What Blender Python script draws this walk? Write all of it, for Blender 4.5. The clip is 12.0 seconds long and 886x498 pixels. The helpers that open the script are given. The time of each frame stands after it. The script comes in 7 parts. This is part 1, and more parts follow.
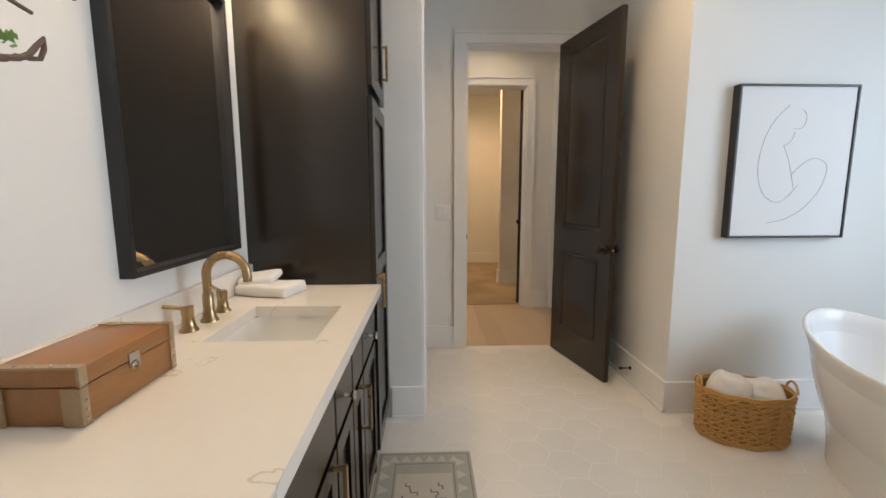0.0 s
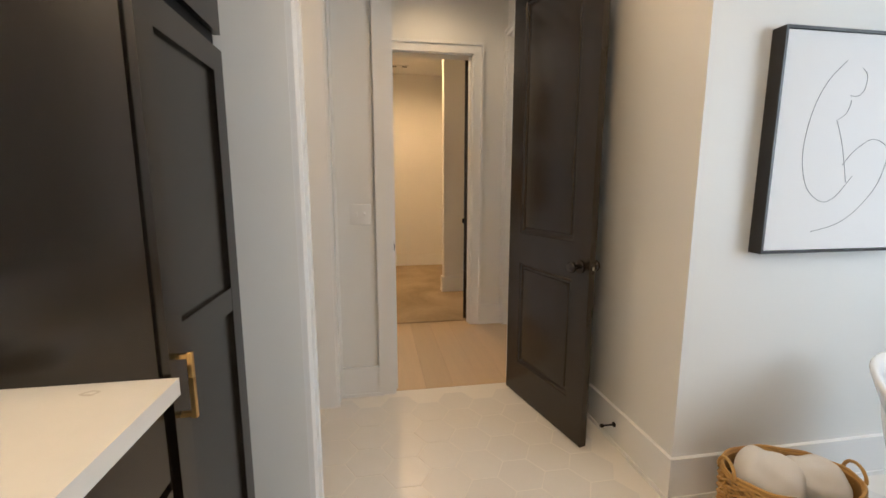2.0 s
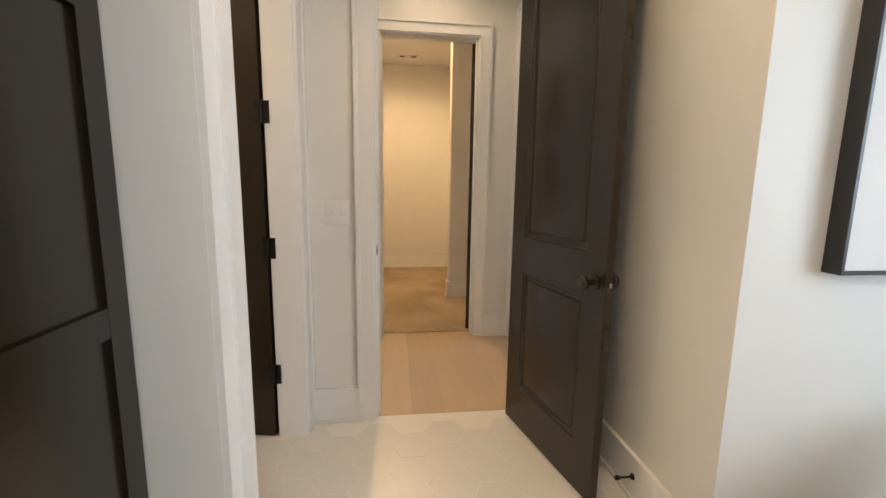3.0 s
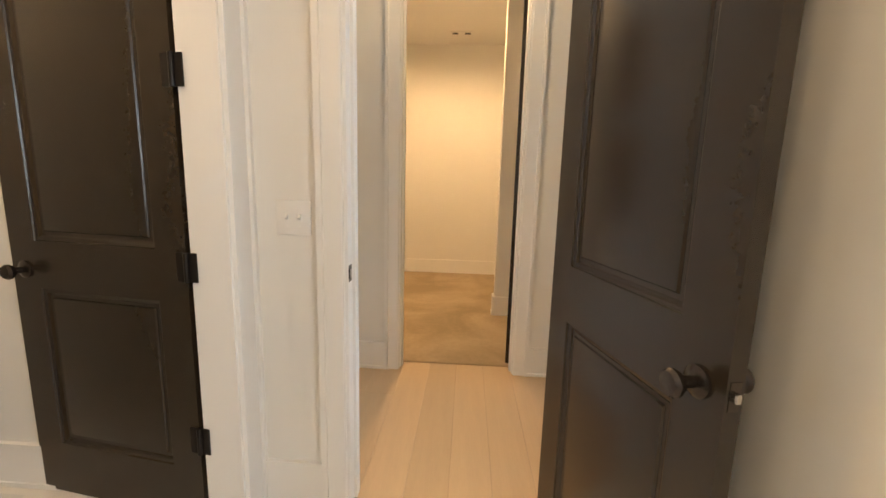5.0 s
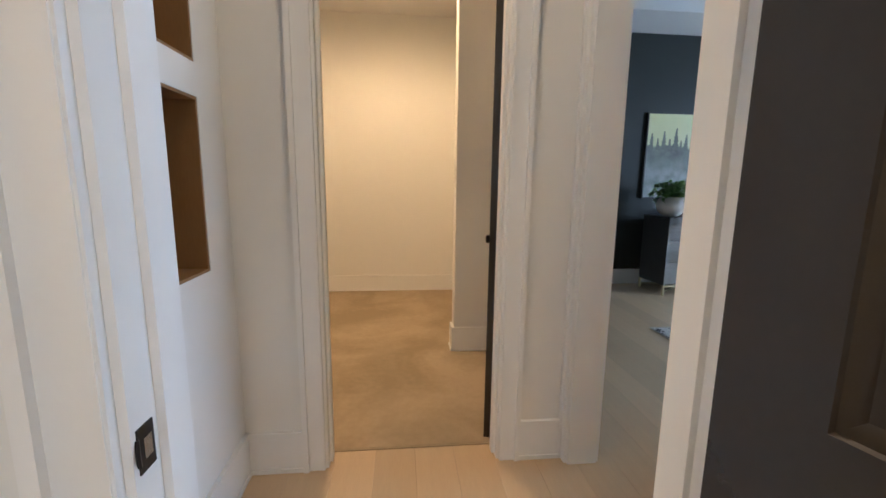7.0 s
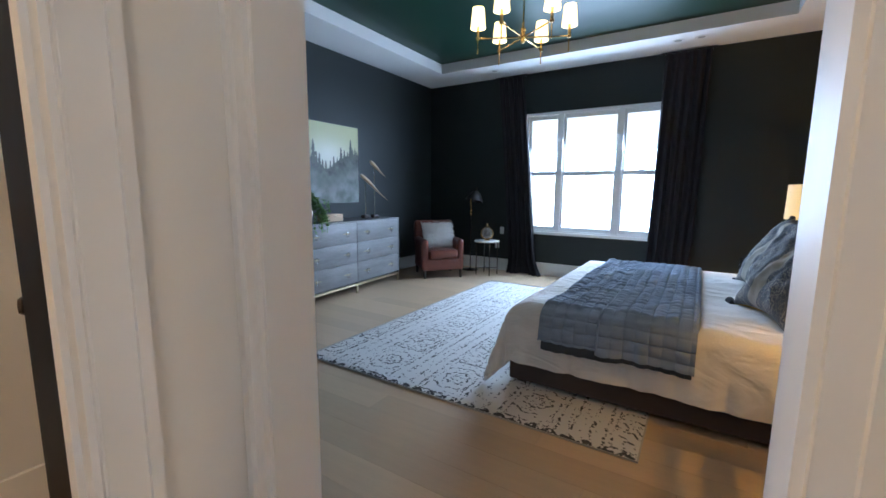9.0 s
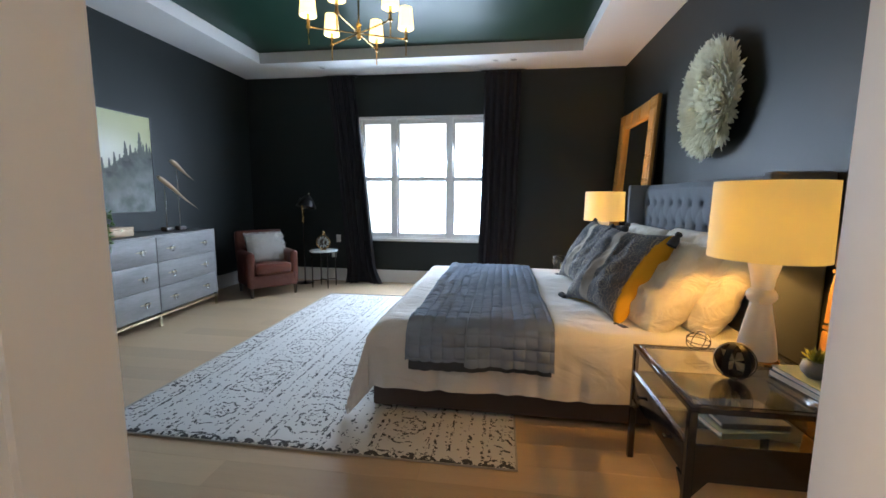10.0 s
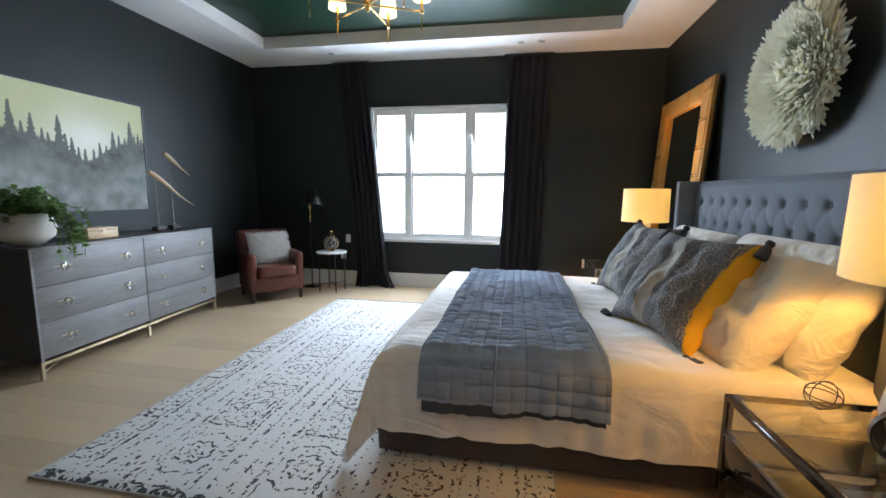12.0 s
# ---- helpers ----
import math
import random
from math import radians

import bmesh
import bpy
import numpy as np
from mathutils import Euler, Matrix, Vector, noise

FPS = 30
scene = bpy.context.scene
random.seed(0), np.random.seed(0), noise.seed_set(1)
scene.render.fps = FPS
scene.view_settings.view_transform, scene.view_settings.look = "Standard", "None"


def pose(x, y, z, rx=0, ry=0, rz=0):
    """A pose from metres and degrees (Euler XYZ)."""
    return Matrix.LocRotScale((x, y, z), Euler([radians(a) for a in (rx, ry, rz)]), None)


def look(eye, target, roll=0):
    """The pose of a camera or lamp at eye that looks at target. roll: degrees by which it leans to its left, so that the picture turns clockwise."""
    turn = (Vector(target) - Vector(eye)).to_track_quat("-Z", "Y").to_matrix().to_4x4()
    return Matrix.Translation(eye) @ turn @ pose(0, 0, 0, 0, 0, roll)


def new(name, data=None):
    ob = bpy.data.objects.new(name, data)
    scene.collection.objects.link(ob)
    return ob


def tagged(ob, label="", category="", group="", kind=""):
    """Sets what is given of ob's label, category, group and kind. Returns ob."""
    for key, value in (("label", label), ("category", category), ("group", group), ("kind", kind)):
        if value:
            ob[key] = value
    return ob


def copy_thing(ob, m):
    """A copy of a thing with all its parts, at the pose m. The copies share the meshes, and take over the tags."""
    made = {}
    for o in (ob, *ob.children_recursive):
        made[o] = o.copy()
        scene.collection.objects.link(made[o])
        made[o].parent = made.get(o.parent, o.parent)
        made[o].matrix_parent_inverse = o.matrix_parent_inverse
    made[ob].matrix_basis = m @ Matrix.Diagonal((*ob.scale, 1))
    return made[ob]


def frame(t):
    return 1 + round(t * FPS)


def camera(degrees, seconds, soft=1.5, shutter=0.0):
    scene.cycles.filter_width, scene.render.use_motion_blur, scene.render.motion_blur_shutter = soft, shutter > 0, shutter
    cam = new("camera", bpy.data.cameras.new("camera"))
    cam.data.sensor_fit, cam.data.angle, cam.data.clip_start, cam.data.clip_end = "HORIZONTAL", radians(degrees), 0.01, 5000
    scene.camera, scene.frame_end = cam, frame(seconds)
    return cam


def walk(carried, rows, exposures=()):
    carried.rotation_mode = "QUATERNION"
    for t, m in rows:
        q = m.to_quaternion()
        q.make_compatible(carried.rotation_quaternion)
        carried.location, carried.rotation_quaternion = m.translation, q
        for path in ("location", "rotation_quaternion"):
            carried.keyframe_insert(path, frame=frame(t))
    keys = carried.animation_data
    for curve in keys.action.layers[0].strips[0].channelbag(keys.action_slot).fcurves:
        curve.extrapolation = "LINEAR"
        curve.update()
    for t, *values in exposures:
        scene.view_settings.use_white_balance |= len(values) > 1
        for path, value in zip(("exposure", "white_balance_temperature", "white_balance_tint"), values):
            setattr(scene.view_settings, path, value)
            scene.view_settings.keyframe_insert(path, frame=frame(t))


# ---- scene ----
cam = camera(94.4, 12.0, 1.6)
PATH = [
    (0, (0.746, 2.075, 1.297), (0.817, 4.056, 1.03), -0.1),
    (0.5, (0.765, 2.294, 1.292), (0.92, 4.269, 1.021), -0.0),
    (1, (0.772, 2.53, 1.303), (1.012, 4.496, 1.027), -0.0),
    (1.5, (0.828, 2.689, 1.297), (1.128, 4.645, 1.01), -0.1),
    (2, (0.959, 2.947, 1.304), (1.275, 4.899, 1.005), 0.0),
    (2.5, (1.066, 3.095, 1.303), (1.355, 5.051, 1.0), 0.4),
    (3, (1.156, 3.284, 1.281), (1.388, 5.248, 0.98), 0.9),
    (5, (1.478, 4.01, 1.283), (1.367, 5.98, 0.959), 1.5),
    (5.5, (1.406, 4.298, 1.288), (1.288, 6.266, 0.955), 1.4),
    (6, (1.376, 4.481, 1.28), (1.305, 6.451, 0.94), 1.4),
    (6.5, (1.37, 4.721, 1.261), (1.392, 6.694, 0.931), 0.8),
    (6.7, (1.375, 4.815, 1.267), (1.45, 6.786, 0.941), 0.7),
    (8.3, (1.398, 5.454, 1.294), (2.573, 7.047, 1.009), 0.5),
    (8.5, (1.417, 5.533, 1.295), (2.757, 6.99, 1.007), 0.4),
    (9, (1.575, 5.754, 1.283), (3.253, 6.808, 1.006), 0.5),
    (9.5, (1.676, 5.87, 1.297), (3.555, 6.501, 1.031), 0.6),
    (10, (1.758, 6.022, 1.301), (3.723, 6.302, 1.051), 0.4),
    (10.5, (1.796, 6.115, 1.297), (3.781, 6.165, 1.056), 0.3),
    (11, (1.822, 6.143, 1.297), (3.806, 6.126, 1.049), 0.2),
    (11.5, (1.975, 6.152, 1.281), (3.957, 6.234, 1.026), 0.4),
    (12, (2.246, 6.132, 1.3), (4.197, 6.482, 1.037), 0.6),
]
EXPOSURES = [(0.0, -0.33, 6200, 11), (2.0, -0.24, 6500, 11), (3.5, 0.1, 6500, 10), (5.0, 0.3, 7000, 11), (5.5, 0.22, 6250, 10), (6.5, 0.18, 5850, 10), (8.5, -0.05, 5450, 11), (9.0, 0.05, 5500, 11), (10.0, 0.05, 6300, 12), (11.0, 0.28, 6850, 13), (12.0, 0.31, 6600, 12)]
walk(cam, [(t, look(eye, target, roll)) for t, eye, target, roll in PATH], EXPOSURES)

# ---- world and large lights ----
world = bpy.data.worlds.new("sky")
scene.world = world
world.use_nodes = True
wn = world.node_tree
sky = wn.nodes.new("ShaderNodeTexSky")
sky.sky_type, sky.sun_disc = "NISHITA", False
sky.sun_elevation, sky.sun_rotation = radians(50), radians(250)
wn.nodes["Background"].inputs["Strength"].default_value = 0.12
wn.links.new(sky.outputs[0], wn.nodes["Background"].inputs["Color"])


def lamp(name, kind, power, colour, m, size=0.1, size_y=None, spot=None):
    data = bpy.data.lights.new(name, kind)
    data.energy, data.color = power, colour
    if kind == "AREA":
        data.size = size
        if size_y:
            data.shape, data.size_y = "RECTANGLE", size_y
    elif kind == "SUN":
        data.angle = size
    else:
        data.shadow_soft_size = size
    if spot:
        data.spot_size, data.spot_blend = radians(spot), 0.6
    ob = new(name, data)
    ob.matrix_world = m
    return ob


WARM = (1.0, 0.60, 0.26)
AMBER = (1.0, 0.49, 0.095)
SOFT_WARM = (1.0, 0.74, 0.46)
# high afternoon sun from the far side of the house
lamp("sun", "SUN", 2.5, (1.0, 0.93, 0.84), look((-6, -3, 12), (0, 0, 0)), radians(0.5))
# daylight in the two window openings
lamp("bedroom_window_light", "AREA", 215, (0.64, 0.80, 1.0), look((7.99, 7.18, 1.55), (2.0, 7.18, -0.3)), 1.8, 1.8)
lamp("bath_window_light", "AREA", 60, (0.72, 0.86, 1.0), look((4.06, 2.65, 1.68), (0.0, 2.65, 1.0)), 1.7, 1.35)
# ---- materials ----
def mat(name, colour, rough=0.5, metal=0.0, var=0.08, scale=6.0, fine=60.0, bump=0.05, spec=0.5, stretch=(1, 1, 1), emit=None, emit_power=0.0, trans=0.0, random_tint=0.0, coat=0.0, rvar=0.05):
    """A surface with large blotches, fine grain and relief, at real size."""
    m = bpy.data.materials.new(name)
    m.use_nodes = True
    nt = m.node_tree
    p = nt.nodes["Principled BSDF"]
    p.inputs["Metallic"].default_value = metal
    p.inputs["Specular IOR Level"].default_value = spec
    p.inputs["Coat Weight"].default_value = coat
    tc = nt.nodes.new("ShaderNodeTexCoord")
    mp = nt.nodes.new("ShaderNodeMapping")
    mp.inputs["Scale"].default_value = stretch
    nt.links.new(tc.outputs["Object"], mp.inputs["Vector"])
    big, small = nt.nodes.new("ShaderNodeTexNoise"), nt.nodes.new("ShaderNodeTexNoise")
    big.inputs["Scale"].default_value, small.inputs["Scale"].default_value = scale, fine
    big.inputs["Detail"].default_value, small.inputs["Detail"].default_value = 4, 5
    for n in (big, small):
        nt.links.new(mp.outputs[0], n.inputs["Vector"])
    ramp = nt.nodes.new("ShaderNodeMix")
    ramp.data_type = "RGBA"
    lo = tuple(max(0, c * (1 - var)) for c in colour)
    hi = tuple(min(1, c * (1 + var)) for c in colour)
    ramp.inputs[6].default_value, ramp.inputs[7].default_value = (*lo, 1), (*hi, 1)
    add = nt.nodes.new("ShaderNodeMath")
    add.operation = "MULTIPLY_ADD"
    add.inputs[1].default_value, add.inputs[2].default_value = 0.4, 0.0
    nt.links.new(small.outputs["Fac"], add.inputs[0])
    add2 = nt.nodes.new("ShaderNodeMath")
    add2.operation = "MULTIPLY_ADD"
    add2.inputs[1].default_value = 0.6
    nt.links.new(big.outputs["Fac"], add2.inputs[0])
    nt.links.new(add.outputs[0], add2.inputs[2])
    nt.links.new(add2.outputs[0], ramp.inputs["Factor"])
    out = ramp.outputs[2]
    if random_tint:
        info = nt.nodes.new("ShaderNodeObjectInfo")
        mr = nt.nodes.new("ShaderNodeMapRange")
        mr.inputs["To Min"].default_value, mr.inputs["To Max"].default_value = 1 - random_tint, 1 + random_tint
        nt.links.new(info.outputs["Random"], mr.inputs["Value"])
        hs = nt.nodes.new("ShaderNodeHueSaturation")
        nt.links.new(mr.outputs[0], hs.inputs["Value"])
        nt.links.new(out, hs.inputs["Color"])
        out = hs.outputs[0]
    nt.links.new(out, p.inputs["Base Color"])
    rr = nt.nodes.new("ShaderNodeMapRange")
    rr.inputs["To Min"].default_value, rr.inputs["To Max"].default_value = max(0, rough - rvar), min(1, rough + rvar)
    nt.links.new(big.outputs["Fac"], rr.inputs["Value"])
    nt.links.new(rr.outputs[0], p.inputs["Roughness"])
    if bump:
        b = nt.nodes.new("ShaderNodeBump")
        b.inputs["Strength"].default_value, b.inputs["Distance"].default_value = bump, 0.004
        nt.links.new(small.outputs["Fac"], b.inputs["Height"])
        nt.links.new(b.outputs[0], p.inputs["Normal"])
    if trans:
        p.inputs["Transmission Weight"].default_value = trans
    if emit:
        p.inputs["Emission Color"].default_value, p.inputs["Emission Strength"].default_value = (*emit, 1), emit_power
    m["out"] = 1
    return m


def nodes_of(m):
    return m.node_tree, m.node_tree.nodes["Principled BSDF"]


def math_node(nt, op, a, b=None, c=None):
    n = nt.nodes.new("ShaderNodeMath")
    n.operation = op
    for i, v in enumerate((a, b, c)):
        if v is None:
            continue
        if isinstance(v, (int, float)):
            n.inputs[i].default_value = v
        else:
            nt.links.new(v, n.inputs[i])
    return n.outputs[0]


def mix_colour(nt, fac, a, b):
    n = nt.nodes.new("ShaderNodeMix")
    n.data_type = "RGBA"
    for i, v in ((0, fac), (6, a), (7, b)):
        if isinstance(v, (int, float)):
            n.inputs[i].default_value = v
        elif isinstance(v, tuple):
            n.inputs[i].default_value = (*v, 1)
        else:
            nt.links.new(v, n.inputs[i])
    return n.outputs[2]


def texture(nt, kind, scale, vector=None, detail=3):
    n = nt.nodes.new("ShaderNodeTex" + kind)
    n.inputs["Scale"].default_value = scale
    if kind == "Noise":
        n.inputs["Detail"].default_value = detail
    if vector is not None:
        nt.links.new(vector, n.inputs["Vector"])
    return n


def object_xyz(nt):
    tc = nt.nodes.new("ShaderNodeTexCoord")
    sx = nt.nodes.new("ShaderNodeSeparateXYZ")
    nt.links.new(tc.outputs["Object"], sx.inputs[0])
    return tc.outputs["Object"], sx.outputs[0], sx.outputs[1], sx.outputs[2]


WHITE_WALL = mat("white_wall_paint", (0.78, 0.77, 0.74), 0.55, var=0.02, scale=1.5, fine=220, bump=0.04)
TRIM = mat("white_trim_paint", (0.82, 0.815, 0.80), 0.5, var=0.02, scale=2, fine=90, bump=0.015, spec=0.22)
DARK_WALL = mat("dark_green_black_wall_paint", (0.0178, 0.0222, 0.0212), 0.52, var=0.12, scale=1.2, fine=240, bump=0.05, spec=0.36)
DARK_CEIL = mat("dark_green_ceiling_paint", (0.010, 0.034, 0.021), 0.42, var=0.12, scale=1.2, fine=240, bump=0.04, spec=0.35)
CEILING = mat("white_ceiling_paint", (0.80, 0.79, 0.77), 0.7, var=0.02, scale=2, fine=200, bump=0.04)
BLACK_DOOR = mat("espresso_black_satin_paint", (0.025, 0.0168, 0.0102), 0.25, var=0.15, scale=3, fine=70, bump=0.0, spec=0.48, rvar=0.0)
CABINET = mat("espresso_cabinet_lacquer", (0.011, 0.0068, 0.0038), 0.25, var=0.15, scale=2, fine=90, bump=0.0, spec=0.68, rvar=0.0)
CABINET_IN = mat("black_cabinet_gap", (0.006, 0.005, 0.005), 0.6, var=0.2)
QUARTZ = mat("white_quartz", (0.74, 0.70, 0.635), 0.16, var=0.04, scale=5, fine=40, bump=0.0)
PORCELAIN = mat("white_porcelain", (0.82, 0.81, 0.78), 0.1, var=0.02, bump=0.0)
ACRYLIC = mat("white_acrylic", (0.80, 0.80, 0.80), 0.14, var=0.02, bump=0.0)
BRASS = mat("brushed_brass", (0.62, 0.40, 0.16), 0.27, 1.0, var=0.1, fine=180, bump=0.02)
BRONZE = mat("champagne_bronze", (0.42, 0.29, 0.15), 0.28, 1.0, var=0.1, fine=180, bump=0.02)
NICKEL = mat("satin_nickel", (0.55, 0.53, 0.50), 0.25, 1.0, var=0.06)
BLACK_STEEL = mat("black_lacquered_steel", (0.014, 0.012, 0.012), 0.14, 0.0, var=0.2, fine=90, bump=0.01, spec=0.8)
IRON = mat("black_iron", (0.022, 0.019, 0.018), 0.35, 0.6, var=0.3, fine=90, bump=0.06)
GUNMETAL = mat("dark_bronze_knob", (0.07, 0.06, 0.055), 0.25, 0.9, var=0.2)
TILE = mat("white_matte_hex_tile", (0.65, 0.637, 0.61), 0.33, var=0.05, scale=4, fine=40, bump=0.05, random_tint=0.012)
GROUT = mat("white_grout", (0.74, 0.715, 0.67), 0.8, var=0.06, fine=150, bump=0.2)
OAK_FLOOR = mat("light_oak_plank", (0.53, 0.385, 0.243), 0.36, var=0.16, scale=3, fine=26, bump=0.06, stretch=(8, 0.6, 1), random_tint=0.10)
OAK_GAP = mat("oak_joint", (0.17, 0.115, 0.07), 0.7, var=0.2)
CARPET = mat("beige_cut_pile_carpet", (0.43, 0.335, 0.23), 0.95, var=0.25, scale=2.2, fine=160, bump=0.9, spec=0.1)
CHEST_WOOD = mat("reddish_chest_wood", (0.29, 0.13, 0.042), 0.36, var=0.5, scale=5, fine=34, bump=0.12, stretch=(5, 1, 5))
CHEST_BAND = mat("worn_brown_leather_strap", (0.33, 0.235, 0.13), 0.5, var=0.3, fine=60, bump=0.2)
CARVED = mat("honey_carved_wood", (0.56, 0.275, 0.055), 0.48, var=0.45, scale=6, fine=30, bump=0.25, stretch=(6, 6, 1))
NICHE_WOOD = mat("brown_stained_wood", (0.27, 0.15, 0.06), 0.5, var=0.25, scale=5, fine=40, bump=0.1, stretch=(4, 4, 0.7))
TERRY = mat("white_terry_towel", (0.82, 0.80, 0.77), 0.95, var=0.05, fine=330, bump=1.0, spec=0.1)
WICKER = mat("honey_wicker", (0.50, 0.28, 0.085), 0.5, var=0.3, scale=20, fine=120, bump=0.3)
WICKER_DARK = mat("shadowed_wicker_lining", (0.32, 0.175, 0.056), 0.6, var=0.3, scale=20, fine=120, bump=0.3)
CANVAS = mat("white_canvas", (0.80, 0.79, 0.785), 0.8, var=0.02, fine=400, bump=0.15)
BLACK_FRAME = mat("black_wood_frame", (0.018, 0.017, 0.018), 0.4, var=0.3, scale=8, fine=60, bump=0.12, stretch=(1, 6, 1))
INK = mat("grey_ink", (0.16, 0.16, 0.17), 0.8, var=0.1, bump=0)
PLASTIC = mat("white_plastic", (0.80, 0.79, 0.77), 0.35, var=0.02, bump=0)
LINEN = mat("white_linen_duvet", (0.80, 0.775, 0.74), 0.9, var=0.04, scale=5, fine=260, bump=0.35, spec=0.15)
SHAM = mat("cream_cotton_sham", (0.80, 0.76, 0.69), 0.9, var=0.04, scale=6, fine=240, bump=0.3, spec=0.15)
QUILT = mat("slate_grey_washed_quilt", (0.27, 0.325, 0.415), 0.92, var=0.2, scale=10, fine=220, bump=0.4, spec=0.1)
# the quilt's slate in a much darker tone, for its lower layer
QUILT_UNDER = mat("dark_slate_quilt_layer", (0.075, 0.085, 0.10), 0.92, var=0.2, scale=10, fine=220, bump=0.4, spec=0.1)
HEADBOARD = mat("charcoal_grey_linen_upholstery", (0.17, 0.185, 0.205), 0.85, var=0.15, scale=8, fine=300, bump=0.35, spec=0.2)
BED_BASE = mat("dark_brown_grey_upholstery", (0.085, 0.068, 0.062), 0.85, var=0.15, scale=8, fine=300, bump=0.3, spec=0.2)
YELLOW = mat("mustard_yellow_cotton", (0.62, 0.36, 0.03), 0.85, var=0.1, fine=240, bump=0.3, spec=0.15)
TASSEL = mat("charcoal_tassel_yarn", (0.05, 0.05, 0.055), 0.9, var=0.3, fine=200, bump=0.6)
CURTAIN = mat("black_velvet_curtain", (0.022, 0.020, 0.024), 0.8, var=0.25, scale=4, fine=150, bump=0.2, spec=0.25)
LEATHER = mat("oxblood_brown_leather", (0.13, 0.036, 0.022), 0.30, var=0.4, scale=6, fine=90, bump=0.25, spec=0.5)
FUR = mat("white_sheepskin", (0.88, 0.86, 0.83), 0.95, var=0.12, scale=30, fine=160, bump=0.6, spec=0.1)
DARK_WOOD = mat("dark_walnut", (0.045, 0.028, 0.018), 0.4, var=0.3, scale=6, fine=40, bump=0.1, stretch=(1, 6, 1))
DRESSER = mat("grey_shagreen_veneer", (0.20, 0.195, 0.195), 0.5, var=0.62, scale=7, fine=60, bump=0.2, stretch=(0.35, 1, 2.2))
DRESSER_SIDE = mat("dark_grey_dresser_case", (0.055, 0.052, 0.052), 0.4, var=0.25, scale=5, fine=60, bump=0.08)
PALE_GOLD = mat("pale_gold_metal", (0.55, 0.47, 0.30), 0.3, 1.0, var=0.1)
PALE_BRASS = mat("pale_brass_leaf", (0.60, 0.50, 0.33), 0.35, 0.35, var=0.15)
MARBLE = mat("white_marble", (0.70, 0.72, 0.72), 0.2, var=0.12, scale=7, fine=22, bump=0.0)
LEAF = mat("fern_leaf", (0.15, 0.27, 0.075), 0.5, var=0.5, scale=14, fine=50, bump=0.1)
SUCCULENT = mat("yellow_green_succulent", (0.36, 0.38, 0.06), 0.5, var=0.3, scale=20, bump=0.05)
POT = mat("speckled_grey_ceramic", (0.30, 0.30, 0.28), 0.5, var=0.35, scale=12, fine=90, bump=0.1)
WHITE_POT = mat("off_white_ceramic", (0.68, 0.64, 0.58), 0.45, var=0.08, scale=6, bump=0.1)
BRANCH = mat("grey_brown_bark", (0.15, 0.105, 0.08), 0.8, var=0.4, fine=60, bump=0.5)
DRIFT = mat("driftwood", (0.42, 0.29, 0.17), 0.6, var=0.35, scale=8, fine=50, bump=0.2, stretch=(4, 1, 1))
BOX_WOOD = mat("pale_pine_box", (0.52, 0.36, 0.21), 0.5, var=0.2, scale=6, fine=50, bump=0.08, stretch=(1, 8, 8))
BOOK_A = mat("dusty_teal_book_cloth", (0.12, 0.16, 0.155), 0.7, var=0.1, fine=200, bump=0.15)
BOOK_B = mat("charcoal_book_cloth", (0.05, 0.055, 0.06), 0.6, var=0.15, fine=200, bump=0.15)
PAGES = mat("book_pages", (0.66, 0.60, 0.50), 0.85, var=0.12, scale=2, fine=300, bump=0.4, stretch=(1, 1, 30))
FEATHER = mat("cream_feather", (0.94, 0.90, 0.75), 0.8, var=0.10, scale=20, fine=140, bump=0.2, spec=0.2)
ALABASTER = mat("white_alabaster", (0.80, 0.755, 0.68), 0.3, var=0.06, scale=6, bump=0.0)
GRASS = mat("lawn_grass", (0.10, 0.13, 0.05), 0.9, var=0.4, scale=0.6, fine=20, bump=0.5)

# tracks and tufts of the carpet
nt, p = nodes_of(CARPET)
vec, ox, oy, oz = object_xyz(nt)
tuft = texture(nt, "Noise", 26.0, vec, 4)
track = texture(nt, "Noise", 1.7, vec, 3)
track.inputs["Distortion"].default_value = 0.9
tread = math_node(nt, "ADD", math_node(nt, "MULTIPLY", tuft.outputs["Fac"], 0.35), math_node(nt, "MULTIPLY", track.outputs["Fac"], 1.3))
shade_ = nt.nodes.new("ShaderNodeMapRange")
shade_.inputs["From Min"].default_value, shade_.inputs["From Max"].default_value = 0.62, 1.02
nt.links.new(tread, shade_.inputs["Value"])
old = p.inputs["Base Color"].links[0].from_socket
nt.links.new(mix_colour(nt, shade_.outputs[0], (0.32, 0.25, 0.165), old), p.inputs["Base Color"])


def wrinkles(m, scale, depth, stretch=(1, 1, 1)):
    """Soft folds under the weave's own relief."""
    t, q = nodes_of(m)
    tc = t.nodes.new("ShaderNodeTexCoord")
    mp = t.nodes.new("ShaderNodeMapping")
    mp.inputs["Scale"].default_value = stretch
    t.links.new(tc.outputs["Object"], mp.inputs["Vector"])
    fold = texture(t, "Noise", scale, mp.outputs[0], 3)
    fold.inputs["Distortion"].default_value = 1.2
    b = t.nodes.new("ShaderNodeBump")
    b.inputs["Strength"].default_value, b.inputs["Distance"].default_value = 0.8, depth
    t.links.new(fold.outputs["Fac"], b.inputs["Height"])
    weave = q.inputs["Normal"].links[0].from_node
    t.links.new(b.outputs[0], weave.inputs["Normal"])


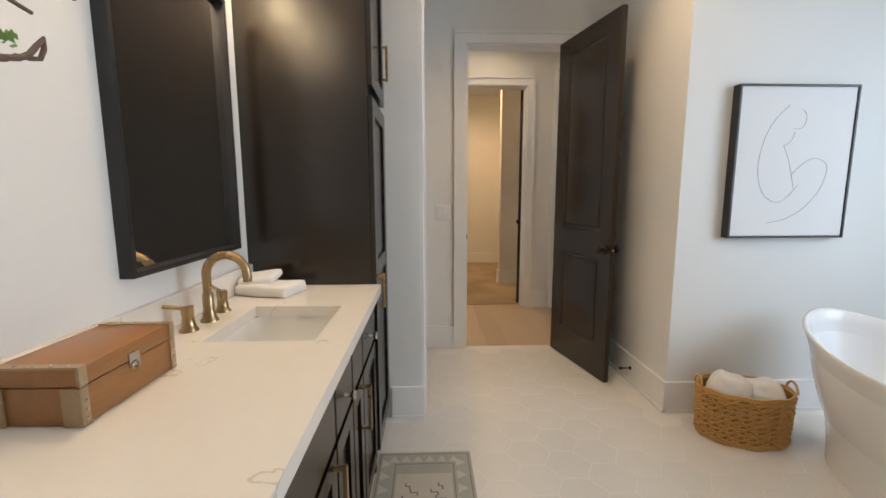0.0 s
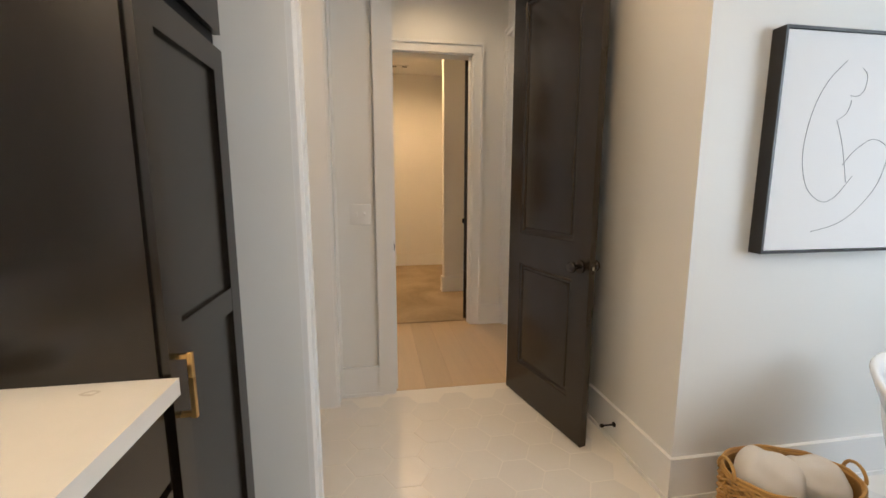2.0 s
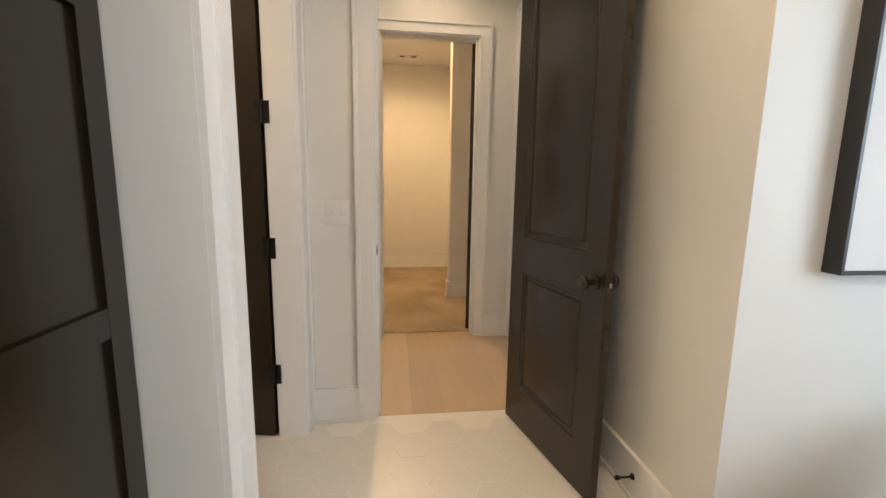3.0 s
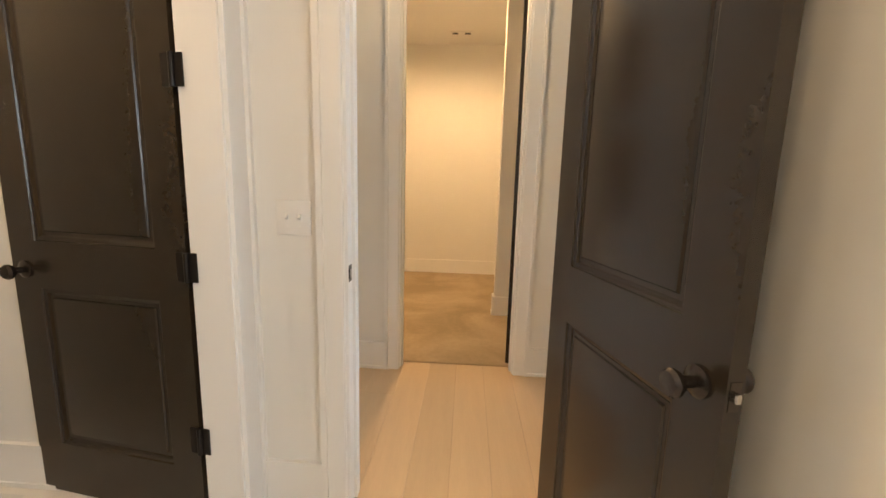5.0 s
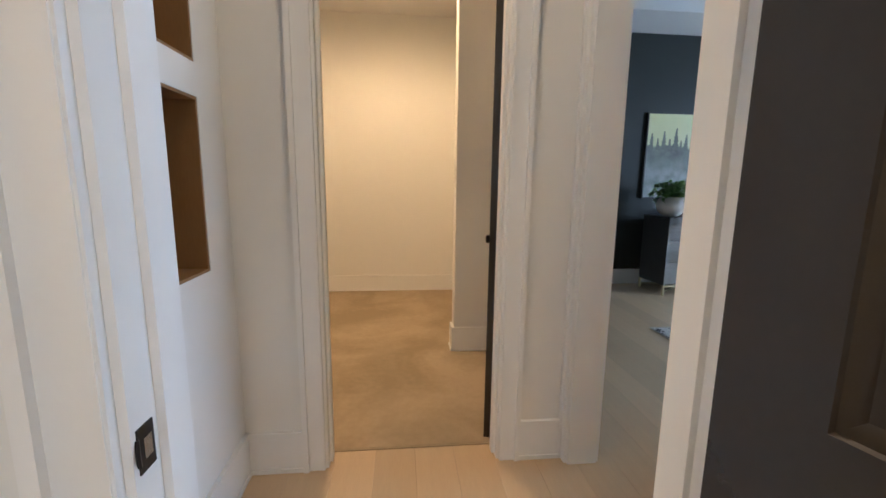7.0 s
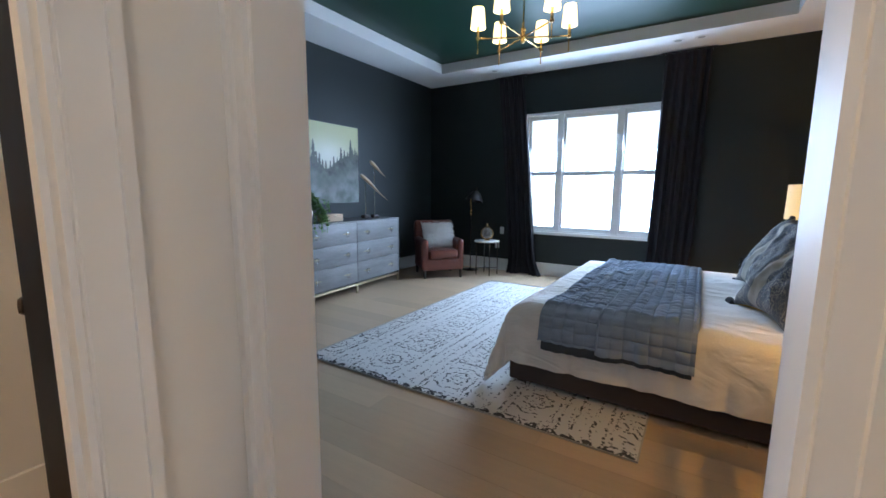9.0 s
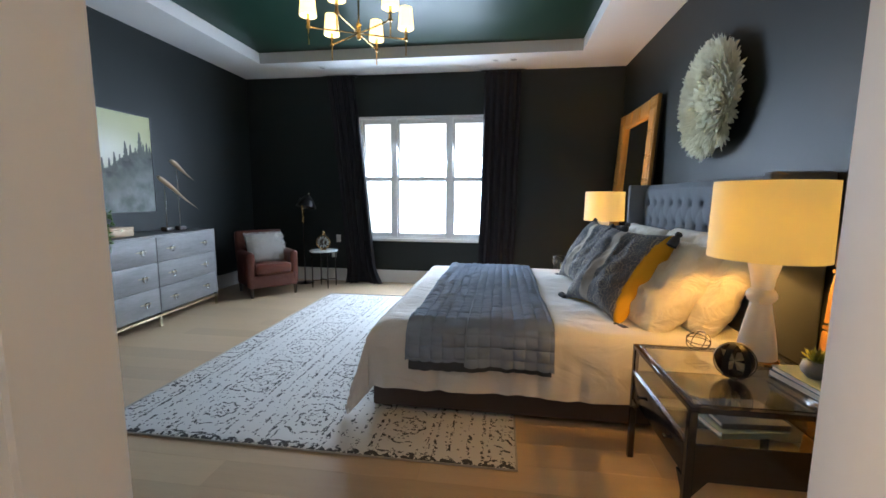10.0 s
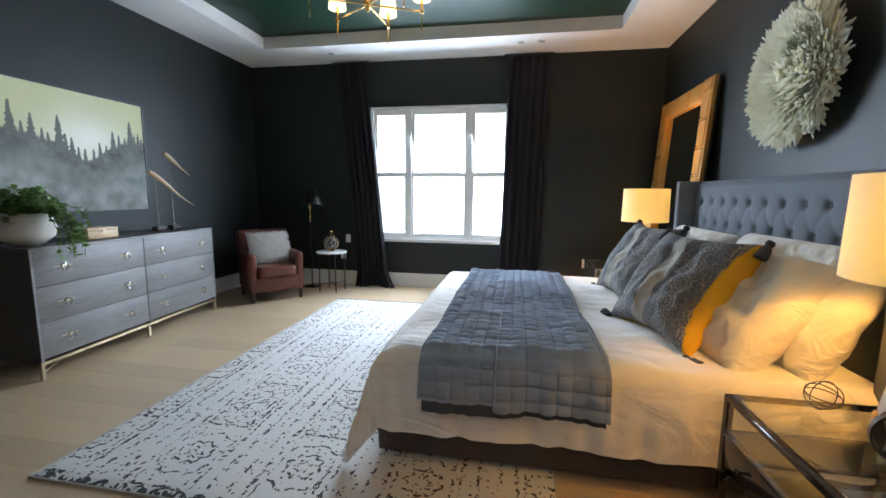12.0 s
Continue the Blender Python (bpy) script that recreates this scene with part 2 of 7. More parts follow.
def see_through(m, share, colour):
    """Thin cloth or feather: part of the light passes to the other side."""
    t, q = nodes_of(m)
    tr = t.nodes.new("ShaderNodeBsdfTranslucent")
    tr.inputs["Color"].default_value = (*colour, 1)
    mx = t.nodes.new("ShaderNodeMixShader")
    mx.inputs[0].default_value = share
    t.links.new(q.outputs[0], mx.inputs[1])
    t.links.new(tr.outputs[0], mx.inputs[2])
    t.links.new(mx.outputs[0], t.nodes["Material Output"].inputs["Surface"])


wrinkles(LINEN, 5.0, 0.030, (1.0, 0.6, 1.0))
wrinkles(SHAM, 6.5, 0.035)
wrinkles(LEATHER, 9.0, 0.012)
see_through(ALABASTER, 0.45, (0.92, 0.86, 0.74))
see_through(FEATHER, 0.45, (0.95, 0.92, 0.78))
see_through(FUR, 0.5, (0.9, 0.88, 0.84))
see_through(LEAF, 0.25, (0.16, 0.30, 0.06))

# marble-like veins of the quartz top
nt, p = nodes_of(QUARTZ)
vec, ox, oy, oz = object_xyz(nt)
warp = texture(nt, "Noise", 2.2, vec, 5)
vn = texture(nt, "Noise", 3.1, warp.outputs["Color"], 2)
vein = math_node(nt, "LESS_THAN", math_node(nt, "ABSOLUTE", math_node(nt, "SUBTRACT", vn.outputs["Fac"], 0.5)), 0.006)
spots = texture(nt, "Noise", 5.0, vec, 2)
mask = math_node(nt, "MULTIPLY", vein, math_node(nt, "GREATER_THAN", spots.outputs["Fac"], 0.53))
old = p.inputs["Base Color"].links[0].from_socket
nt.links.new(mix_colour(nt, math_node(nt, "MULTIPLY", mask, 0.45), old, (0.42, 0.36, 0.28)), p.inputs["Base Color"])

# the distressed rug: bands along its length, medallions and worn black motifs
RUG = mat("ivory_rug_with_worn_black_motifs", (0.69, 0.68, 0.66), 0.95, var=0.08, scale=3, fine=260, bump=0.6, spec=0.05)
nt, p = nodes_of(RUG)
vec, ox, oy, oz = object_xyz(nt)
def signed(a, first, period):
    """Distance to the middle of the nearest repeat."""
    return math_node(nt, "SUBTRACT", math_node(nt, "MODULO", math_node(nt, "ADD", a, 10 * period - first + period / 2), period), period / 2)


def near_to(a, value, width):
    return math_node(nt, "LESS_THAN", math_node(nt, "ABSOLUTE", math_node(nt, "SUBTRACT", a, value)), width)


def both(a, b):
    return math_node(nt, "MULTIPLY", a, b)


def either(a, *more):
    for b in more:
        a = math_node(nt, "MAXIMUM", a, b)
    return a


wob = texture(nt, "Noise", 24.0, vec, 2)
jig = math_node(nt, "MULTIPLY", math_node(nt, "SUBTRACT", wob.outputs["Fac"], 0.5), 0.045)
cy, cx = signed(oy, 0.004, 0.584), signed(ox, 0.295, 1.0)
ay = math_node(nt, "ADD", math_node(nt, "ABSOLUTE", cy), jig)
ax = math_node(nt, "ADD", math_node(nt, "ABSOLUTE", cx), jig)
fine1 = texture(nt, "Noise", 46.0, vec, 2)
fine2 = texture(nt, "Noise", 95.0, vec, 2)
worn = texture(nt, "Noise", 2.0, vec, 3)
solid_ = math_node(nt, "GREATER_THAN", math_node(nt, "ADD", fine1.outputs["Fac"], math_node(nt, "MULTIPLY", worn.outputs["Fac"], 0.18)), 0.545)
broken = math_node(nt, "GREATER_THAN", math_node(nt, "ADD", fine1.outputs["Fac"], math_node(nt, "MULTIPLY", worn.outputs["Fac"], 0.18)), 0.60)
line = both(near_to(ay, 0.168, 0.008), broken)
sprig = both(both(near_to(ay, 0.245, 0.009), broken), math_node(nt, "GREATER_THAN", wob.outputs["Fac"], 0.47))
line2 = both(near_to(ay, 0.132, 0.005), broken)
inside = math_node(nt, "LESS_THAN", ay, 0.125)
ang = math_node(nt, "ARCTAN2", cy, cx)
rad = math_node(nt, "ADD", math_node(nt, "SQRT", math_node(nt, "ADD", both(cx, cx), both(cy, cy))), math_node(nt, "MULTIPLY", jig, 0.6))
petal = math_node(nt, "ADD", rad, math_node(nt, "MULTIPLY", math_node(nt, "SINE", math_node(nt, "MULTIPLY", ang, 8.0)), 0.009))
ringa = both(near_to(petal, 0.082, 0.008), solid_)
ringb = both(near_to(petal, 0.036, 0.008), broken)
ringc = both(both(near_to(petal, 0.16, 0.007), inside), broken)
stop_ = both(both(near_to(ax, 0.245, 0.008), inside), solid_)
vor = texture(nt, "Voronoi", 17.0, vec)
vor.feature = "DISTANCE_TO_EDGE"
vine = both(both(math_node(nt, "LESS_THAN", vor.outputs["Distance"], 0.062), both(inside, math_node(nt, "GREATER_THAN", ax, 0.26))), math_node(nt, "GREATER_THAN", fine1.outputs["Fac"], 0.52))
cell = texture(nt, "Voronoi", 34.0, vec)
pick = nt.nodes.new("ShaderNodeSeparateXYZ")
nt.links.new(cell.outputs["Color"], pick.inputs[0])
fleck = both(both(math_node(nt, "LESS_THAN", cell.outputs["Distance"], 0.26), math_node(nt, "GREATER_THAN", pick.outputs[0], 0.42)), math_node(nt, "GREATER_THAN", fine2.outputs["Fac"], 0.44))
clear = math_node(nt, "GREATER_THAN", math_node(nt, "ABSOLUTE", math_node(nt, "SUBTRACT", ay, 0.195)), 0.009)
scallop = math_node(nt, "SUBTRACT", ox, math_node(nt, "MULTIPLY", math_node(nt, "ABSOLUTE", math_node(nt, "SINE", math_node(nt, "MULTIPLY", oy, 32.28))), 0.030))
border = both(math_node(nt, "LESS_THAN", scallop, 0.014), math_node(nt, "GREATER_THAN", fine1.outputs["Fac"], 0.44))
dark = either(line, sprig, line2, ringa, ringb, ringc, stop_, vine, both(fleck, clear), border)
old = p.inputs["Base Color"].links[0].from_socket
nt.links.new(mix_colour(nt, math_node(nt, "MULTIPLY", dark, 0.9), old, (0.026, 0.025, 0.029)), p.inputs["Base Color"])

# the faded bath mat
MAT_FIELD = mat("faded_sage_wool", (0.36, 0.36, 0.32), 0.95, var=0.18, scale=9, fine=240, bump=0.6, spec=0.05)
MAT_PALE = mat("faded_ivory_wool", (0.50, 0.47, 0.41), 0.95, var=0.18, scale=9, fine=240, bump=0.6, spec=0.05)
MAT_DARK = mat("faded_brown_wool", (0.20, 0.16, 0.13), 0.95, var=0.25, scale=12, fine=240, bump=0.6, spec=0.05)

# the printed cushion: bands of ornament on slate and flax
PRINT = mat("slate_and_flax_printed_linen", (0.41, 0.375, 0.32), 0.9, var=0.1, fine=260, bump=0.35, spec=0.1)
nt, p = nodes_of(PRINT)
vec, ox, oy, oz = object_xyz(nt)
b1 = math_node(nt, "GREATER_THAN", math_node(nt, "SINE", math_node(nt, "ADD", math_node(nt, "MULTIPLY", ox, 17.45), -1.047)), -0.74)
b1 = math_node(nt, "MAXIMUM", b1, math_node(nt, "GREATER_THAN", ox, 0.2))
wave = texture(nt, "Noise", 14.0, vec, 2)
shake = math_node(nt, "MULTIPLY", math_node(nt, "SUBTRACT", wave.outputs["Fac"], 0.5), 0.02)
px = math_node(nt, "ADD", math_node(nt, "PINGPONG", math_node(nt, "ADD", oy, 5.0), 0.058), shake)
qx = math_node(nt, "ADD", math_node(nt, "PINGPONG", math_node(nt, "ADD", ox, 7.05), 0.09), shake)
pr = math_node(nt, "SQRT", math_node(nt, "ADD", math_node(nt, "MULTIPLY", px, px), math_node(nt, "MULTIPLY", qx, qx)))
pa = math_node(nt, "ARCTAN2", px, qx)
pp = math_node(nt, "ADD", pr, math_node(nt, "MULTIPLY", math_node(nt, "SINE", math_node(nt, "MULTIPLY", pa, 8.0)), 0.006))
flower = math_node(nt, "MULTIPLY", math_node(nt, "GREATER_THAN", math_node(nt, "SINE", math_node(nt, "MULTIPLY", pp, 270.0)), 0.25), math_node(nt, "LESS_THAN", pr, 0.056))
swirl = texture(nt, "Voronoi", 42.0, vec)
swirl.feature = "DISTANCE_TO_EDGE"
curl = math_node(nt, "MULTIPLY", math_node(nt, "LESS_THAN", swirl.outputs["Distance"], 0.03), math_node(nt, "GREATER_THAN", pr, 0.045))
lace = math_node(nt, "MULTIPLY", math_node(nt, "MAXIMUM", flower, curl), math_node(nt, "MULTIPLY", wave.outputs["Fac"], 1.35))
orn = math_node(nt, "MULTIPLY", b1, math_node(nt, "SUBTRACT", 1.0, lace))
old = p.inputs["Base Color"].links[0].from_socket
nt.links.new(mix_colour(nt, orn, old, (0.135, 0.14, 0.152)), p.inputs["Base Color"])

# the landscape painting: pale sky over a grey-green wood
PAINT = mat("painted_landscape", (0.5, 0.5, 0.4), 0.6, var=0.1, fine=90, bump=0.4)
nt, p = nodes_of(PAINT)
vec, ox, oy, oz = object_xyz(nt)
brush = texture(nt, "Noise", 9.0, vec, 6)
blot = texture(nt, "Noise", 2.6, vec, 4)
mist = texture(nt, "Noise", 8.0, vec, 7)


def bell(a, centre, width):
    q = math_node(nt, "DIVIDE", math_node(nt, "SUBTRACT", a, centre), width)
    return math_node(nt, "EXPONENT", math_node(nt, "MULTIPLY", math_node(nt, "MULTIPLY", q, q), -1.0))


def ramp_node(a, lo, hi):
    n = nt.nodes.new("ShaderNodeMapRange")
    n.inputs["From Min"].default_value, n.inputs["From Max"].default_value = lo, hi
    nt.links.new(a, n.inputs["Value"])
    return n.outputs[0]


crest = math_node(nt, "SUBTRACT", 0.655, math_node(nt, "MULTIPLY", bell(ox, 0.93, 0.24), 0.19))
rough_h = math_node(nt, "ADD", oz, math_node(nt, "MULTIPLY", math_node(nt, "SUBTRACT", brush.outputs["Fac"], 0.5), 0.10))
above = math_node(nt, "SUBTRACT", rough_h, crest)
glowing = math_node(nt, "MULTIPLY", bell(ox, 0.97, 0.34), bell(oz, 0.62, 0.22))
skyc = mix_colour(nt, blot.outputs["Fac"], (0.50, 0.50, 0.25), (0.62, 0.62, 0.36))
skyc = mix_colour(nt, glowing, skyc, (0.86, 0.85, 0.74))
darkc = mix_colour(nt, ramp_node(brush.outputs["Fac"], 0.35, 0.7), (0.045, 0.050, 0.042), (0.20, 0.21, 0.18))
mistc = mix_colour(nt, ramp_node(mist.outputs["Fac"], 0.35, 0.68), (0.13, 0.145, 0.13), (0.30, 0.32, 0.295))
woodc = mix_colour(nt, ramp_node(math_node(nt, "ADD", above, math_node(nt, "MULTIPLY", mist.outputs["Fac"], 0.3)), -0.18, 0.10), mistc, darkc)
nt.links.new(mix_colour(nt, ramp_node(above, -0.012, 0.012), woodc, skyc), p.inputs["Base Color"])
PAINT_TREE = mat("painted_fir", (0.115, 0.122, 0.10), 0.6, var=0.5, scale=18, fine=80, bump=0.3)


def glass(name, tint=(1, 1, 1), rough=0.0):
    m = bpy.data.materials.new(name)
    m.use_nodes = True
    q = m.node_tree.nodes["Principled BSDF"]
    q.inputs["Base Color"].default_value, q.inputs["Roughness"].default_value = (*tint, 1), rough
    q.inputs["Transmission Weight"].default_value, q.inputs["IOR"].default_value = 1.0, 1.45
    return m


GLASS = glass("clear_glass", (0.96, 0.98, 0.97))
MIRROR = mat("silvered_mirror", (0.86, 0.87, 0.87), 0.02, 1.0, var=0.01, bump=0)


def shade_material(name, colour, power):
    """Cloth lit from inside: it lets light through and glows."""
    m = bpy.data.materials.new(name)
    m.use_nodes = True
    t = m.node_tree
    q = t.nodes["Principled BSDF"]
    weave = texture(t, "Noise", 120.0)
    t.links.new(mix_colour(t, weave.outputs["Fac"], (0.76, 0.70, 0.52), (0.86, 0.81, 0.66)), q.inputs["Base Color"])
    q.inputs["Roughness"].default_value = 0.9
    q.inputs["Emission Color"].default_value, q.inputs["Emission Strength"].default_value = (*colour, 1), power
    tr = t.nodes.new("ShaderNodeBsdfTranslucent")
    tr.inputs["Color"].default_value = (0.86, 0.79, 0.40, 1)
    mx = t.nodes.new("ShaderNodeMixShader")
    mx.inputs[0].default_value = 0.45
    t.links.new(q.outputs[0], mx.inputs[1])
    t.links.new(tr.outputs[0], mx.inputs[2])
    t.links.new(mx.outputs[0], t.nodes["Material Output"].inputs["Surface"])
    return m


LAMP_SHADE = shade_material("cream_linen_lampshade", (1.0, 0.70, 0.26), 0.2)
CANDLE_SHADE = shade_material("white_candle_shade", (1.0, 0.83, 0.62), 1.6)
BULB = mat("lit_bulb", (1, 0.9, 0.7), 0.5, bump=0, emit=(1.0, 0.75, 0.42), emit_power=14.0)
DAYLIGHT = mat("hazy_daylight", (0.9, 0.95, 1.0), 1.0, var=0.02, scale=0.3, bump=0, emit=(0.96, 0.98, 1.0), emit_power=1.05)


# ---- building helpers ----
def box(bm, x0, x1, y0, y1, z0, z1):
    v = [bm.verts.new((x, y, z)) for z in (z0, z1) for y in (y0, y1) for x in (x0, x1)]
    for f in ((0, 2, 3, 1), (4, 5, 7, 6), (0, 1, 5, 4), (2, 6, 7, 3), (0, 4, 6, 2), (1, 3, 7, 5)):
        bm.faces.new([v[i] for i in f])
    return v


def boxes(*rows):
    bm = bmesh.new()
    for r in rows:
        box(bm, *r)
    return bm


def rbox(x0, x1, y0, y1, z0, z1, r=0.005, seg=2):
    bm = boxes((x0, x1, y0, y1, z0, z1))
    bmesh.ops.bevel(bm, geom=bm.edges[:], offset=r, segments=seg, affect="EDGES", profile=0.5)
    return bm


def lathe(profile, n=40, sx=1.0, sy=1.0):
    """Turns (radius, height) pairs about z."""
    bm = bmesh.new()
    rings = []
    for r, z in profile:
        if r < 1e-5:
            rings.append([bm.verts.new((0, 0, z))])
        else:
            rings.append([bm.verts.new((r * sx * math.cos(2 * math.pi * i / n), r * sy * math.sin(2 * math.pi * i / n), z)) for i in range(n)])
    for a, b in zip(rings, rings[1:]):
        for i in range(n):
            j = (i + 1) % n
            if len(a) == 1 and len(b) == 1:
                continue
            if len(a) == 1:
                bm.faces.new((a[0], b[j], b[i]))
            elif len(b) == 1:
                bm.faces.new((a[i], a[j], b[0]))
            else:
                bm.faces.new((a[i], a[j], b[j], b[i]))
    return bm


def tube(points, r, n=8, closed=False, bm=None, taper=None):
    """A round bar along points."""
    bm = bm or bmesh.new()
    pts = [Vector(q) for q in points]
    k = len(pts)
    rings = []
    side = None
    for i, q in enumerate(pts):
        a = pts[(i - 1) % k] if closed or i else pts[0]
        b = pts[(i + 1) % k] if closed or i < k - 1 else pts[-1]
        d = (b - a).normalized()
        if side is None:
            side = d.orthogonal().normalized()
        side = (side - d * side.dot(d)).normalized()
        up = d.cross(side)
        rr = r * (taper(i / max(1, k - 1)) if taper else 1)
        rings.append([bm.verts.new(q + rr * (math.cos(2 * math.pi * s / n) * side + math.sin(2 * math.pi * s / n) * up)) for s in range(n)])
    pairs = list(zip(rings, rings[1:])) + ([(rings[-1], rings[0])] if closed else [])
    for a, b in pairs:
        for s in range(n):
            bm.faces.new((a[s], a[(s + 1) % n], b[(s + 1) % n], b[s]))
    if not closed:
        bm.faces.new(rings[0][::-1])
        bm.faces.new(rings[-1])
    return bm


def grid(nu, nv, fn, closed_u=False, bm=None, material_index=0):
    bm = bm or bmesh.new()
    vs = [[bm.verts.new(fn(i / nu, j / nv)) for j in range(nv + 1)] for i in range(nu if closed_u else nu + 1)]
    n = len(vs)
    for i in range(nu):
        a, b = vs[i], vs[(i + 1) % n]
        for j in range(nv):
            f = bm.faces.new((a[j], b[j], b[j + 1], a[j + 1]))
            f.material_index = material_index
    return bm


def shift(bm, m):
    bmesh.ops.transform(bm, matrix=m, verts=bm.verts[:])
    return bm


def mesh_from(name, bm, materials, smooth=None):
    bmesh.ops.recalc_face_normals(bm, faces=bm.faces[:])
    me = bpy.data.meshes.new(name)
    if smooth is not None:
        for f in bm.faces:
            f.smooth = True
        for e in bm.edges:
            e.smooth = len(e.link_faces) == 2 and e.calc_face_angle(0) < radians(smooth)
    bm.to_mesh(me)
    bm.free()
    for m in materials if isinstance(materials, (list, tuple)) else (materials,):
        me.materials.append(m)
    return me


def part(name, bm, material, parent=None, label="", smooth=40):
    ob = new(name, mesh_from(name, bm, material, smooth))
    ob.parent = parent
    if label:
        tagged(ob, label)
    return ob


def thing(name, label, category, m=None, group=""):
    ob = new(name)
    ob.empty_display_size = 0.1
    if m is not None:
        ob.matrix_world = m
    return tagged(ob, label, category, group)


def solid(name, bm, material, label, category, kind="", group="", m=None, smooth=40):
    ob = part(name, bm, material, None, "", smooth)
    if m is not None:
        ob.matrix_world = m
    return tagged(ob, label, category, group, kind)


def structure(name, bm, material, label, category, smooth=None):
    return solid(name, bm, material, label, category, "structure", smooth=smooth)


# ---- the plan, in metres ----
BW, BD, BA = -0.03, 5.43, 4.335      # bath: mirror wall, door wall, picture wall
SX = 0.70                             # end of the short wall beside the linen cabinet, wall of the toilet room
AX = 2.15                             # alcove wall behind the open door
DX0, DX1 = 1.047, 1.842               # bath door opening
VN = 6.66                             # lobby, far wall
VW, VE = 0.70, 2.14                   # lobby, side walls
CX0, CX1, CY = 1.038, 1.828, 9.72     # closet doorway and back wall
OY0, OY1 = 5.635, 6.60                # bedroom opening
BY = 1.75                             # bath window, near side
RW, RE, RS, RN, RZ = 2.27, 7.805, 4.42, 9.935, 3.066
HEAD = 2.45
TOP = 3.05

# ---- walls ----
T = 0.13
structure("wall_bath_west", boxes((BW - T, BW, -1.2, BA + T, 0, TOP)), WHITE_WALL, "plain white painted bathroom wall behind the vanity", "wall")
structure("wall_bath_stub", boxes((BW, SX - T, BA, BA + T, 0, TOP), (SX - T, SX, BA, 4.53, 0, TOP), (SX - T, SX, 4.53, 5.31, HEAD, TOP), (SX - T, SX, 5.31, BD, 0, TOP)), WHITE_WALL, "white wall beside the linen cabinet with a doorway", "wall")
structure("wall_bath_door", boxes((-0.9, DX0, BD, BD + T, 0, TOP), (DX0, DX1, BD, BD + T, HEAD, TOP), (DX1, AX + 0.1, BD, BD + T, 0, TOP)), WHITE_WALL, "white wall with the bathroom doorway", "wall")
bm = bmesh.new()
foot = [(AX, BA), (4.2, BA), (4.2, BA + 0.075), (AX + 0.1, BA + 0.075), (AX + 0.1, BD), (AX, BD)]
low, high = ([bm.verts.new((x, y, z)) for x, y in foot] for z in (0, TOP))
for k in range(6):
    bm.faces.new((low[k], low[(k + 1) % 6], high[(k + 1) % 6], high[k]))
bm.faces.new(low[::-1])
bm.faces.new(high)
structure("wall_bath_picture", bm, WHITE_WALL, "white wall behind the tub with the door alcove's side", "wall")
structure("wall_bath_east", boxes((4.1, 4.1 + T, -1.2, BY, 0, TOP), (4.1, 4.1 + T, BY, BY + 1.8, 0, 0.9), (4.1, 4.1 + T, BY, BY + 1.8, 2.4, TOP), (4.1, 4.1 + T, BY + 1.8, BA, 0, TOP)), WHITE_WALL, "white bathroom wall with a window above the tub", "wall")
structure("wall_bath_south", boxes((BW - T, 4.1 + T, -1.2 - T, -1.2, 0, TOP)), WHITE_WALL, "plain white bathroom end wall", "wall")
structure("wall_toilet_room", boxes((-1.03, -0.9, BA, BD + T, 0, TOP), (-0.9, BW - T, BA, BA + T, 0, TOP)), WHITE_WALL, "white wall inside the toilet room", "wall")
structure("wall_lobby_west", boxes((VW - T, VW, BD + T, 6.02, 0, TOP), (VW - T, VW, 6.46, VN, 0, TOP), (VW - T, VW, 6.02, 6.46, 0, 0.955), (VW - T, VW, 6.02, 6.46, 1.55, 1.66), (VW - T, VW, 6.02, 6.46, 2.26, TOP)), WHITE_WALL, "white lobby wall with two recessed niches", "wall")
structure("wall_closet_door", boxes((-0.2, CX0, VN, VN + T, 0, TOP), (CX0, CX1, VN, VN + T, HEAD, TOP), (CX1, VE, VN, VN + T, 0, TOP)), WHITE_WALL, "white lobby wall with the closet doorway", "wall")
structure("wall_bedroom_west", boxes((AX + 0.1, RW - 0.004, RS, BD + T, 0, RZ), (VE, RW - 0.004, BD + T, OY0, 0, RZ), (VE, RW - 0.004, OY0, OY1, 2.6, RZ), (VE, RW - 0.004, OY1, RN, 0, RZ)), WHITE_WALL, "white side of the wall between lobby and bedroom", "wall")
structure("wall_closet_back", boxes((-0.2, VE, CY, CY + T, 0, TOP)), WHITE_WALL, "plain cream closet back wall", "wall")
structure("wall_closet_west", boxes((-0.2 - T, -0.2, VN, CY + T, 0, TOP)), WHITE_WALL, "plain closet side wall", "wall")
structure("wall_closet_pier", boxes((1.773, VE, 7.91, 8.04, 0, TOP)), WHITE_WALL, "white projecting wall inside the closet", "wall")
# dark room faces
structure("wall_bedroom_lobby_side", boxes((RW - 0.004, RW, RS, OY0, 0, RZ), (RW - 0.004, RW, OY0, OY1, 2.6, RZ), (RW - 0.004, RW, OY1, RN, 0, RZ)), DARK_WALL, "dark painted bedroom wall around the opening", "wall")
structure("wall_bedroom_south", boxes((RW, RE, RS - 0.07, RS, 0, RZ)), DARK_WALL, "dark green-black bedroom wall behind the bed", "wall")
structure("wall_bedroom_north", boxes((RW, RE, RN, RN + T, 0, RZ)), DARK_WALL, "dark green-black bedroom wall behind the dresser", "wall")
WY0, WY1, WZ0, WZ1 = 6.22, 8.16, 0.68, 2.475
structure("wall_bedroom_east", boxes((RE, RE + T, RS, WY0, 0, RZ), (RE, RE + T, WY1, RN, 0, RZ), (RE, RE + T, WY0, WY1, 0, WZ0), (RE, RE + T, WY0, WY1, WZ1, RZ)), DARK_WALL, "dark painted bedroom wall with a triple window", "wall")

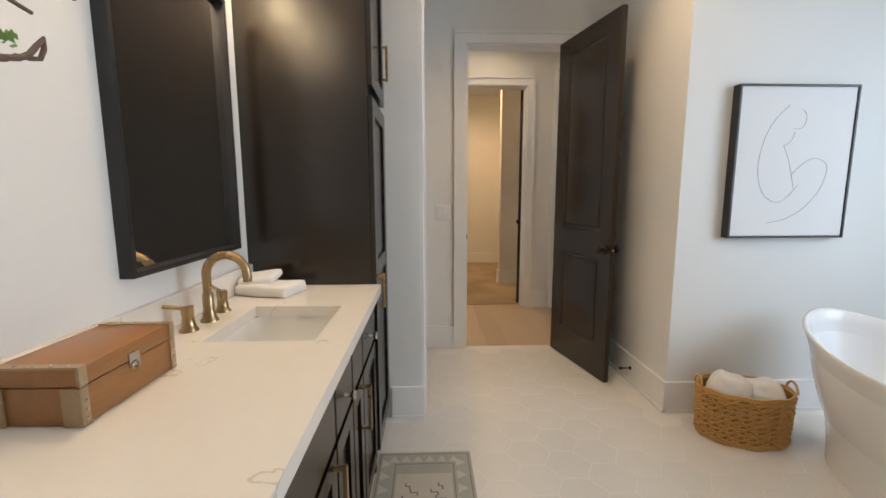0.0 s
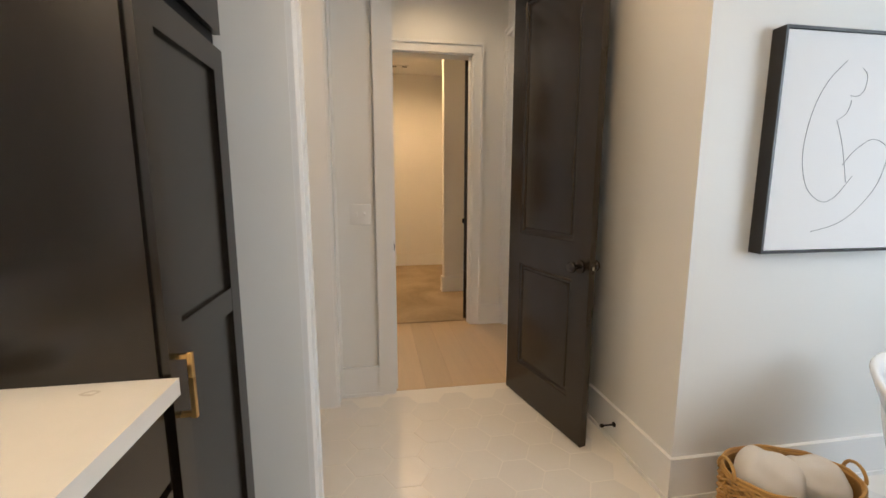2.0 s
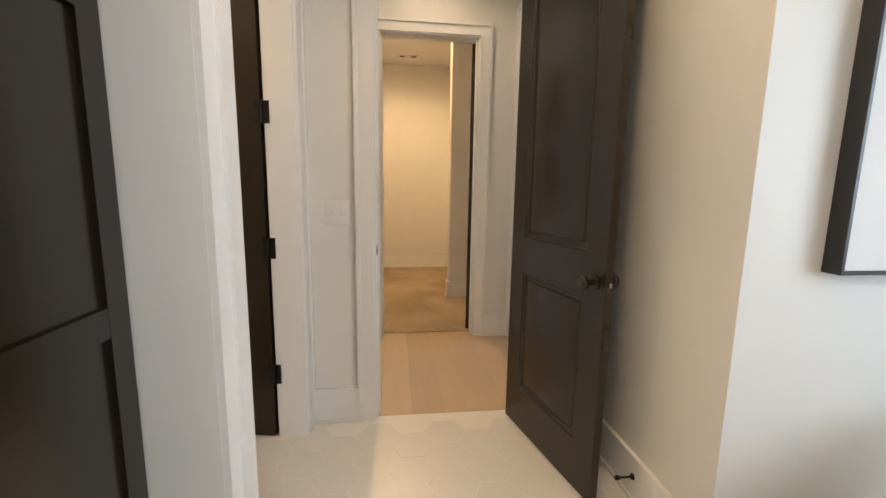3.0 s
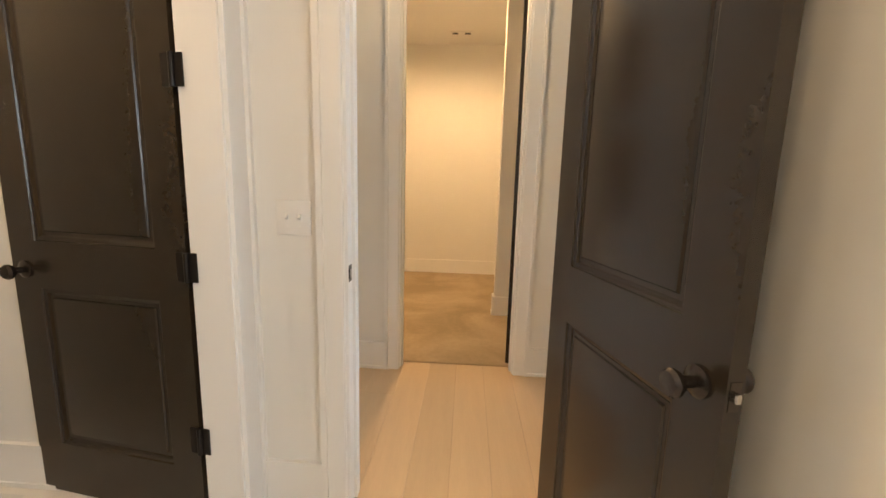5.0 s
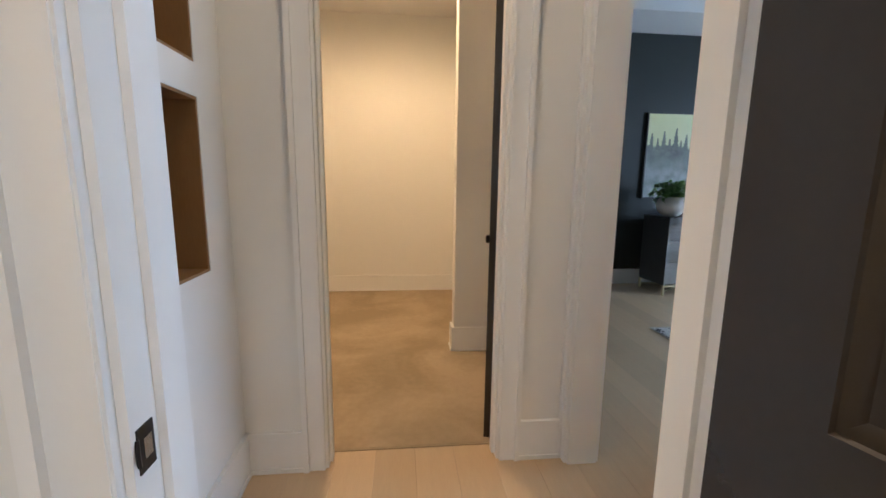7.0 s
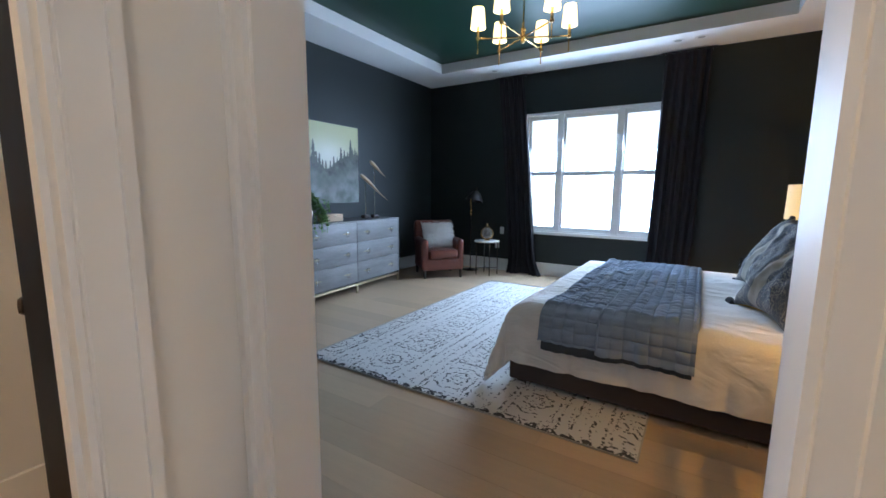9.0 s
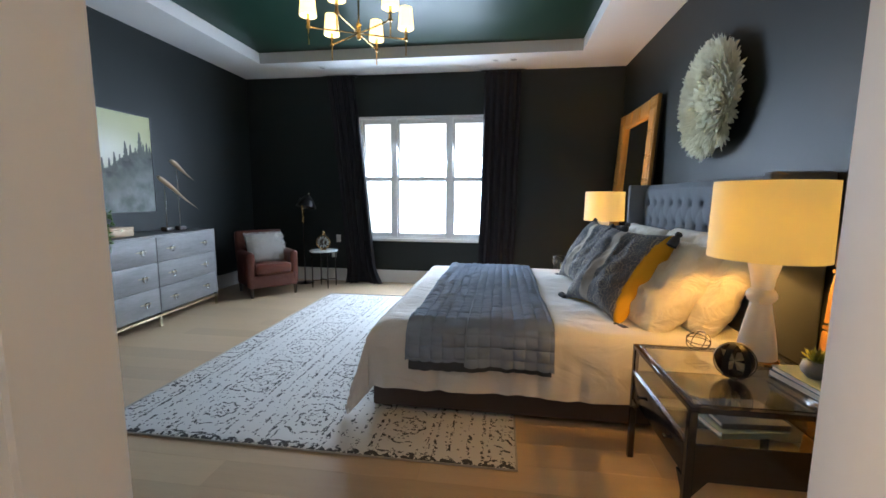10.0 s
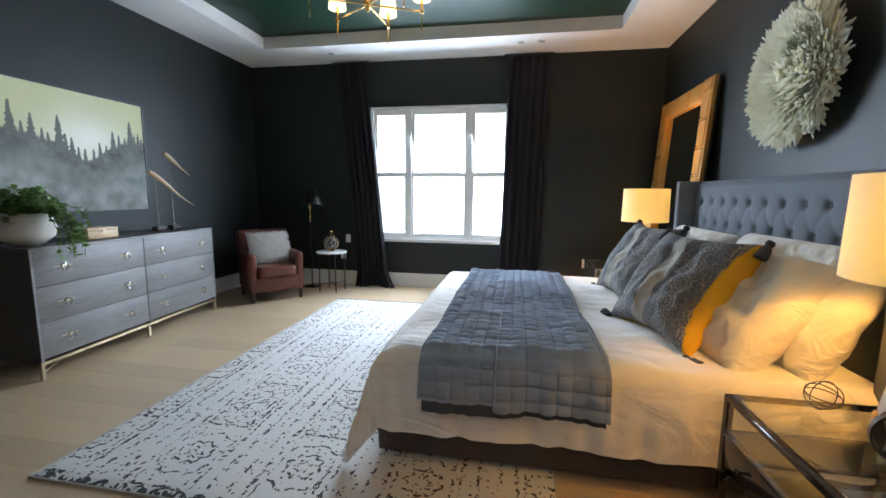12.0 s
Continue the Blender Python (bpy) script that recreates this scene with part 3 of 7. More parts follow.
# ---- ceilings ----
structure("ceiling_bath", boxes((BW - T, 4.1 + T, -1.2 - T, BA + T, TOP, TOP + 0.1), (-1.03, AX + 0.1, BA + T, BD + T, TOP, TOP + 0.1)), CEILING, "plain white bathroom ceiling", "ceiling")
structure("ceiling_lobby", boxes((VW - T, VE, BD + T, VN, TOP, TOP + 0.1)), CEILING, "plain white lobby ceiling", "ceiling")
structure("ceiling_closet", boxes((-0.33, VE, VN, CY + T, TOP, TOP + 0.1)), CEILING, "plain white closet ceiling", "ceiling")
TX0, TX1, TY0, TY1, TZ = 2.98, 7.14, 5.10, 9.30, 3.205
structure("ceiling_soffit", boxes((VE, TX0, RS - 0.07, RN + T, RZ, TZ), (TX1, RE + T, RS - 0.07, RN + T, RZ, TZ), (TX0, TX1, RS - 0.07, TY0, RZ, TZ), (TX0, TX1, TY1, RN + T, RZ, TZ)), CEILING, "white dropped border of the tray ceiling", "ceiling")
structure("ceiling_tray", boxes((VE, RE + T, RS - 0.07, RN + T, TZ, TZ + 0.1)), DARK_CEIL, "dark green recessed tray ceiling", "ceiling")

# ---- base boards, casings, jambs ----
BH = 0.19


def boards(name, rows, label):
    bm = bmesh.new()
    for x0, x1, y0, y1 in rows:
        box(bm, x0, x1, y0, y1, 0.0, BH)
        e = 0.007
        if x1 - x0 < y1 - y0:
            box(bm, x0 - e, x1 + e, y0, y1, 0.0, 0.02)
        else:
            box(bm, x0, x1, y0 - e, y1 + e, 0.0, 0.02)
    structure(name, bm, TRIM, label, "baseboard")


B = 0.018
boards("baseboard_bath", [(0.53, SX + B, BA - B, BA), (SX, SX + B, BA, 4.43), (SX + 0.031, 0.955, BD - B, BD), (AX - B, AX, BA - B, BD), (AX, 4.1, BA - B, BA), (1.94, AX - B, BD - B, BD), (-0.9, -0.9 + B, BA + T, BD), (-0.9 + B, SX - T, BD - B, BD)], "tall white bathroom base board")
boards("baseboard_lobby", [(VW, VW + B, BD + T, VN), (VW, 0.97, VN - B, VN), (1.906, VE, VN - B, VN), (VE - B, VE, BD + T, OY0 - 0.09)], "tall white lobby base board")
boards("baseboard_closet", [(-0.2, VE, CY - B, CY), (1.773 - B, 1.773, 7.91 - B, 8.04), (1.773, VE, 7.91 - B, 7.91), (-0.2, -0.2 + B, VN + T, CY)], "tall white closet base board")
boards("baseboard_bedroom", [(RW, RE, RN - B, RN), (RE - B, RE, RS, RN), (RW, RE, RS, RS + B), (RW, RW + B, RS, OY0 - 0.09), (RW, RW + B, OY1 + 0.09, RN)], "tall white bedroom base board")


def casing_y(name, x0, x1, y, out, head, label):
    """Casing round an opening in a wall that runs along x: flat board with a raised back band."""
    w, t = 0.092, 0.018 * out
    ya, yb = sorted((y, y + t))
    yc, yd = sorted((y, y + t * 1.7))
    bm = boxes((x0 - w, x0, ya, yb, 0, head), (x1, x1 + w, ya, yb, 0, head), (x0 - w, x1 + w, ya, yb, head, head + w))
    for q in ((x0 - w, x0 - w + 0.022, yc, yd, 0, head + w - 0.022), (x1 + w - 0.022, x1 + w, yc, yd, 0, head + w - 0.022), (x0 - w, x1 + w, yc, yd, head + w - 0.022, head + w), (x0 - 0.012, x0 - 0.004, ya - 0.003 if out < 0 else ya, yb if out < 0 else yb + 0.003, 0, head), (x1 + 0.004, x1 + 0.012, ya - 0.003 if out < 0 else ya, yb if out < 0 else yb + 0.003, 0, head)):
        box(bm, *q)
    structure(name, bm, TRIM, label, "door casing")


def casing_x(name, y0, y1, x, out, head, label, w=0.092):
    t = 0.018 * out
    xa, xb = sorted((x, x + t))
    xc, xd = sorted((x, x + t * 1.7))
    bm = boxes((xa, xb, y0 - w, y0, 0, head), (xa, xb, y1, y1 + w, 0, head), (xa, xb, y0 - w, y1 + w, head, head + w))
    for q in ((xc, xd, y0 - w, y0 - w + 0.022, 0, head + w - 0.022), (xc, xd, y1 + w - 0.022, y1 + w, 0, head + w - 0.022), (xc, xd, y0 - w, y1 + w, head + w - 0.022, head + w)):
        box(bm, *q)
    structure(name, bm, TRIM, label, "door casing")


casing_y("trim_bath_door", DX0, DX1, BD, -1, HEAD, "white moulded casing of the bathroom doorway")
casing_y("trim_bath_door_lobby", DX0, DX1, BD + T, 1, HEAD, "white moulded casing on the lobby side")
casing_y("trim_closet_door", CX0, CX1, VN, -1, HEAD, "white moulded casing of the closet doorway")
structure("trim_toilet_return", boxes((SX, SX + 0.019, BA + 0.001, 4.437, BH, HEAD + 0.092)), TRIM, "white trim board at the wall end", "door casing")
casing_x("trim_toilet_door", 4.53, 5.31, SX, 1, HEAD, "white moulded casing of the toilet room doorway", 0.1195)
casing_x("trim_bedroom_opening", OY0, OY1, VE, -1, 2.6, "white casing of the bedroom opening", 0.058)
casing_x("trim_bedroom_opening_inside", OY0, OY1, RW, 1, 2.6, "white casing on the bedroom side", 0.058)
# jamb linings with stops
structure("jamb_bath_door", boxes((DX0 - 0.001, DX0 + 0.012, BD - 0.003, BD + T + 0.003, 0, HEAD), (DX1 - 0.012, DX1 + 0.001, BD - 0.003, BD + T + 0.003, 0, HEAD), (DX0, DX1, BD - 0.003, BD + T + 0.003, HEAD - 0.012, HEAD + 0.001), (DX0 + 0.012, DX0 + 0.024, BD + 0.05, BD + 0.09, 0, HEAD - 0.012), (DX1 - 0.024, DX1 - 0.012, BD + 0.05, BD + 0.09, 0, HEAD - 0.012)), TRIM, "white door jamb with stop", "door jamb")
structure("jamb_closet_door", boxes((CX0 - 0.001, CX0 + 0.012, VN - 0.003, VN + T + 0.003, 0, HEAD), (CX1 - 0.012, CX1 + 0.001, VN - 0.003, VN + T + 0.003, 0, HEAD), (CX0, CX1, VN - 0.003, VN + T + 0.003, HEAD - 0.012, HEAD + 0.001), (CX0 + 0.012, CX0 + 0.024, VN + 0.04, VN + 0.08, 0, HEAD - 0.012), (CX1 - 0.024, CX1 - 0.012, VN + 0.04, VN + 0.08, 0, HEAD - 0.012)), TRIM, "white closet door jamb with stop", "door jamb")
structure("jamb_toilet_door", boxes((SX - T - 0.003, SX + 0.003, 4.53 - 0.001, 4.542, 0, HEAD), (SX - T - 0.003, SX + 0.003, 5.298, 5.311, 0, HEAD), (SX - T - 0.003, SX + 0.003, 4.53, 5.31, HEAD - 0.012, HEAD + 0.001)), TRIM, "white toilet room door jamb", "door jamb")
structure("jamb_bedroom_opening", boxes((VE - 0.003, RW + 0.003, OY0 - 0.001, OY0 + 0.012, 0, 2.6), (VE - 0.003, RW + 0.003, OY1 - 0.012, OY1 + 0.001, 0, 2.6), (VE - 0.003, RW + 0.003, OY0, OY1, 2.588, 2.601)), TRIM, "white lining of the bedroom opening", "door jamb")
# wood-lined niches
for z0, z1 in ((0.955, 1.55), (1.66, 2.26)):
    structure("niche_lining", boxes((VW - T, VW - T + 0.01, 6.02, 6.46, z0, z1), (VW - T + 0.01, VW - 0.002, 6.45, 6.459, z0, z1), (VW - T + 0.01, VW - 0.002, 6.021, 6.03, z0, z1), (VW - T + 0.01, VW - 0.002, 6.03, 6.45, z0, z0 + 0.01), (VW - T + 0.01, VW - 0.002, 6.03, 6.45, z1 - 0.01, z1)), NICHE_WOOD, "brown wood lining of a wall niche", "wall niche")

# ---- floor beds; tiles and planks come last ----
structure("floor_bath_bed", boxes((BW - T, 4.23, -1.33, BD + 0.02, -0.06, -0.0012), (-1.03, BW - T, BA, BD + 0.02, -0.06, -0.0012)), GROUT, "pale grout bed under the hexagon tiles", "floor")
floor_wood = structure("floor_wood", boxes((VW - T, VE, BD + 0.02, VN + 0.115, -0.06, -0.005), (VE, RE + T, RS - 0.07, RN + T, -0.06, -0.005)), OAK_GAP, "light oak plank floor", "floor")
structure("floor_closet", boxes((-0.33, VE, VN + 0.115, CY + T, -0.06, 0.008)), CARPET, "beige cut-pile carpet in the closet", "carpet")
structure("threshold_strip", boxes((CX0, CX1, VN + 0.105, VN + 0.125, 0.0, 0.006)), CARPET, "carpet edge at the closet doorway", "floor trim")

# ---- outside ----
structure("ground", boxes((-400, 400, -400, 400, -0.35, -0.3)), GRASS, "lawn reaching to the horizon", "ground")
structure("backdrop", boxes((16.0, 16.1, -14, 26, -0.3, 14)), DAYLIGHT, "bright hazy daylight beyond the windows", "backdrop")
# ---- doors ----
def panel_door(name, m, label, width, height=2.43, hinges=0):
    """A two-panel door leaf, hinge edge at its origin, running along +x, thickness along y."""
    d = thing(name, label, "door", m)
    t, st = 0.036, 0.12
    zl = (0.0, 0.215, 0.845, 1.025, height - 0.125, height)
    for x0 in (0.0, width - st):
        part("stile", boxes((x0, x0 + st, 0, t, 0, height)), BLACK_DOOR, d)
    for z0, z1 in ((zl[0], zl[1]), (zl[2], zl[3]), (zl[4], zl[5])):
        part("rail", boxes((st, width - st, 0, t, z0, z1)), BLACK_DOOR, d)
    for z0, z1 in ((zl[1], zl[2]), (zl[3], zl[4])):
        bm = bmesh.new()
        x0, x1 = st, width - st
        steps = ((0.0, 0.0), (0.003, 0.005), (0.010, 0.007), (0.022, 0.015), (0.034, 0.016), (0.038, 0.011), (0.066, 0.005))
        for face in (0, 1):
            rings = []
            for inset, sink in steps:
                y = sink if face == 0 else t - sink
                rings.append([bm.verts.new(q) for q in ((x0 + inset, y, z0 + inset), (x1 - inset, y, z0 + inset), (x1 - inset, y, z1 - inset), (x0 + inset, y, z1 - inset))])
            for a, b in zip(rings, rings[1:]):
                for i in range(4):
                    bm.faces.new((a[i], a[(i + 1) % 4], b[(i + 1) % 4], b[i]))
            bm.faces.new(rings[-1])
        part("panel", bm, BLACK_DOOR, d, smooth=25)
    kx = width - 0.062
    for s in (0, 1):
        prof = [(0.0, 0.0), (0.032, 0.0), (0.032, 0.006), (0.026, 0.010), (0.012, 0.014), (0.011, 0.034), (0.020, 0.040), (0.027, 0.050), (0.028, 0.058), (0.022, 0.066), (0.0, 0.069)]
        bm = lathe(prof, 24)
        shift(bm, Matrix.Translation((kx, t if s else 0, 0.915)) @ pose(0, 0, 0, -90 if s else 90, 0, 0))
        part("knob", bm, GUNMETAL, d, "dark bronze round door knob")
    part("latch_plate", boxes((width - 0.0005, width + 0.0012, 0.007, 0.029, 0.887, 0.943)), GUNMETAL, d)
    part("latch_bolt", rbox(width, width + 0.011, 0.012, 0.024, 0.906, 0.924, 0.003), NICKEL, d)
    if hinges:
        for z in (0.335, 0.97, 1.595, 2.22):
            yh, s = (-0.006, -1) if hinges < 0 else (t + 0.006, 1)
            yf = 0.0 if hinges < 0 else t
            bm = tube([(-0.006, yh, z - 0.05), (-0.006, yh, z + 0.05)], 0.009, 10)
            box(bm, 0.0, 0.036, min(yf, yf + s * 0.003), max(yf, yf + s * 0.003), z - 0.05, z + 0.05)
            box(bm, -0.044, -0.006, min(yf, yf + s * 0.004), max(yf, yf + s * 0.004), z - 0.05, z + 0.05)
            part("hinge", bm, IRON, d, "black butt hinge")
    return d


lean = math.degrees(math.atan2(4.700 - 5.400, 1.940 - 1.779))
panel_door("door_bath", pose(1.779, 5.400, 0.008, 0, 0, lean), "black two-panel door standing open against the alcove", 0.715)
panel_door("door_toilet_room", pose(0.548, 5.300, 0.008, 0, 0, 171.5) @ pose(0, -0.036, 0), "black two-panel door standing open into the toilet room", 0.765, 2.43, 1)
panel_door("door_closet", pose(1.822, 6.80, 0.012, 0, 0, 74), "black two-panel door standing open into the closet", 0.745, 2.43, -1)

# strike plates, switches, door stop
def strike(m):
    s = thing("strike_plate", "black metal strike plate let into the white door jamb", "strike plate", m)
    part("plate", boxes((0, 0.002, -0.016, 0.016, -0.03, 0.03)), IRON, s)
    part("lip", tube([(0.001, -0.016, -0.018), (0.004, -0.021, 0), (0.001, -0.016, 0.018)], 0.003, 6), IRON, s)
    part("latch_hole", boxes((0.0021, 0.0028, -0.006, 0.010, -0.014, 0.014)), NICKEL, s)


strike(pose(DX0 + 0.012, 5.452, 0.945))
strike(pose(CX0 + 0.012, 6.735, 0.945))


def switch_plate(m):
    s = thing("light_switch", "white double toggle switch plate on the wall", "light switch", m)
    part("plate", rbox(-0.062, 0.062, -0.006, 0, -0.061, 0.061, 0.003), PLASTIC, s)
    for x in (-0.023, 0.023):
        part("toggle", shift(rbox(-0.005, 0.005, -0.016, 0, -0.008, 0.008, 0.002), pose(x, -0.005, 0.002, -24)), PLASTIC, s)
        part("slot", boxes((x - 0.0065, x + 0.0065, -0.0066, -0.0058, -0.013, 0.013)), TRIM, s)
        for z in (-0.03, 0.03):
            part("screw", shift(lathe([(0, 0.0012), (0.0022, 0.0008), (0.0025, 0)], 10), pose(x, -0.006, z, 90)), PLASTIC, s)


switch_plate(pose(0.866, BD, 1.143))


def outlet(m, label):
    o = thing("wall_outlet", label, "outlet", m)
    part("plate", rbox(-0.036, 0.036, -0.006, 0, -0.058, 0.058, 0.003), PLASTIC, o)
    for z in (-0.02, 0.02):
        part("socket", rbox(-0.017, 0.017, -0.008, -0.005, z - 0.014, z + 0.014, 0.002), TRIM, o)


outlet(pose(RE, 8.52, 0.66, 0, 0, -90), "white outlet plate on the dark wall beside the curtain")
outlet(pose(RE, 8.60, 0.42, 0, 0, -90), "white outlet plate on the dark wall behind the side table")
outlet(pose(RE, 5.24, 0.42, 0, 0, -90), "white outlet plate on the dark wall beside the bed")

stop = thing("door_stop", "black spring door stop on the white base board", "door stop", pose(AX - 0.018, 4.72, 0.105, 0, -90, 0))
part("base", lathe([(0, 0.0), (0.014, 0.0), (0.012, 0.006), (0.006, 0.008), (0, 0.009)], 16), IRON, stop)
part("rod", lathe([(0.0, 0.005), (0.0045, 0.005), (0.0045, 0.065), (0.0, 0.065)], 10), IRON, stop)
part("tip", lathe([(0, 0.062), (0.009, 0.062), (0.010, 0.072), (0.007, 0.078), (0, 0.079)], 16), IRON, stop)

# ---- bathroom: vanity ----
FX = 0.508   # face of the doors


def shaker(name, y0, y1, z0, z1, parent, x=FX, rail=0.055, t=0.02):
    """A framed cabinet front facing +x."""
    d = part(name, boxes((x - t, x, y0, y0 + rail, z0, z1), (x - t, x, y1 - rail, y1, z0, z1), (x - t, x, y0 + rail, y1 - rail, z0, z0 + rail), (x - t, x, y0 + rail, y1 - rail, z1 - rail, z1), (x - t, x - 0.012, y0 + rail, y1 - rail, z0 + rail, z1 - rail)), CABINET, parent)
    return d


def slab(name, y0, y1, z0, z1, parent, x=FX):
    return part(name, rbox(x - 0.02, x, y0, y1, z0, z1, 0.003, 1), CABINET, parent)


def cab_knob(y, z, parent):
    part("knob", shift(lathe([(0, 0), (0.007, 0.0), (0.005, 0.006), (0.005, 0.016), (0.012, 0.020), (0.015, 0.026), (0.013, 0.031), (0, 0.033)], 20), pose(FX, y, z, 0, 90, 0)), NICKEL, parent, "satin nickel cabinet knob")


def bar_pull(y, z0, z1, parent, x=FX, material=None):
    bm = rbox(x + 0.022, x + 0.034, y - 0.006, y + 0.006, z0, z1, 0.0015, 1)
    for z in (z0 + 0.004, z1 - 0.014):
        box(bm, x, x + 0.024, y - 0.006, y + 0.006, z, z + 0.010)
    part("handle", bm, material or BRONZE, parent, "square bronze bar handle", smooth=20)


def vanity_unit(y0, y1, knob, label):
    v = thing("vanity_cabinet", label, "vanity cabinet", group="vanity cabinets under the quartz top")
    part("carcass", boxes((BW, FX - 0.022, y0 + 0.001, y1 - 0.001, 0.09, 0.66), (FX - 0.06, FX - 0.022, y0 + 0.001, y1 - 0.001, 0.66, 0.864)), CABINET_IN, v)
    part("toe_kick", boxes((BW, FX - 0.085, y0 + 0.001, y1 - 0.001, 0.0, 0.09)), CABINET_IN, v)
    g = 0.008
    dr = slab("drawer_front", y0 + g, y1 - g, 0.675, 0.842, v)
    if knob:
        cab_knob((y0 + y1) / 2, 0.735, dr)
    dd = shaker("door", y0 + g, y1 - g, 0.105, 0.655, v)
    return v, dd


for y0, y1, knob, pull, label in (
    (3.49, 3.84, True, None, "espresso vanity cabinet with drawer and framed door beside the linen cabinet"),
    (3.29, 3.49, False, 3.455, "espresso vanity cabinet with false drawer front under the sink"),
    (3.06, 3.29, True, None, "narrow espresso vanity cabinet with a knobbed drawer"),
    (2.55, 3.06, False, 3.02, "wide espresso vanity cabinet with framed door"),
    (2.00, 2.55, True, None, "espresso vanity cabinet with a knobbed drawer"),
    (1.40, 2.00, False, 1.96, "espresso vanity cabinet with framed door at the near end"),
):
    v, dd = vanity_unit(y0, y1, knob, label)
    if pull:
        bar_pull(pull, 0.46, 0.63, dd)

# quartz top with a sink cut-out, splash
SK = (0.135, 0.437, 3.155, 3.505)
bm = bmesh.new()
c0, c1 = 0.866, 0.904
xs, ys = (BW, SK[0], SK[1], 0.537), (1.4, SK[2], SK[3], 3.846)
for i in range(3):
    for j in range(3):
        if (i, j) != (1, 1):
            box(bm, xs[i], xs[i + 1], ys[j], ys[j + 1], c0, c1)
bmesh.ops.remove_doubles(bm, verts=bm.verts[:], dist=1e-5)
top = thing("countertop", "white quartz vanity top with faint grey veins", "countertop")
part("slab", bm, QUARTZ, top, smooth=None)
part("backsplash", rbox(BW, BW + 0.02, 1.4, 3.846, c1, 1.0, 0.002, 1), QUARTZ, top)

# undermount basin
def basin(u, v):
    a = 2 * math.pi * u
    depth = v
    k = 10.0
    ca, sa = math.cos(a), math.sin(a)
    r = 1 / (abs(ca) ** k + abs(sa) ** k) ** (1 / k)
    if v < 0.75:
        w = v / 0.75
        s, z = 1 - 0.10 * w ** 3, 0.8655 - 0.125 * w
    else:
        w = (v - 0.75) / 0.25
        s, z = 0.90 * (1 - w), 0.741 - 0.016 * math.sin(w * math.pi / 2)
    cx, cy = (SK[0] + SK[1]) / 2, (SK[2] + SK[3]) / 2
    return Vector((cx + r * ca * s * 0.158, cy + r * sa * s * 0.183, z))


sink = thing("sink", "white rectangular undermount porcelain sink", "sink")
part("bowl", grid(64, 16, basin, True), PORCELAIN, sink, smooth=60)
part("drain", shift(lathe([(0, 0.002), (0.015, 0.003), (0.022, 0.002), (0.024, 0.0)], 24), pose(0.286, 3.33, 0.7265)), BRONZE, sink)

# faucet
fc = thing("faucet", "brushed champagne bronze widespread faucet on the vanity", "faucet")
pts = [(0.06, 3.345, 0.904), (0.06, 3.345, 1.05)] + [(0.06 + 0.062 - 0.062 * math.cos(a), 3.345, 1.05 + 0.062 * math.sin(a)) for a in [math.pi * i / 16 for i in range(1, 16)]] + [(0.184, 3.345, 1.045), (0.184, 3.345, 1.028)]
part("spout", tube(pts, 0.0132, 16), BRONZE, fc)
part("spout_base", shift(lathe([(0, 0), (0.027, 0), (0.027, 0.004), (0.021, 0.012), (0.0165, 0.04), (0.016, 0.085), (0.012, 0.09)], 28), pose(0.06, 3.345, 0.904)), BRONZE, fc)
for y, s in ((3.25, -1), (3.45, 1)):
    hnd = part("handle", shift(lathe([(0, 0), (0.026, 0), (0.026, 0.004), (0.020, 0.012), (0.015, 0.045), (0.017, 0.05), (0.017, 0.072), (0, 0.074)], 28), pose(0.05, y, 0.904)), BRONZE, fc)
    part("lever", tube([(0.05, y, 0.97), (0.03, y + s * 0.012, 0.976), (0.0, y + s * 0.03, 0.985)], 0.006, 10), BRONZE, hnd)

# folded towels on the vanity
def cloth_block(x0, x1, y0, y1, z0, z1, seed, bulge=0.006):
    bm = rbox(x0, x1, y0, y1, z0, z1, min(0.012, (z1 - z0) * 0.45), 3)
    bmesh.ops.subdivide_edges(bm, edges=[e for e in bm.edges if e.calc_length() > 0.04], cuts=5, use_grid_fill=True)
    for v in bm.verts:
        v.co += Vector((noise.noise(v.co * 14 + Vector((seed, 0, 0))), noise.noise(v.co * 14 + Vector((0, seed, 0))), noise.noise(v.co * 11 + Vector((0, 0, seed))))) * bulge
        v.co.z = max(v.co.z, z0)
    return bm


tw = thing("hand_towels", "two white folded hand towels on the quartz top", "towel", pose(0.115, 3.70, 0.905, 0, 0, -14))
part("towel", cloth_block(-0.11, 0.115, -0.075, 0.075, 0, 0.044, 1.0), TERRY, tw, smooth=80)
part("towel", shift(cloth_block(-0.085, 0.06, -0.055, 0.055, 0, 0.03, 4.0), pose(-0.035, 0.01, 0.046, 8, -6, 12)), TERRY, tw, smooth=80)

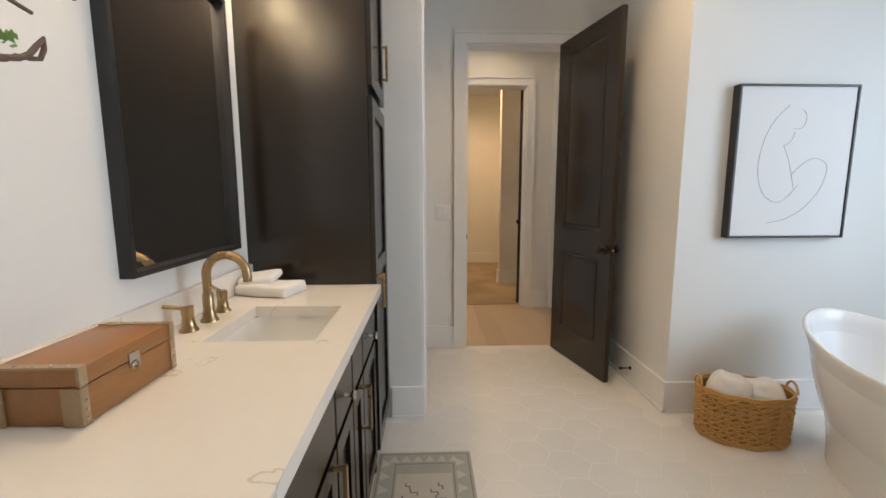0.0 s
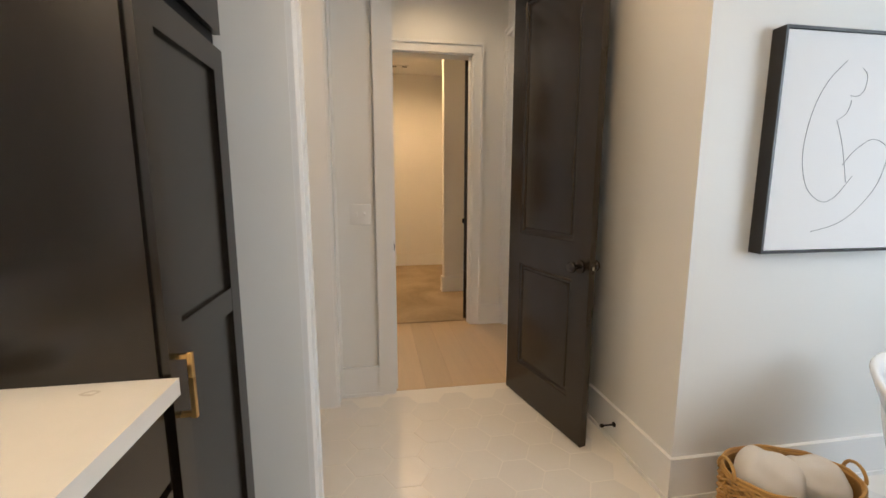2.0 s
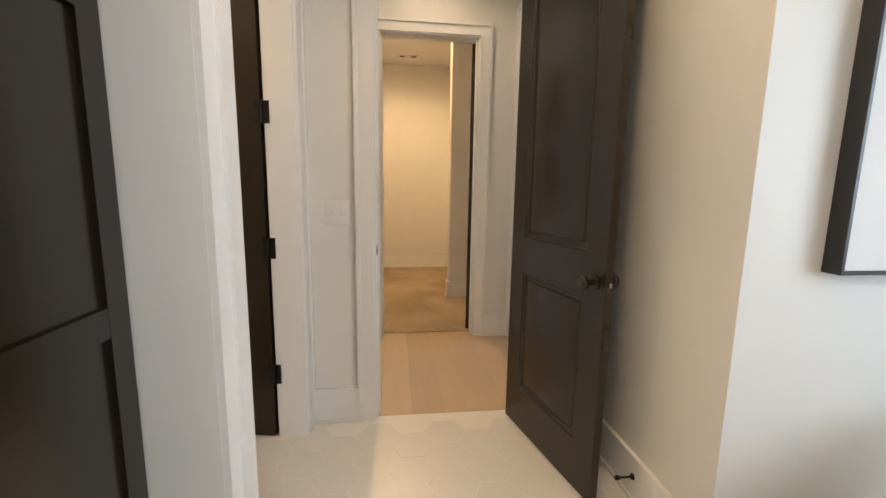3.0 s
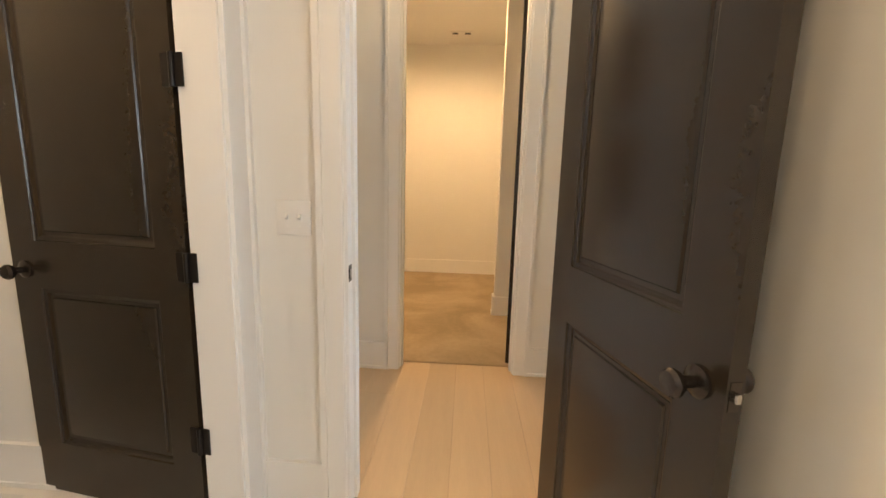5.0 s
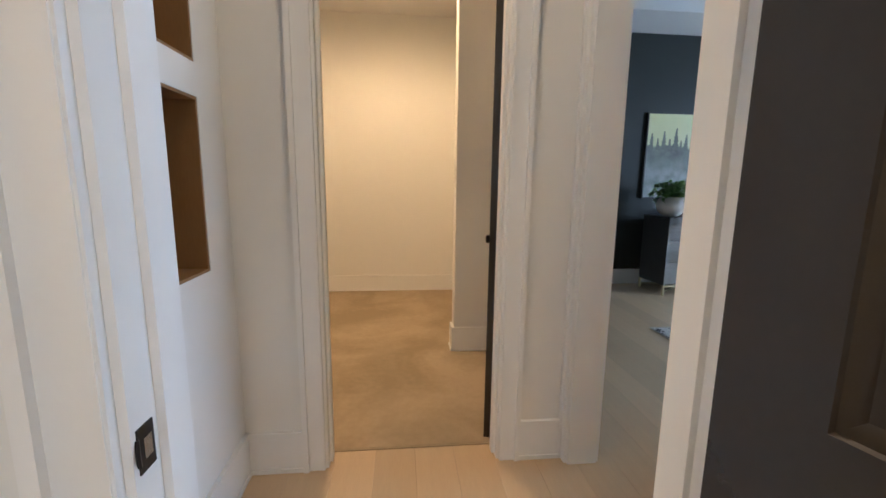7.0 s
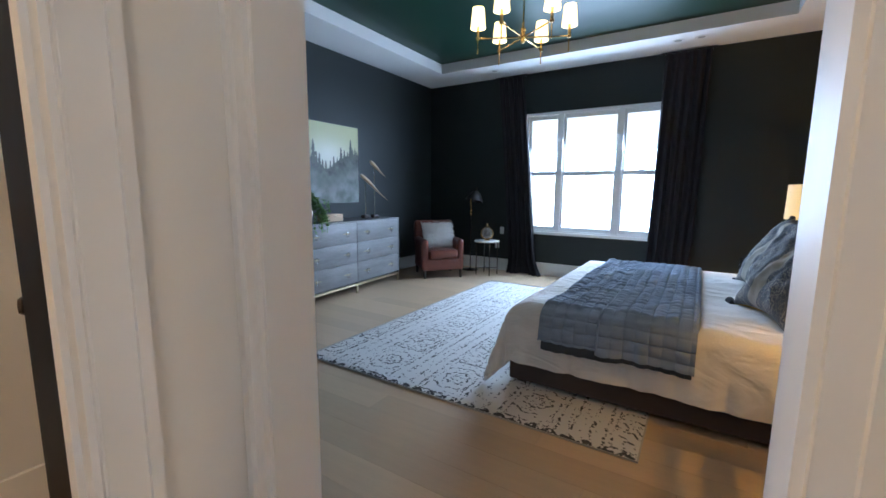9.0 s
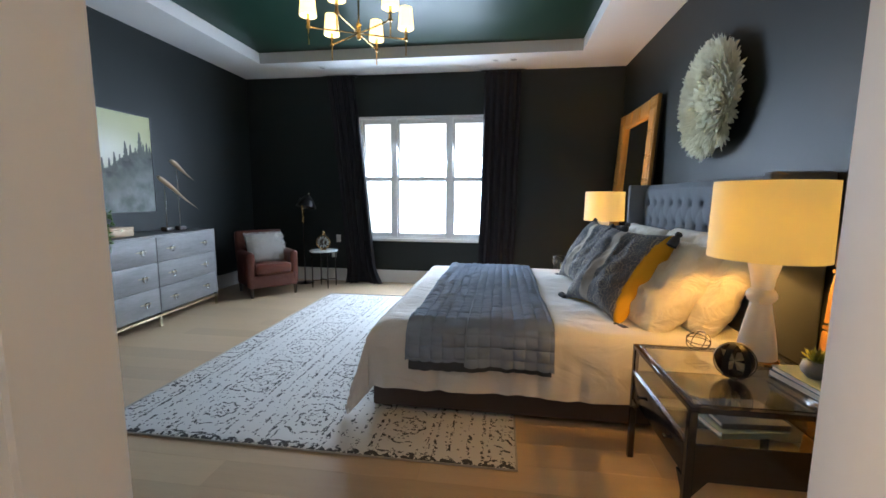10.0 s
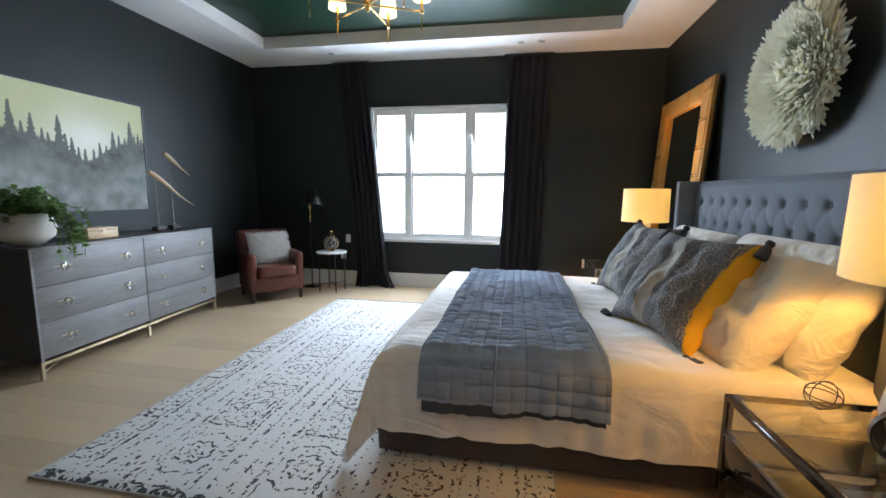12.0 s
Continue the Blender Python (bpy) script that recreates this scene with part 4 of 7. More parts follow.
# wooden chest on the vanity
ch = thing("wooden_chest", "reddish wooden keepsake chest with studded straps on the vanity", "wooden box", pose(0.010, 2.752, 0.905, 0, 0, -1))
W, L, HB, HT = 0.148, 0.245, 0.068, 0.104
part("body", rbox(0, W, 0, L, 0, HB, 0.0025), CHEST_WOOD, ch)
lid = part("lid", rbox(-0.001, W + 0.001, -0.001, L + 0.001, HB + 0.0015, HT, 0.003), CHEST_WOOD, ch)
for ya, yb in ((-0.003, 0.013), (L - 0.013, L + 0.003)):
    part("strap", boxes((W - 0.002, W + 0.003, ya, yb, 0.0, HB)), CHEST_BAND, ch)
    part("strap", boxes((-0.003, W + 0.0035, ya, yb, HT - 0.002, HT + 0.002)), CHEST_BAND, lid)
    part("strap", boxes((W - 0.002, W + 0.0038, ya, yb, HB + 0.002, HT)), CHEST_BAND, lid)
    stud = [(W + 0.003, (ya + yb) / 2, z, 0, 90) for z in (0.012, 0.028, 0.045, 0.073)] + [(x, (ya + yb) / 2, HT + 0.002, 0, 0) for x in (0.012, 0.04, 0.07, 0.10, 0.13)]
    for x, y, z, rx, ry in stud:
        part("stud", shift(lathe([(0.0034, 0), (0.0028, 0.0016), (0, 0.0022)], 10), pose(x, y, z, rx, ry)), NICKEL, lid if z > HB else ch)
for xa, xb in ((-0.002, 0.02), (W - 0.03, W + 0.003)):
    part("strap", boxes((xa, xb, -0.0045, -0.001, 0.0, HB)), CHEST_BAND, ch)
clasp = part("clasp", boxes((W + 0.001, W + 0.0045, L * 0.5 - 0.014, L * 0.5 + 0.014, HB - 0.012, HB + 0.016)), NICKEL, ch)
part("clasp_ring", tube([(W + 0.006, L * 0.5 + 0.010 * math.cos(a), HB - 0.010 + 0.007 * math.sin(a)) for a in [2 * math.pi * i / 12 for i in range(12)]], 0.0018, 6, True), NICKEL, clasp)

# mirror
MTOP = 2.0
mir = thing("vanity_mirror", "tall wall mirror in a black wood frame above the vanity", "mirror")
my0, my1, mz0, mz1, fw = 3.115, 3.715, 1.085, MTOP, 0.014
xw = BW
part("frame", boxes((xw, xw + 0.036, my0, my0 + fw, mz0, mz1), (xw, xw + 0.036, my1 - fw, my1, mz0, mz1), (xw, xw + 0.036, my0 + fw, my1 - fw, mz0, mz0 + fw), (xw, xw + 0.036, my0 + fw, my1 - fw, mz1 - fw, mz1)), BLACK_FRAME, mir)
part("glass", boxes((xw, xw + 0.012, my0 + fw, my1 - fw, mz0 + fw, mz1 - fw)), MIRROR, mir, "silvered mirror glass")

# vanity light above the mirror
vl = thing("vanity_light", "brass vanity light with two glowing globes above the mirror", "wall lamp")
part("backplate", rbox(BW, BW + 0.02, 3.20, 3.63, MTOP + 0.02, MTOP + 0.075, 0.004), BRASS, vl)
for y in (3.23, 3.60):
    part("arm", tube([(BW + 0.02, y, MTOP + 0.05), (BW + 0.12, y, MTOP + 0.05), (BW + 0.12, y, MTOP + 0.075)], 0.008, 8), BRASS, vl)
    globe = part("globe", shift(lathe([(0, 0.0), (0.03, 0.006), (0.052, 0.035), (0.058, 0.065), (0.052, 0.095), (0.03, 0.122), (0, 0.13)], 24), pose(BW + 0.12, y, MTOP + 0.07)), BULB, vl, "glowing frosted glass globe")
    globe.visible_shadow = False
    lamp("vanity_bulb", "POINT", 14, SOFT_WARM, pose(BW + 0.12, y, MTOP + 0.135), 0.055)

# linen cabinet
lc = thing("linen_cabinet", "tall espresso linen cabinet standing on the vanity's far end", "linen cabinet")
part("side_panel", boxes((BW, 0.497, 3.847, 3.867, 0.0, 2.95)), CABINET, lc)
part("carcass", boxes((BW, 0.492, 3.867, BA - 0.002, 0.09, 2.95)), CABINET_IN, lc)
part("toe_kick", boxes((BW, 0.43, 3.867, BA - 0.002, 0, 0.09)), CABINET_IN, lc)
for z0, z1, h0, h1 in ((0.11, 1.70, 0.79, 0.945), (1.745, 2.93, 1.85, 2.02)):
    dd = shaker("door", 3.856, BA - 0.012, z0, z1, lc, 0.517, 0.07)
    if z0 < 1:
        part("mid_rail", boxes((0.497, 0.5165, 3.926, BA - 0.082, 0.93, 1.0)), CABINET, dd)
    bar_pull(3.885 if z0 < 1 else 4.22, h0, h1, dd, 0.517, BRASS)
part("crown", boxes((BW, 0.53, 3.845, BA - 0.002, 2.95, 3.0)), CABINET, lc)

# branch arrangement in a vase
vase = thing("branch_vase", "dark vase of curly bare branches with green moss on the vanity", "vase", pose(0.12, 2.25, 0.905))
part("vase", lathe([(0, 0), (0.04, 0), (0.06, 0.05), (0.058, 0.12), (0.03, 0.19), (0.034, 0.22), (0.028, 0.22), (0.024, 0.19), (0.05, 0.12), (0, 0.02)], 28), POT, vase)
rng = random.Random(7)
STEM = [(0, 0.01, 0.10), (0, 0.06, 0.30), (-0.01, 0.20, 0.47), (-0.015, 0.36, 0.555)]
TWIGS = (
    STEM + [(-0.02, 0.46, 0.585), (-0.02, 0.50, 0.598), (-0.018, 0.53, 0.605), (-0.02, 0.552, 0.618), (-0.02, 0.567, 0.636), (-0.02, 0.581, 0.652), (-0.02, 0.580, 0.635), (-0.022, 0.573, 0.617), (-0.022, 0.555, 0.612), (-0.024, 0.533, 0.610), (-0.024, 0.515, 0.598), (-0.024, 0.49, 0.592)],
    STEM[:3] + [(-0.015, 0.36, 0.62), (-0.02, 0.48, 0.695), (-0.02, 0.525, 0.692), (-0.02, 0.565, 0.686)],
    STEM[:3] + [(-0.01, 0.34, 0.60), (-0.02, 0.46, 0.71), (-0.03, 0.52, 0.70), (-0.03, 0.57, 0.712)],
    STEM[:2] + [(-0.01, 0.30, 0.60), (-0.02, 0.45, 0.76), (-0.02, 0.58, 0.79), (-0.02, 0.635, 0.765), (-0.02, 0.656, 0.745)],
    [(0, 0, 0.10), (0.01, -0.05, 0.35), (-0.02, -0.14, 0.55), (-0.05, -0.2, 0.75)],
    [(0, 0, 0.10), (0.01, -0.04, 0.30), (0.03, -0.16, 0.48), (0.05, -0.25, 0.6)],
)
for k, pts in enumerate(TWIGS):
    part("branch", tube(pts, 0.0055, 7, taper=lambda w: 1.1 - 0.5 * w), BRANCH, vase)
    if k not in (0, 4):
        continue
    bm = bmesh.new()
    for i in range(46):
        q = Vector(pts[5] if k == 0 else pts[2]) + Vector((rng.uniform(-0.01, 0.01), rng.uniform(-0.02, 0.03), rng.uniform(0.016, 0.036)))
        a = rng.uniform(0, 6.28)
        d = Vector((math.cos(a) * 0.3, math.sin(a), rng.uniform(0, 1))).normalized() * 0.016
        s = d.orthogonal().normalized() * 0.004
        vs = [bm.verts.new(q), bm.verts.new(q + d * 0.5 + s), bm.verts.new(q + d), bm.verts.new(q + d * 0.5 - s)]
        bm.faces.new(vs)
    part("leaves", bm, LEAF, vase)

# ---- bathroom: tub, basket, picture, mat ----
def tub_wall(u, v):
    a = 2 * math.pi * u
    ends = abs(math.sin(a)) ** 3
    rim = 0.575 + 0.10 * ends
    if v < 0.5:                       # outside, floor to rim
        w = v / 0.5
        s, z = 0.79 + 0.21 * w ** 1.7, rim * w
    elif v < 0.58:                    # rolled rim
        w = (v - 0.5) / 0.08
        s, z = 1.0 - 0.045 * w + 0.012 * math.sin(w * math.pi), rim + 0.012 * math.sin(w * math.pi)
    else:                             # inside
        w = (v - 0.58) / 0.42
        s, z = (0.955 - 0.28 * w ** 1.6) if w < 0.8 else (0.955 - 0.28 * 0.8 ** 1.6) * (1 - (w - 0.8) / 0.2), rim - (rim - 0.13) * min(1, w / 0.8) ** 0.8
    return Vector((0.43 * math.cos(a) * s, 0.85 * math.sin(a) * s, z))


tub = thing("bathtub", "white freestanding oval soaking tub with raised ends", "bathtub", pose(2.87, 3.30, 0.0))
part("shell", grid(72, 40, tub_wall, True), ACRYLIC, tub, smooth=70)
part("drain", shift(lathe([(0, 0.003), (0.03, 0.002), (0.034, 0)], 24), pose(0, 0, 0.131)), NICKEL, tub)

bk = thing("wicker_basket", "oval honey wicker basket beside the tub", "basket", pose(2.425, 4.085, 0, 0, 0, -12))


def bask_r(z):
    return 0.95 + 0.05 * min(1, z / 0.27)


part("wall", lathe([(0, 0.004), (0.93, 0.004), (0.95, 0.02), (0.985, 0.265), (0.965, 0.265), (0.92, 0.02), (0, 0.012)], 48, 0.222, 0.150), WICKER_DARK, bk)
for fam in (1, -1):
    for k in range(24):
        pts = []
        for i in range(45):
            w = i / 44
            z = 0.012 + 0.247 * w
            a = 2 * math.pi * k / 24 + fam * w * (2.3 if fam > 0 else 1.5) + 0.08 * math.sin(w * 9 + k)
            r = bask_r(z) + 0.024 + 0.022 * math.sin(i * 1.9 + k * math.pi) * fam
            pts.append((0.222 * r * math.cos(a), 0.150 * r * math.sin(a), z))
        part("weave", tube(pts, 0.0042 + 0.0012 * (k % 3), 5), WICKER, bk)
for k in range(9):
    z = 0.022 + 0.0275 * k
    part("weave", tube([(0.222 * (bask_r(z) + 0.006 + 0.020 * math.sin(17 * a + math.pi * k)) * math.cos(a), 0.150 * (bask_r(z) + 0.006 + 0.020 * math.sin(17 * a + math.pi * k)) * math.sin(a), z + 0.004 * math.sin(5 * a + k)) for a in [2 * math.pi * i / 80 for i in range(80)]], 0.006, 5, True), WICKER, bk)
for z, rr in ((0.008, 0.006), (0.262, 0.008), (0.275, 0.006)):
    part("rim" if z > 0.1 else "foot_ring", tube([(0.222 * (bask_r(z) + 0.01) * math.cos(a), 0.150 * (bask_r(z) + 0.01) * math.sin(a), z + 0.003 * math.sin(9 * a)) for a in [2 * math.pi * i / 48 for i in range(48)]], rr, 6, True), WICKER, bk)
for s in (1, -1):
    part("handle", tube([(s * 0.225, 0.045 * math.cos(a), 0.27 + 0.05 * math.sin(a)) for a in [math.pi * i / 12 for i in range(13)]], 0.006, 7), WICKER, bk)


def roll(m, r, ln, label):
    """A soft rolled towel with rounded ends and a loose outer edge."""
    def fn(u, v):
        a, b = 2 * math.pi * u, 2 * v - 1
        cap = max(0.0, 1 - abs(b) ** 4) ** 0.5
        rr = r * cap * (1 + 0.10 * max(0.0, math.sin(a * 1.5 + 0.6)) + 0.16 * noise.noise((math.cos(a) * 1.6, b * 2.0, math.sin(a) * 1.6 + r * 40)))
        return Vector((rr * math.cos(a), b * ln / 2, rr * math.sin(a)))
    return solid("rolled_towel", grid(48, 30, fn, True), TERRY, label, "towel", group="towels rolled in the basket", m=m, smooth=80)


roll(pose(2.355, 4.105, 0.238, 10, 0, 48), 0.098, 0.21, "white rolled towel lying in the wicker basket")
roll(pose(2.515, 4.065, 0.228, -8, 0, 62), 0.088, 0.19, "cream rolled towel lying in the wicker basket")

art = thing("line_drawing", "white canvas with a thin line drawing in a black frame", "picture", pose(2.404, BA, 1.050))
AW, AH = 0.662, 0.822
part("frame", boxes((0, 0.010, -0.055, 0, 0, AH), (AW - 0.010, AW, -0.055, 0, 0, AH), (0.010, AW - 0.010, -0.055, 0, 0, 0.010), (0.010, AW - 0.010, -0.055, 0, AH - 0.010, AH)), BLACK_FRAME, art)
part("canvas", boxes((0.012, AW - 0.012, -0.048, -0.004, 0.012, AH - 0.012)), CANVAS, art)


def stroke(pts):
    part("pen_line", tube([(x * AW, -0.0482, z * AH) for x, z in pts], 0.0011, 5), INK, art, "thin grey drawn line")


def flow(pts, n=6):
    """A smooth pen line through a few points."""
    out = []
    for i in range(len(pts) - 1):
        a, b, c, d = (Vector(pts[max(0, min(len(pts) - 1, i + j))]) for j in (-1, 0, 1, 2))
        for k in range(n):
            w = k / n
            out.append(0.5 * (2 * b + (c - a) * w + (2 * a - 5 * b + 4 * c - d) * w * w + (3 * b - a - 3 * c + d) * w ** 3))
    return [tuple(q) for q in out] + [pts[-1]]


stroke(flow([(0.43, 0.87), (0.33, 0.79), (0.26, 0.69), (0.22, 0.57), (0.21, 0.46), (0.23, 0.37), (0.28, 0.29), (0.38, 0.24), (0.47, 0.265), (0.57, 0.36)]))
stroke(flow([(0.54, 0.84), (0.575, 0.81), (0.57, 0.75), (0.53, 0.72), (0.48, 0.72)]))
stroke(flow([(0.49, 0.70), (0.485, 0.67), (0.46, 0.635), (0.41, 0.61)]))
stroke(flow([(0.41, 0.61), (0.44, 0.56), (0.47, 0.50), (0.50, 0.42), (0.53, 0.33)]))
stroke(flow([(0.49, 0.41), (0.54, 0.46), (0.60, 0.50), (0.68, 0.53), (0.77, 0.505), (0.80, 0.45), (0.76, 0.33), (0.69, 0.25), (0.60, 0.18), (0.49, 0.13), (0.33, 0.10)]))

bmat = thing("bath_mat", "small faded sage and ivory patterned rug on the tiles", "rug", pose(0.493, 2.45, 0.0))
MW, ML = 0.455, 1.54
part("field", rbox(0, MW, 0, ML, 0.0, 0.006, 0.002, 1), MAT_FIELD, bmat)
zz = 0.0062
rows = []
for e in (0.0, 0.075):
    rows += [(0.012 + e, 0.016 + e, 0.012 + e, ML - 0.012 - e), (MW - 0.016 - e, MW - 0.012 - e, 0.012 + e, ML - 0.012 - e), (0.012 + e, MW - 0.012 - e, 0.012 + e, 0.016 + e), (0.012 + e, MW - 0.012 - e, ML - 0.016 - e, ML - 0.012 - e)]
part("border_line", boxes(*[(a, b, c, d, 0.004, zz) for a, b, c, d in rows]), MAT_DARK, bmat)
bm = bmesh.new()
n = 0
for i in range(17):
    y = 0.05 + i * 0.088
    for x in (0.05, MW - 0.05):
        vs = [bm.verts.new((x + dx, y + dy, zz)) for dx, dy in ((-0.026, -0.03), (0.022, -0.005), (-0.026, 0.03))]
        bm.faces.new(vs)
for i in range(6):
    x = 0.08 + i * 0.058
    for y in (0.05, ML - 0.05):
        bm.faces.new([bm.verts.new((x + dx, y + dy, zz)) for dx, dy in ((-0.024, -0.024), (0.024, -0.024), (0, 0.022))])
part("border_motif", bm, MAT_PALE, bmat)
part("ivory_field", boxes((0.10, MW - 0.10, 0.16, ML - 0.16, 0.004, 0.0064)), MAT_PALE, bmat)
for j in range(5):
    yy = 0.30 + j * 0.235
    for s in (-1, 1):
        for k in range(4):
            w = 0.030 - 0.006 * k
            cx, cy = MW / 2 + s * (0.045 + 0.028 * (k % 2)), yy - 0.06 + 0.038 * k
            part("key_motif", boxes((cx - w, cx + w, cy, cy + 0.006, 0.005, 0.0068), (cx - w, cx - w + 0.006, cy + 0.006, cy + 0.024, 0.005, 0.0068), (cx + w - 0.006, cx + w, cy - 0.018, cy, 0.005, 0.0068)), MAT_DARK, bmat)
bm = bmesh.new()
for i in range(60):
    x = 0.004 + i * (MW - 0.008) / 59
    tube([(x, ML - 0.002, 0.003), (x + 0.003 * math.sin(i * 2.1), ML + 0.012, 0.002)], 0.0016, 4, bm=bm)
part("fringe", bm, MAT_PALE, bmat)

# bathroom window over the tub
w2 = thing("window_bath", "white framed window above the tub", "window")
tagged(w2, kind="structure")
part("window_frame", boxes((4.1, 4.18, BY, BY + 0.06, 0.9, 2.4), (4.1, 4.18, BY + 1.74, BY + 1.8, 0.9, 2.4), (4.1, 4.18, BY + 0.06, BY + 1.74, 0.9, 0.96), (4.1, 4.18, BY + 0.06, BY + 1.74, 2.34, 2.4), (4.11, 4.17, BY + 0.87, BY + 0.93, 0.96, 2.34)), TRIM, w2)
for y0, y1 in ((BY + 0.06, BY + 0.87), (BY + 0.93, BY + 1.74)):
    g = part("pane", boxes((4.138, 4.142, y0, y1, 0.96, 2.34)), GLASS, w2)
    g.visible_shadow = False
# recessed ceiling lights
def downlight(x, y, z, power, label, spot=120, colour=SOFT_WARM):
    d = thing("recessed_light", label, "ceiling light", pose(x, y, z))
    part("trim_ring", lathe([(0.055, -0.001), (0.085, -0.001), (0.085, -0.006), (0.07, -0.010), (0.055, -0.004)], 32), PLASTIC, d)
    part("lens", lathe([(0, -0.003), (0.055, -0.003)], 32), BULB, d, "glowing frosted lens")
    if power:
        lamp("downlight_lamp", "SPOT", power, colour, look((x, y, z - 0.02), (x, y + 0.001, 0)), 0.06, spot=spot)


downlight(1.163, 8.196, TOP, 150, "lit round recessed light in the closet ceiling", 175, (1.0, 0.64, 0.32))
# unseen fill light, added to warm the alcove wall and the bathroom door
downlight(1.50, 4.1, TOP, 62, "unseen recessed light added to brighten the bathroom", 140, (1.0, 0.68, 0.38))
# unseen lamp, added so that the open toilet room door reads brighter
downlight(-0.1, 4.95, TOP, 45, "unseen recessed light added to brighten the toilet room door", 150, (1.0, 0.68, 0.38))
# three more unseen fill lights, added for bathroom, lobby and vanity
downlight(1.35, 2.0, TOP, 34, "unseen recessed light added to brighten the bathroom", 140)
downlight(1.42, 6.1, TOP, 26, "unseen recessed light added to brighten the lobby", 150)
downlight(0.28, 3.0, TOP, 15, "unseen recessed light added to brighten the vanity", 120)
vent = thing("ceiling_vent", "small white slotted air vent in the closet ceiling", "vent", pose(1.337, 9.29, TOP))
part("frame", boxes((-0.13, 0.13, -0.05, 0.05, -0.008, 0)), PLASTIC, vent)
for i in range(2):
    part("slot", boxes((-0.11 + i * 0.15, -0.04 + i * 0.15, -0.028, 0.028, -0.0095, -0.0075)), IRON, vent)
# ---- bedroom: window, curtains ----
win = tagged(thing("window_bedroom", "white triple sash window blown bright with daylight", "window"), kind="structure")
fx0, fx1 = RE + 0.02, RE + 0.11
cols = ((WY0, 6.79), (6.79, 7.625), (7.625, WY1))
part("window_frame", boxes((RE + 0.004, RE + 0.126, WY0, WY0 + 0.035, WZ0, WZ1), (RE + 0.004, RE + 0.126, WY1 - 0.035, WY1, WZ0, WZ1), (RE + 0.004, RE + 0.126, WY0 + 0.035, WY1 - 0.035, WZ1 - 0.035, WZ1), (RE + 0.004, RE + 0.126, WY0 + 0.035, WY1 - 0.035, WZ0, WZ0 + 0.02)), TRIM, win)
for y in (6.79, 7.625):
    part("mullion", boxes((RE + 0.015, RE + 0.12, y - 0.036, y + 0.036, WZ0 + 0.02, WZ1 - 0.035)), TRIM, win)
for k, (y0, y1) in enumerate(cols):
    a = y0 + (0.035 if k == 0 else 0.036)
    b = y1 - (0.035 if k == 2 else 0.036)
    for z0, z1, x in ((WZ0 + 0.02, 1.60, fx0 + 0.02), (1.535, WZ1 - 0.035, fx0 + 0.05)):
        s = part("sash", boxes((x, x + 0.03, a, a + 0.03, z0, z1), (x, x + 0.03, b - 0.03, b, z0, z1), (x, x + 0.03, a + 0.03, b - 0.03, z0, z0 + 0.06), (x, x + 0.03, a + 0.03, b - 0.03, z1 - 0.06, z1)), TRIM, win)
        g = part("pane", boxes((x + 0.013, x + 0.017, a + 0.03, b - 0.03, z0 + 0.06, z1 - 0.06)), GLASS, s)
        g.visible_shadow = False
    part("sash_lock", rbox(fx0 + 0.012, fx0 + 0.022, (a + b) / 2 - 0.03, (a + b) / 2 + 0.03, 1.60, 1.615, 0.003), PLASTIC, win)
part("window_sill", rbox(RE - 0.035, RE + 0.02, WY0 - 0.04, WY1 + 0.04, WZ0 - 0.026, WZ0, 0.005), TRIM, win)
part("apron", boxes((RE - 0.012, RE, WY0 - 0.02, WY1 + 0.02, WZ0 - 0.046, WZ0 - 0.026)), TRIM, win)


def curtain(top0, top1, bot0, bot1, label, seed, folds):
    c = thing("curtain", label, "curtain", group="curtains beside the window")
    rng = random.Random(seed)
    ph = [rng.uniform(0, 6.28) for _ in range(4)]

    def fn(u, v):
        w = (1 - v)
        y = (top0 + (top1 - top0) * u) * v + (bot0 + (bot1 - bot0) * u) * w
        y += 0.02 * math.sin(3 * v + ph[0]) * w
        a = (0.030 + 0.014 * w) * (0.75 + 0.5 * noise.noise((u * 6, v * 1.5, seed)))
        x = 7.70 + a * math.sin(2 * math.pi * folds * u + ph[1] + 0.9 * math.sin(2.2 * v + ph[2])) + 0.010 * math.sin(17 * u + 5 * v)
        z = 0.004 + 3.02 * v
        if v < 0.10:                     # the hem pools and spreads on the floor
            k = (0.10 - v) / 0.10
            x -= 0.10 * k * k * abs(math.sin(5 * u + ph[3]))
            y += (0.10 if bot1 > 7 else 0.03) * k * k * (-1 if u > 0.45 else 0.3)
        return Vector((x, y, z))
    cl = part("cloth", grid(110, 40, fn), CURTAIN, c, smooth=80)
    so = cl.modifiers.new("cloth thickness", "SOLIDIFY")
    so.thickness = 0.004
    part("rod", tube([(7.70, min(top0, top1) - 0.05, 3.035), (7.70, max(top0, top1) + 0.05, 3.035)], 0.011, 12), IRON, c)
    for y in (min(top0, top1), max(top0, top1)):
        part("bracket", boxes((7.695, RE, y - 0.008, y + 0.008, 3.03, 3.045)), IRON, c)


curtain(8.60, 8.19, 8.30, 7.86, "black velvet curtain hanging aslant and pooling on the floor", 3, 5.5)
curtain(6.30, 5.80, 6.37, 5.84, "black velvet curtain hanging straight beside the window", 9, 5.5)

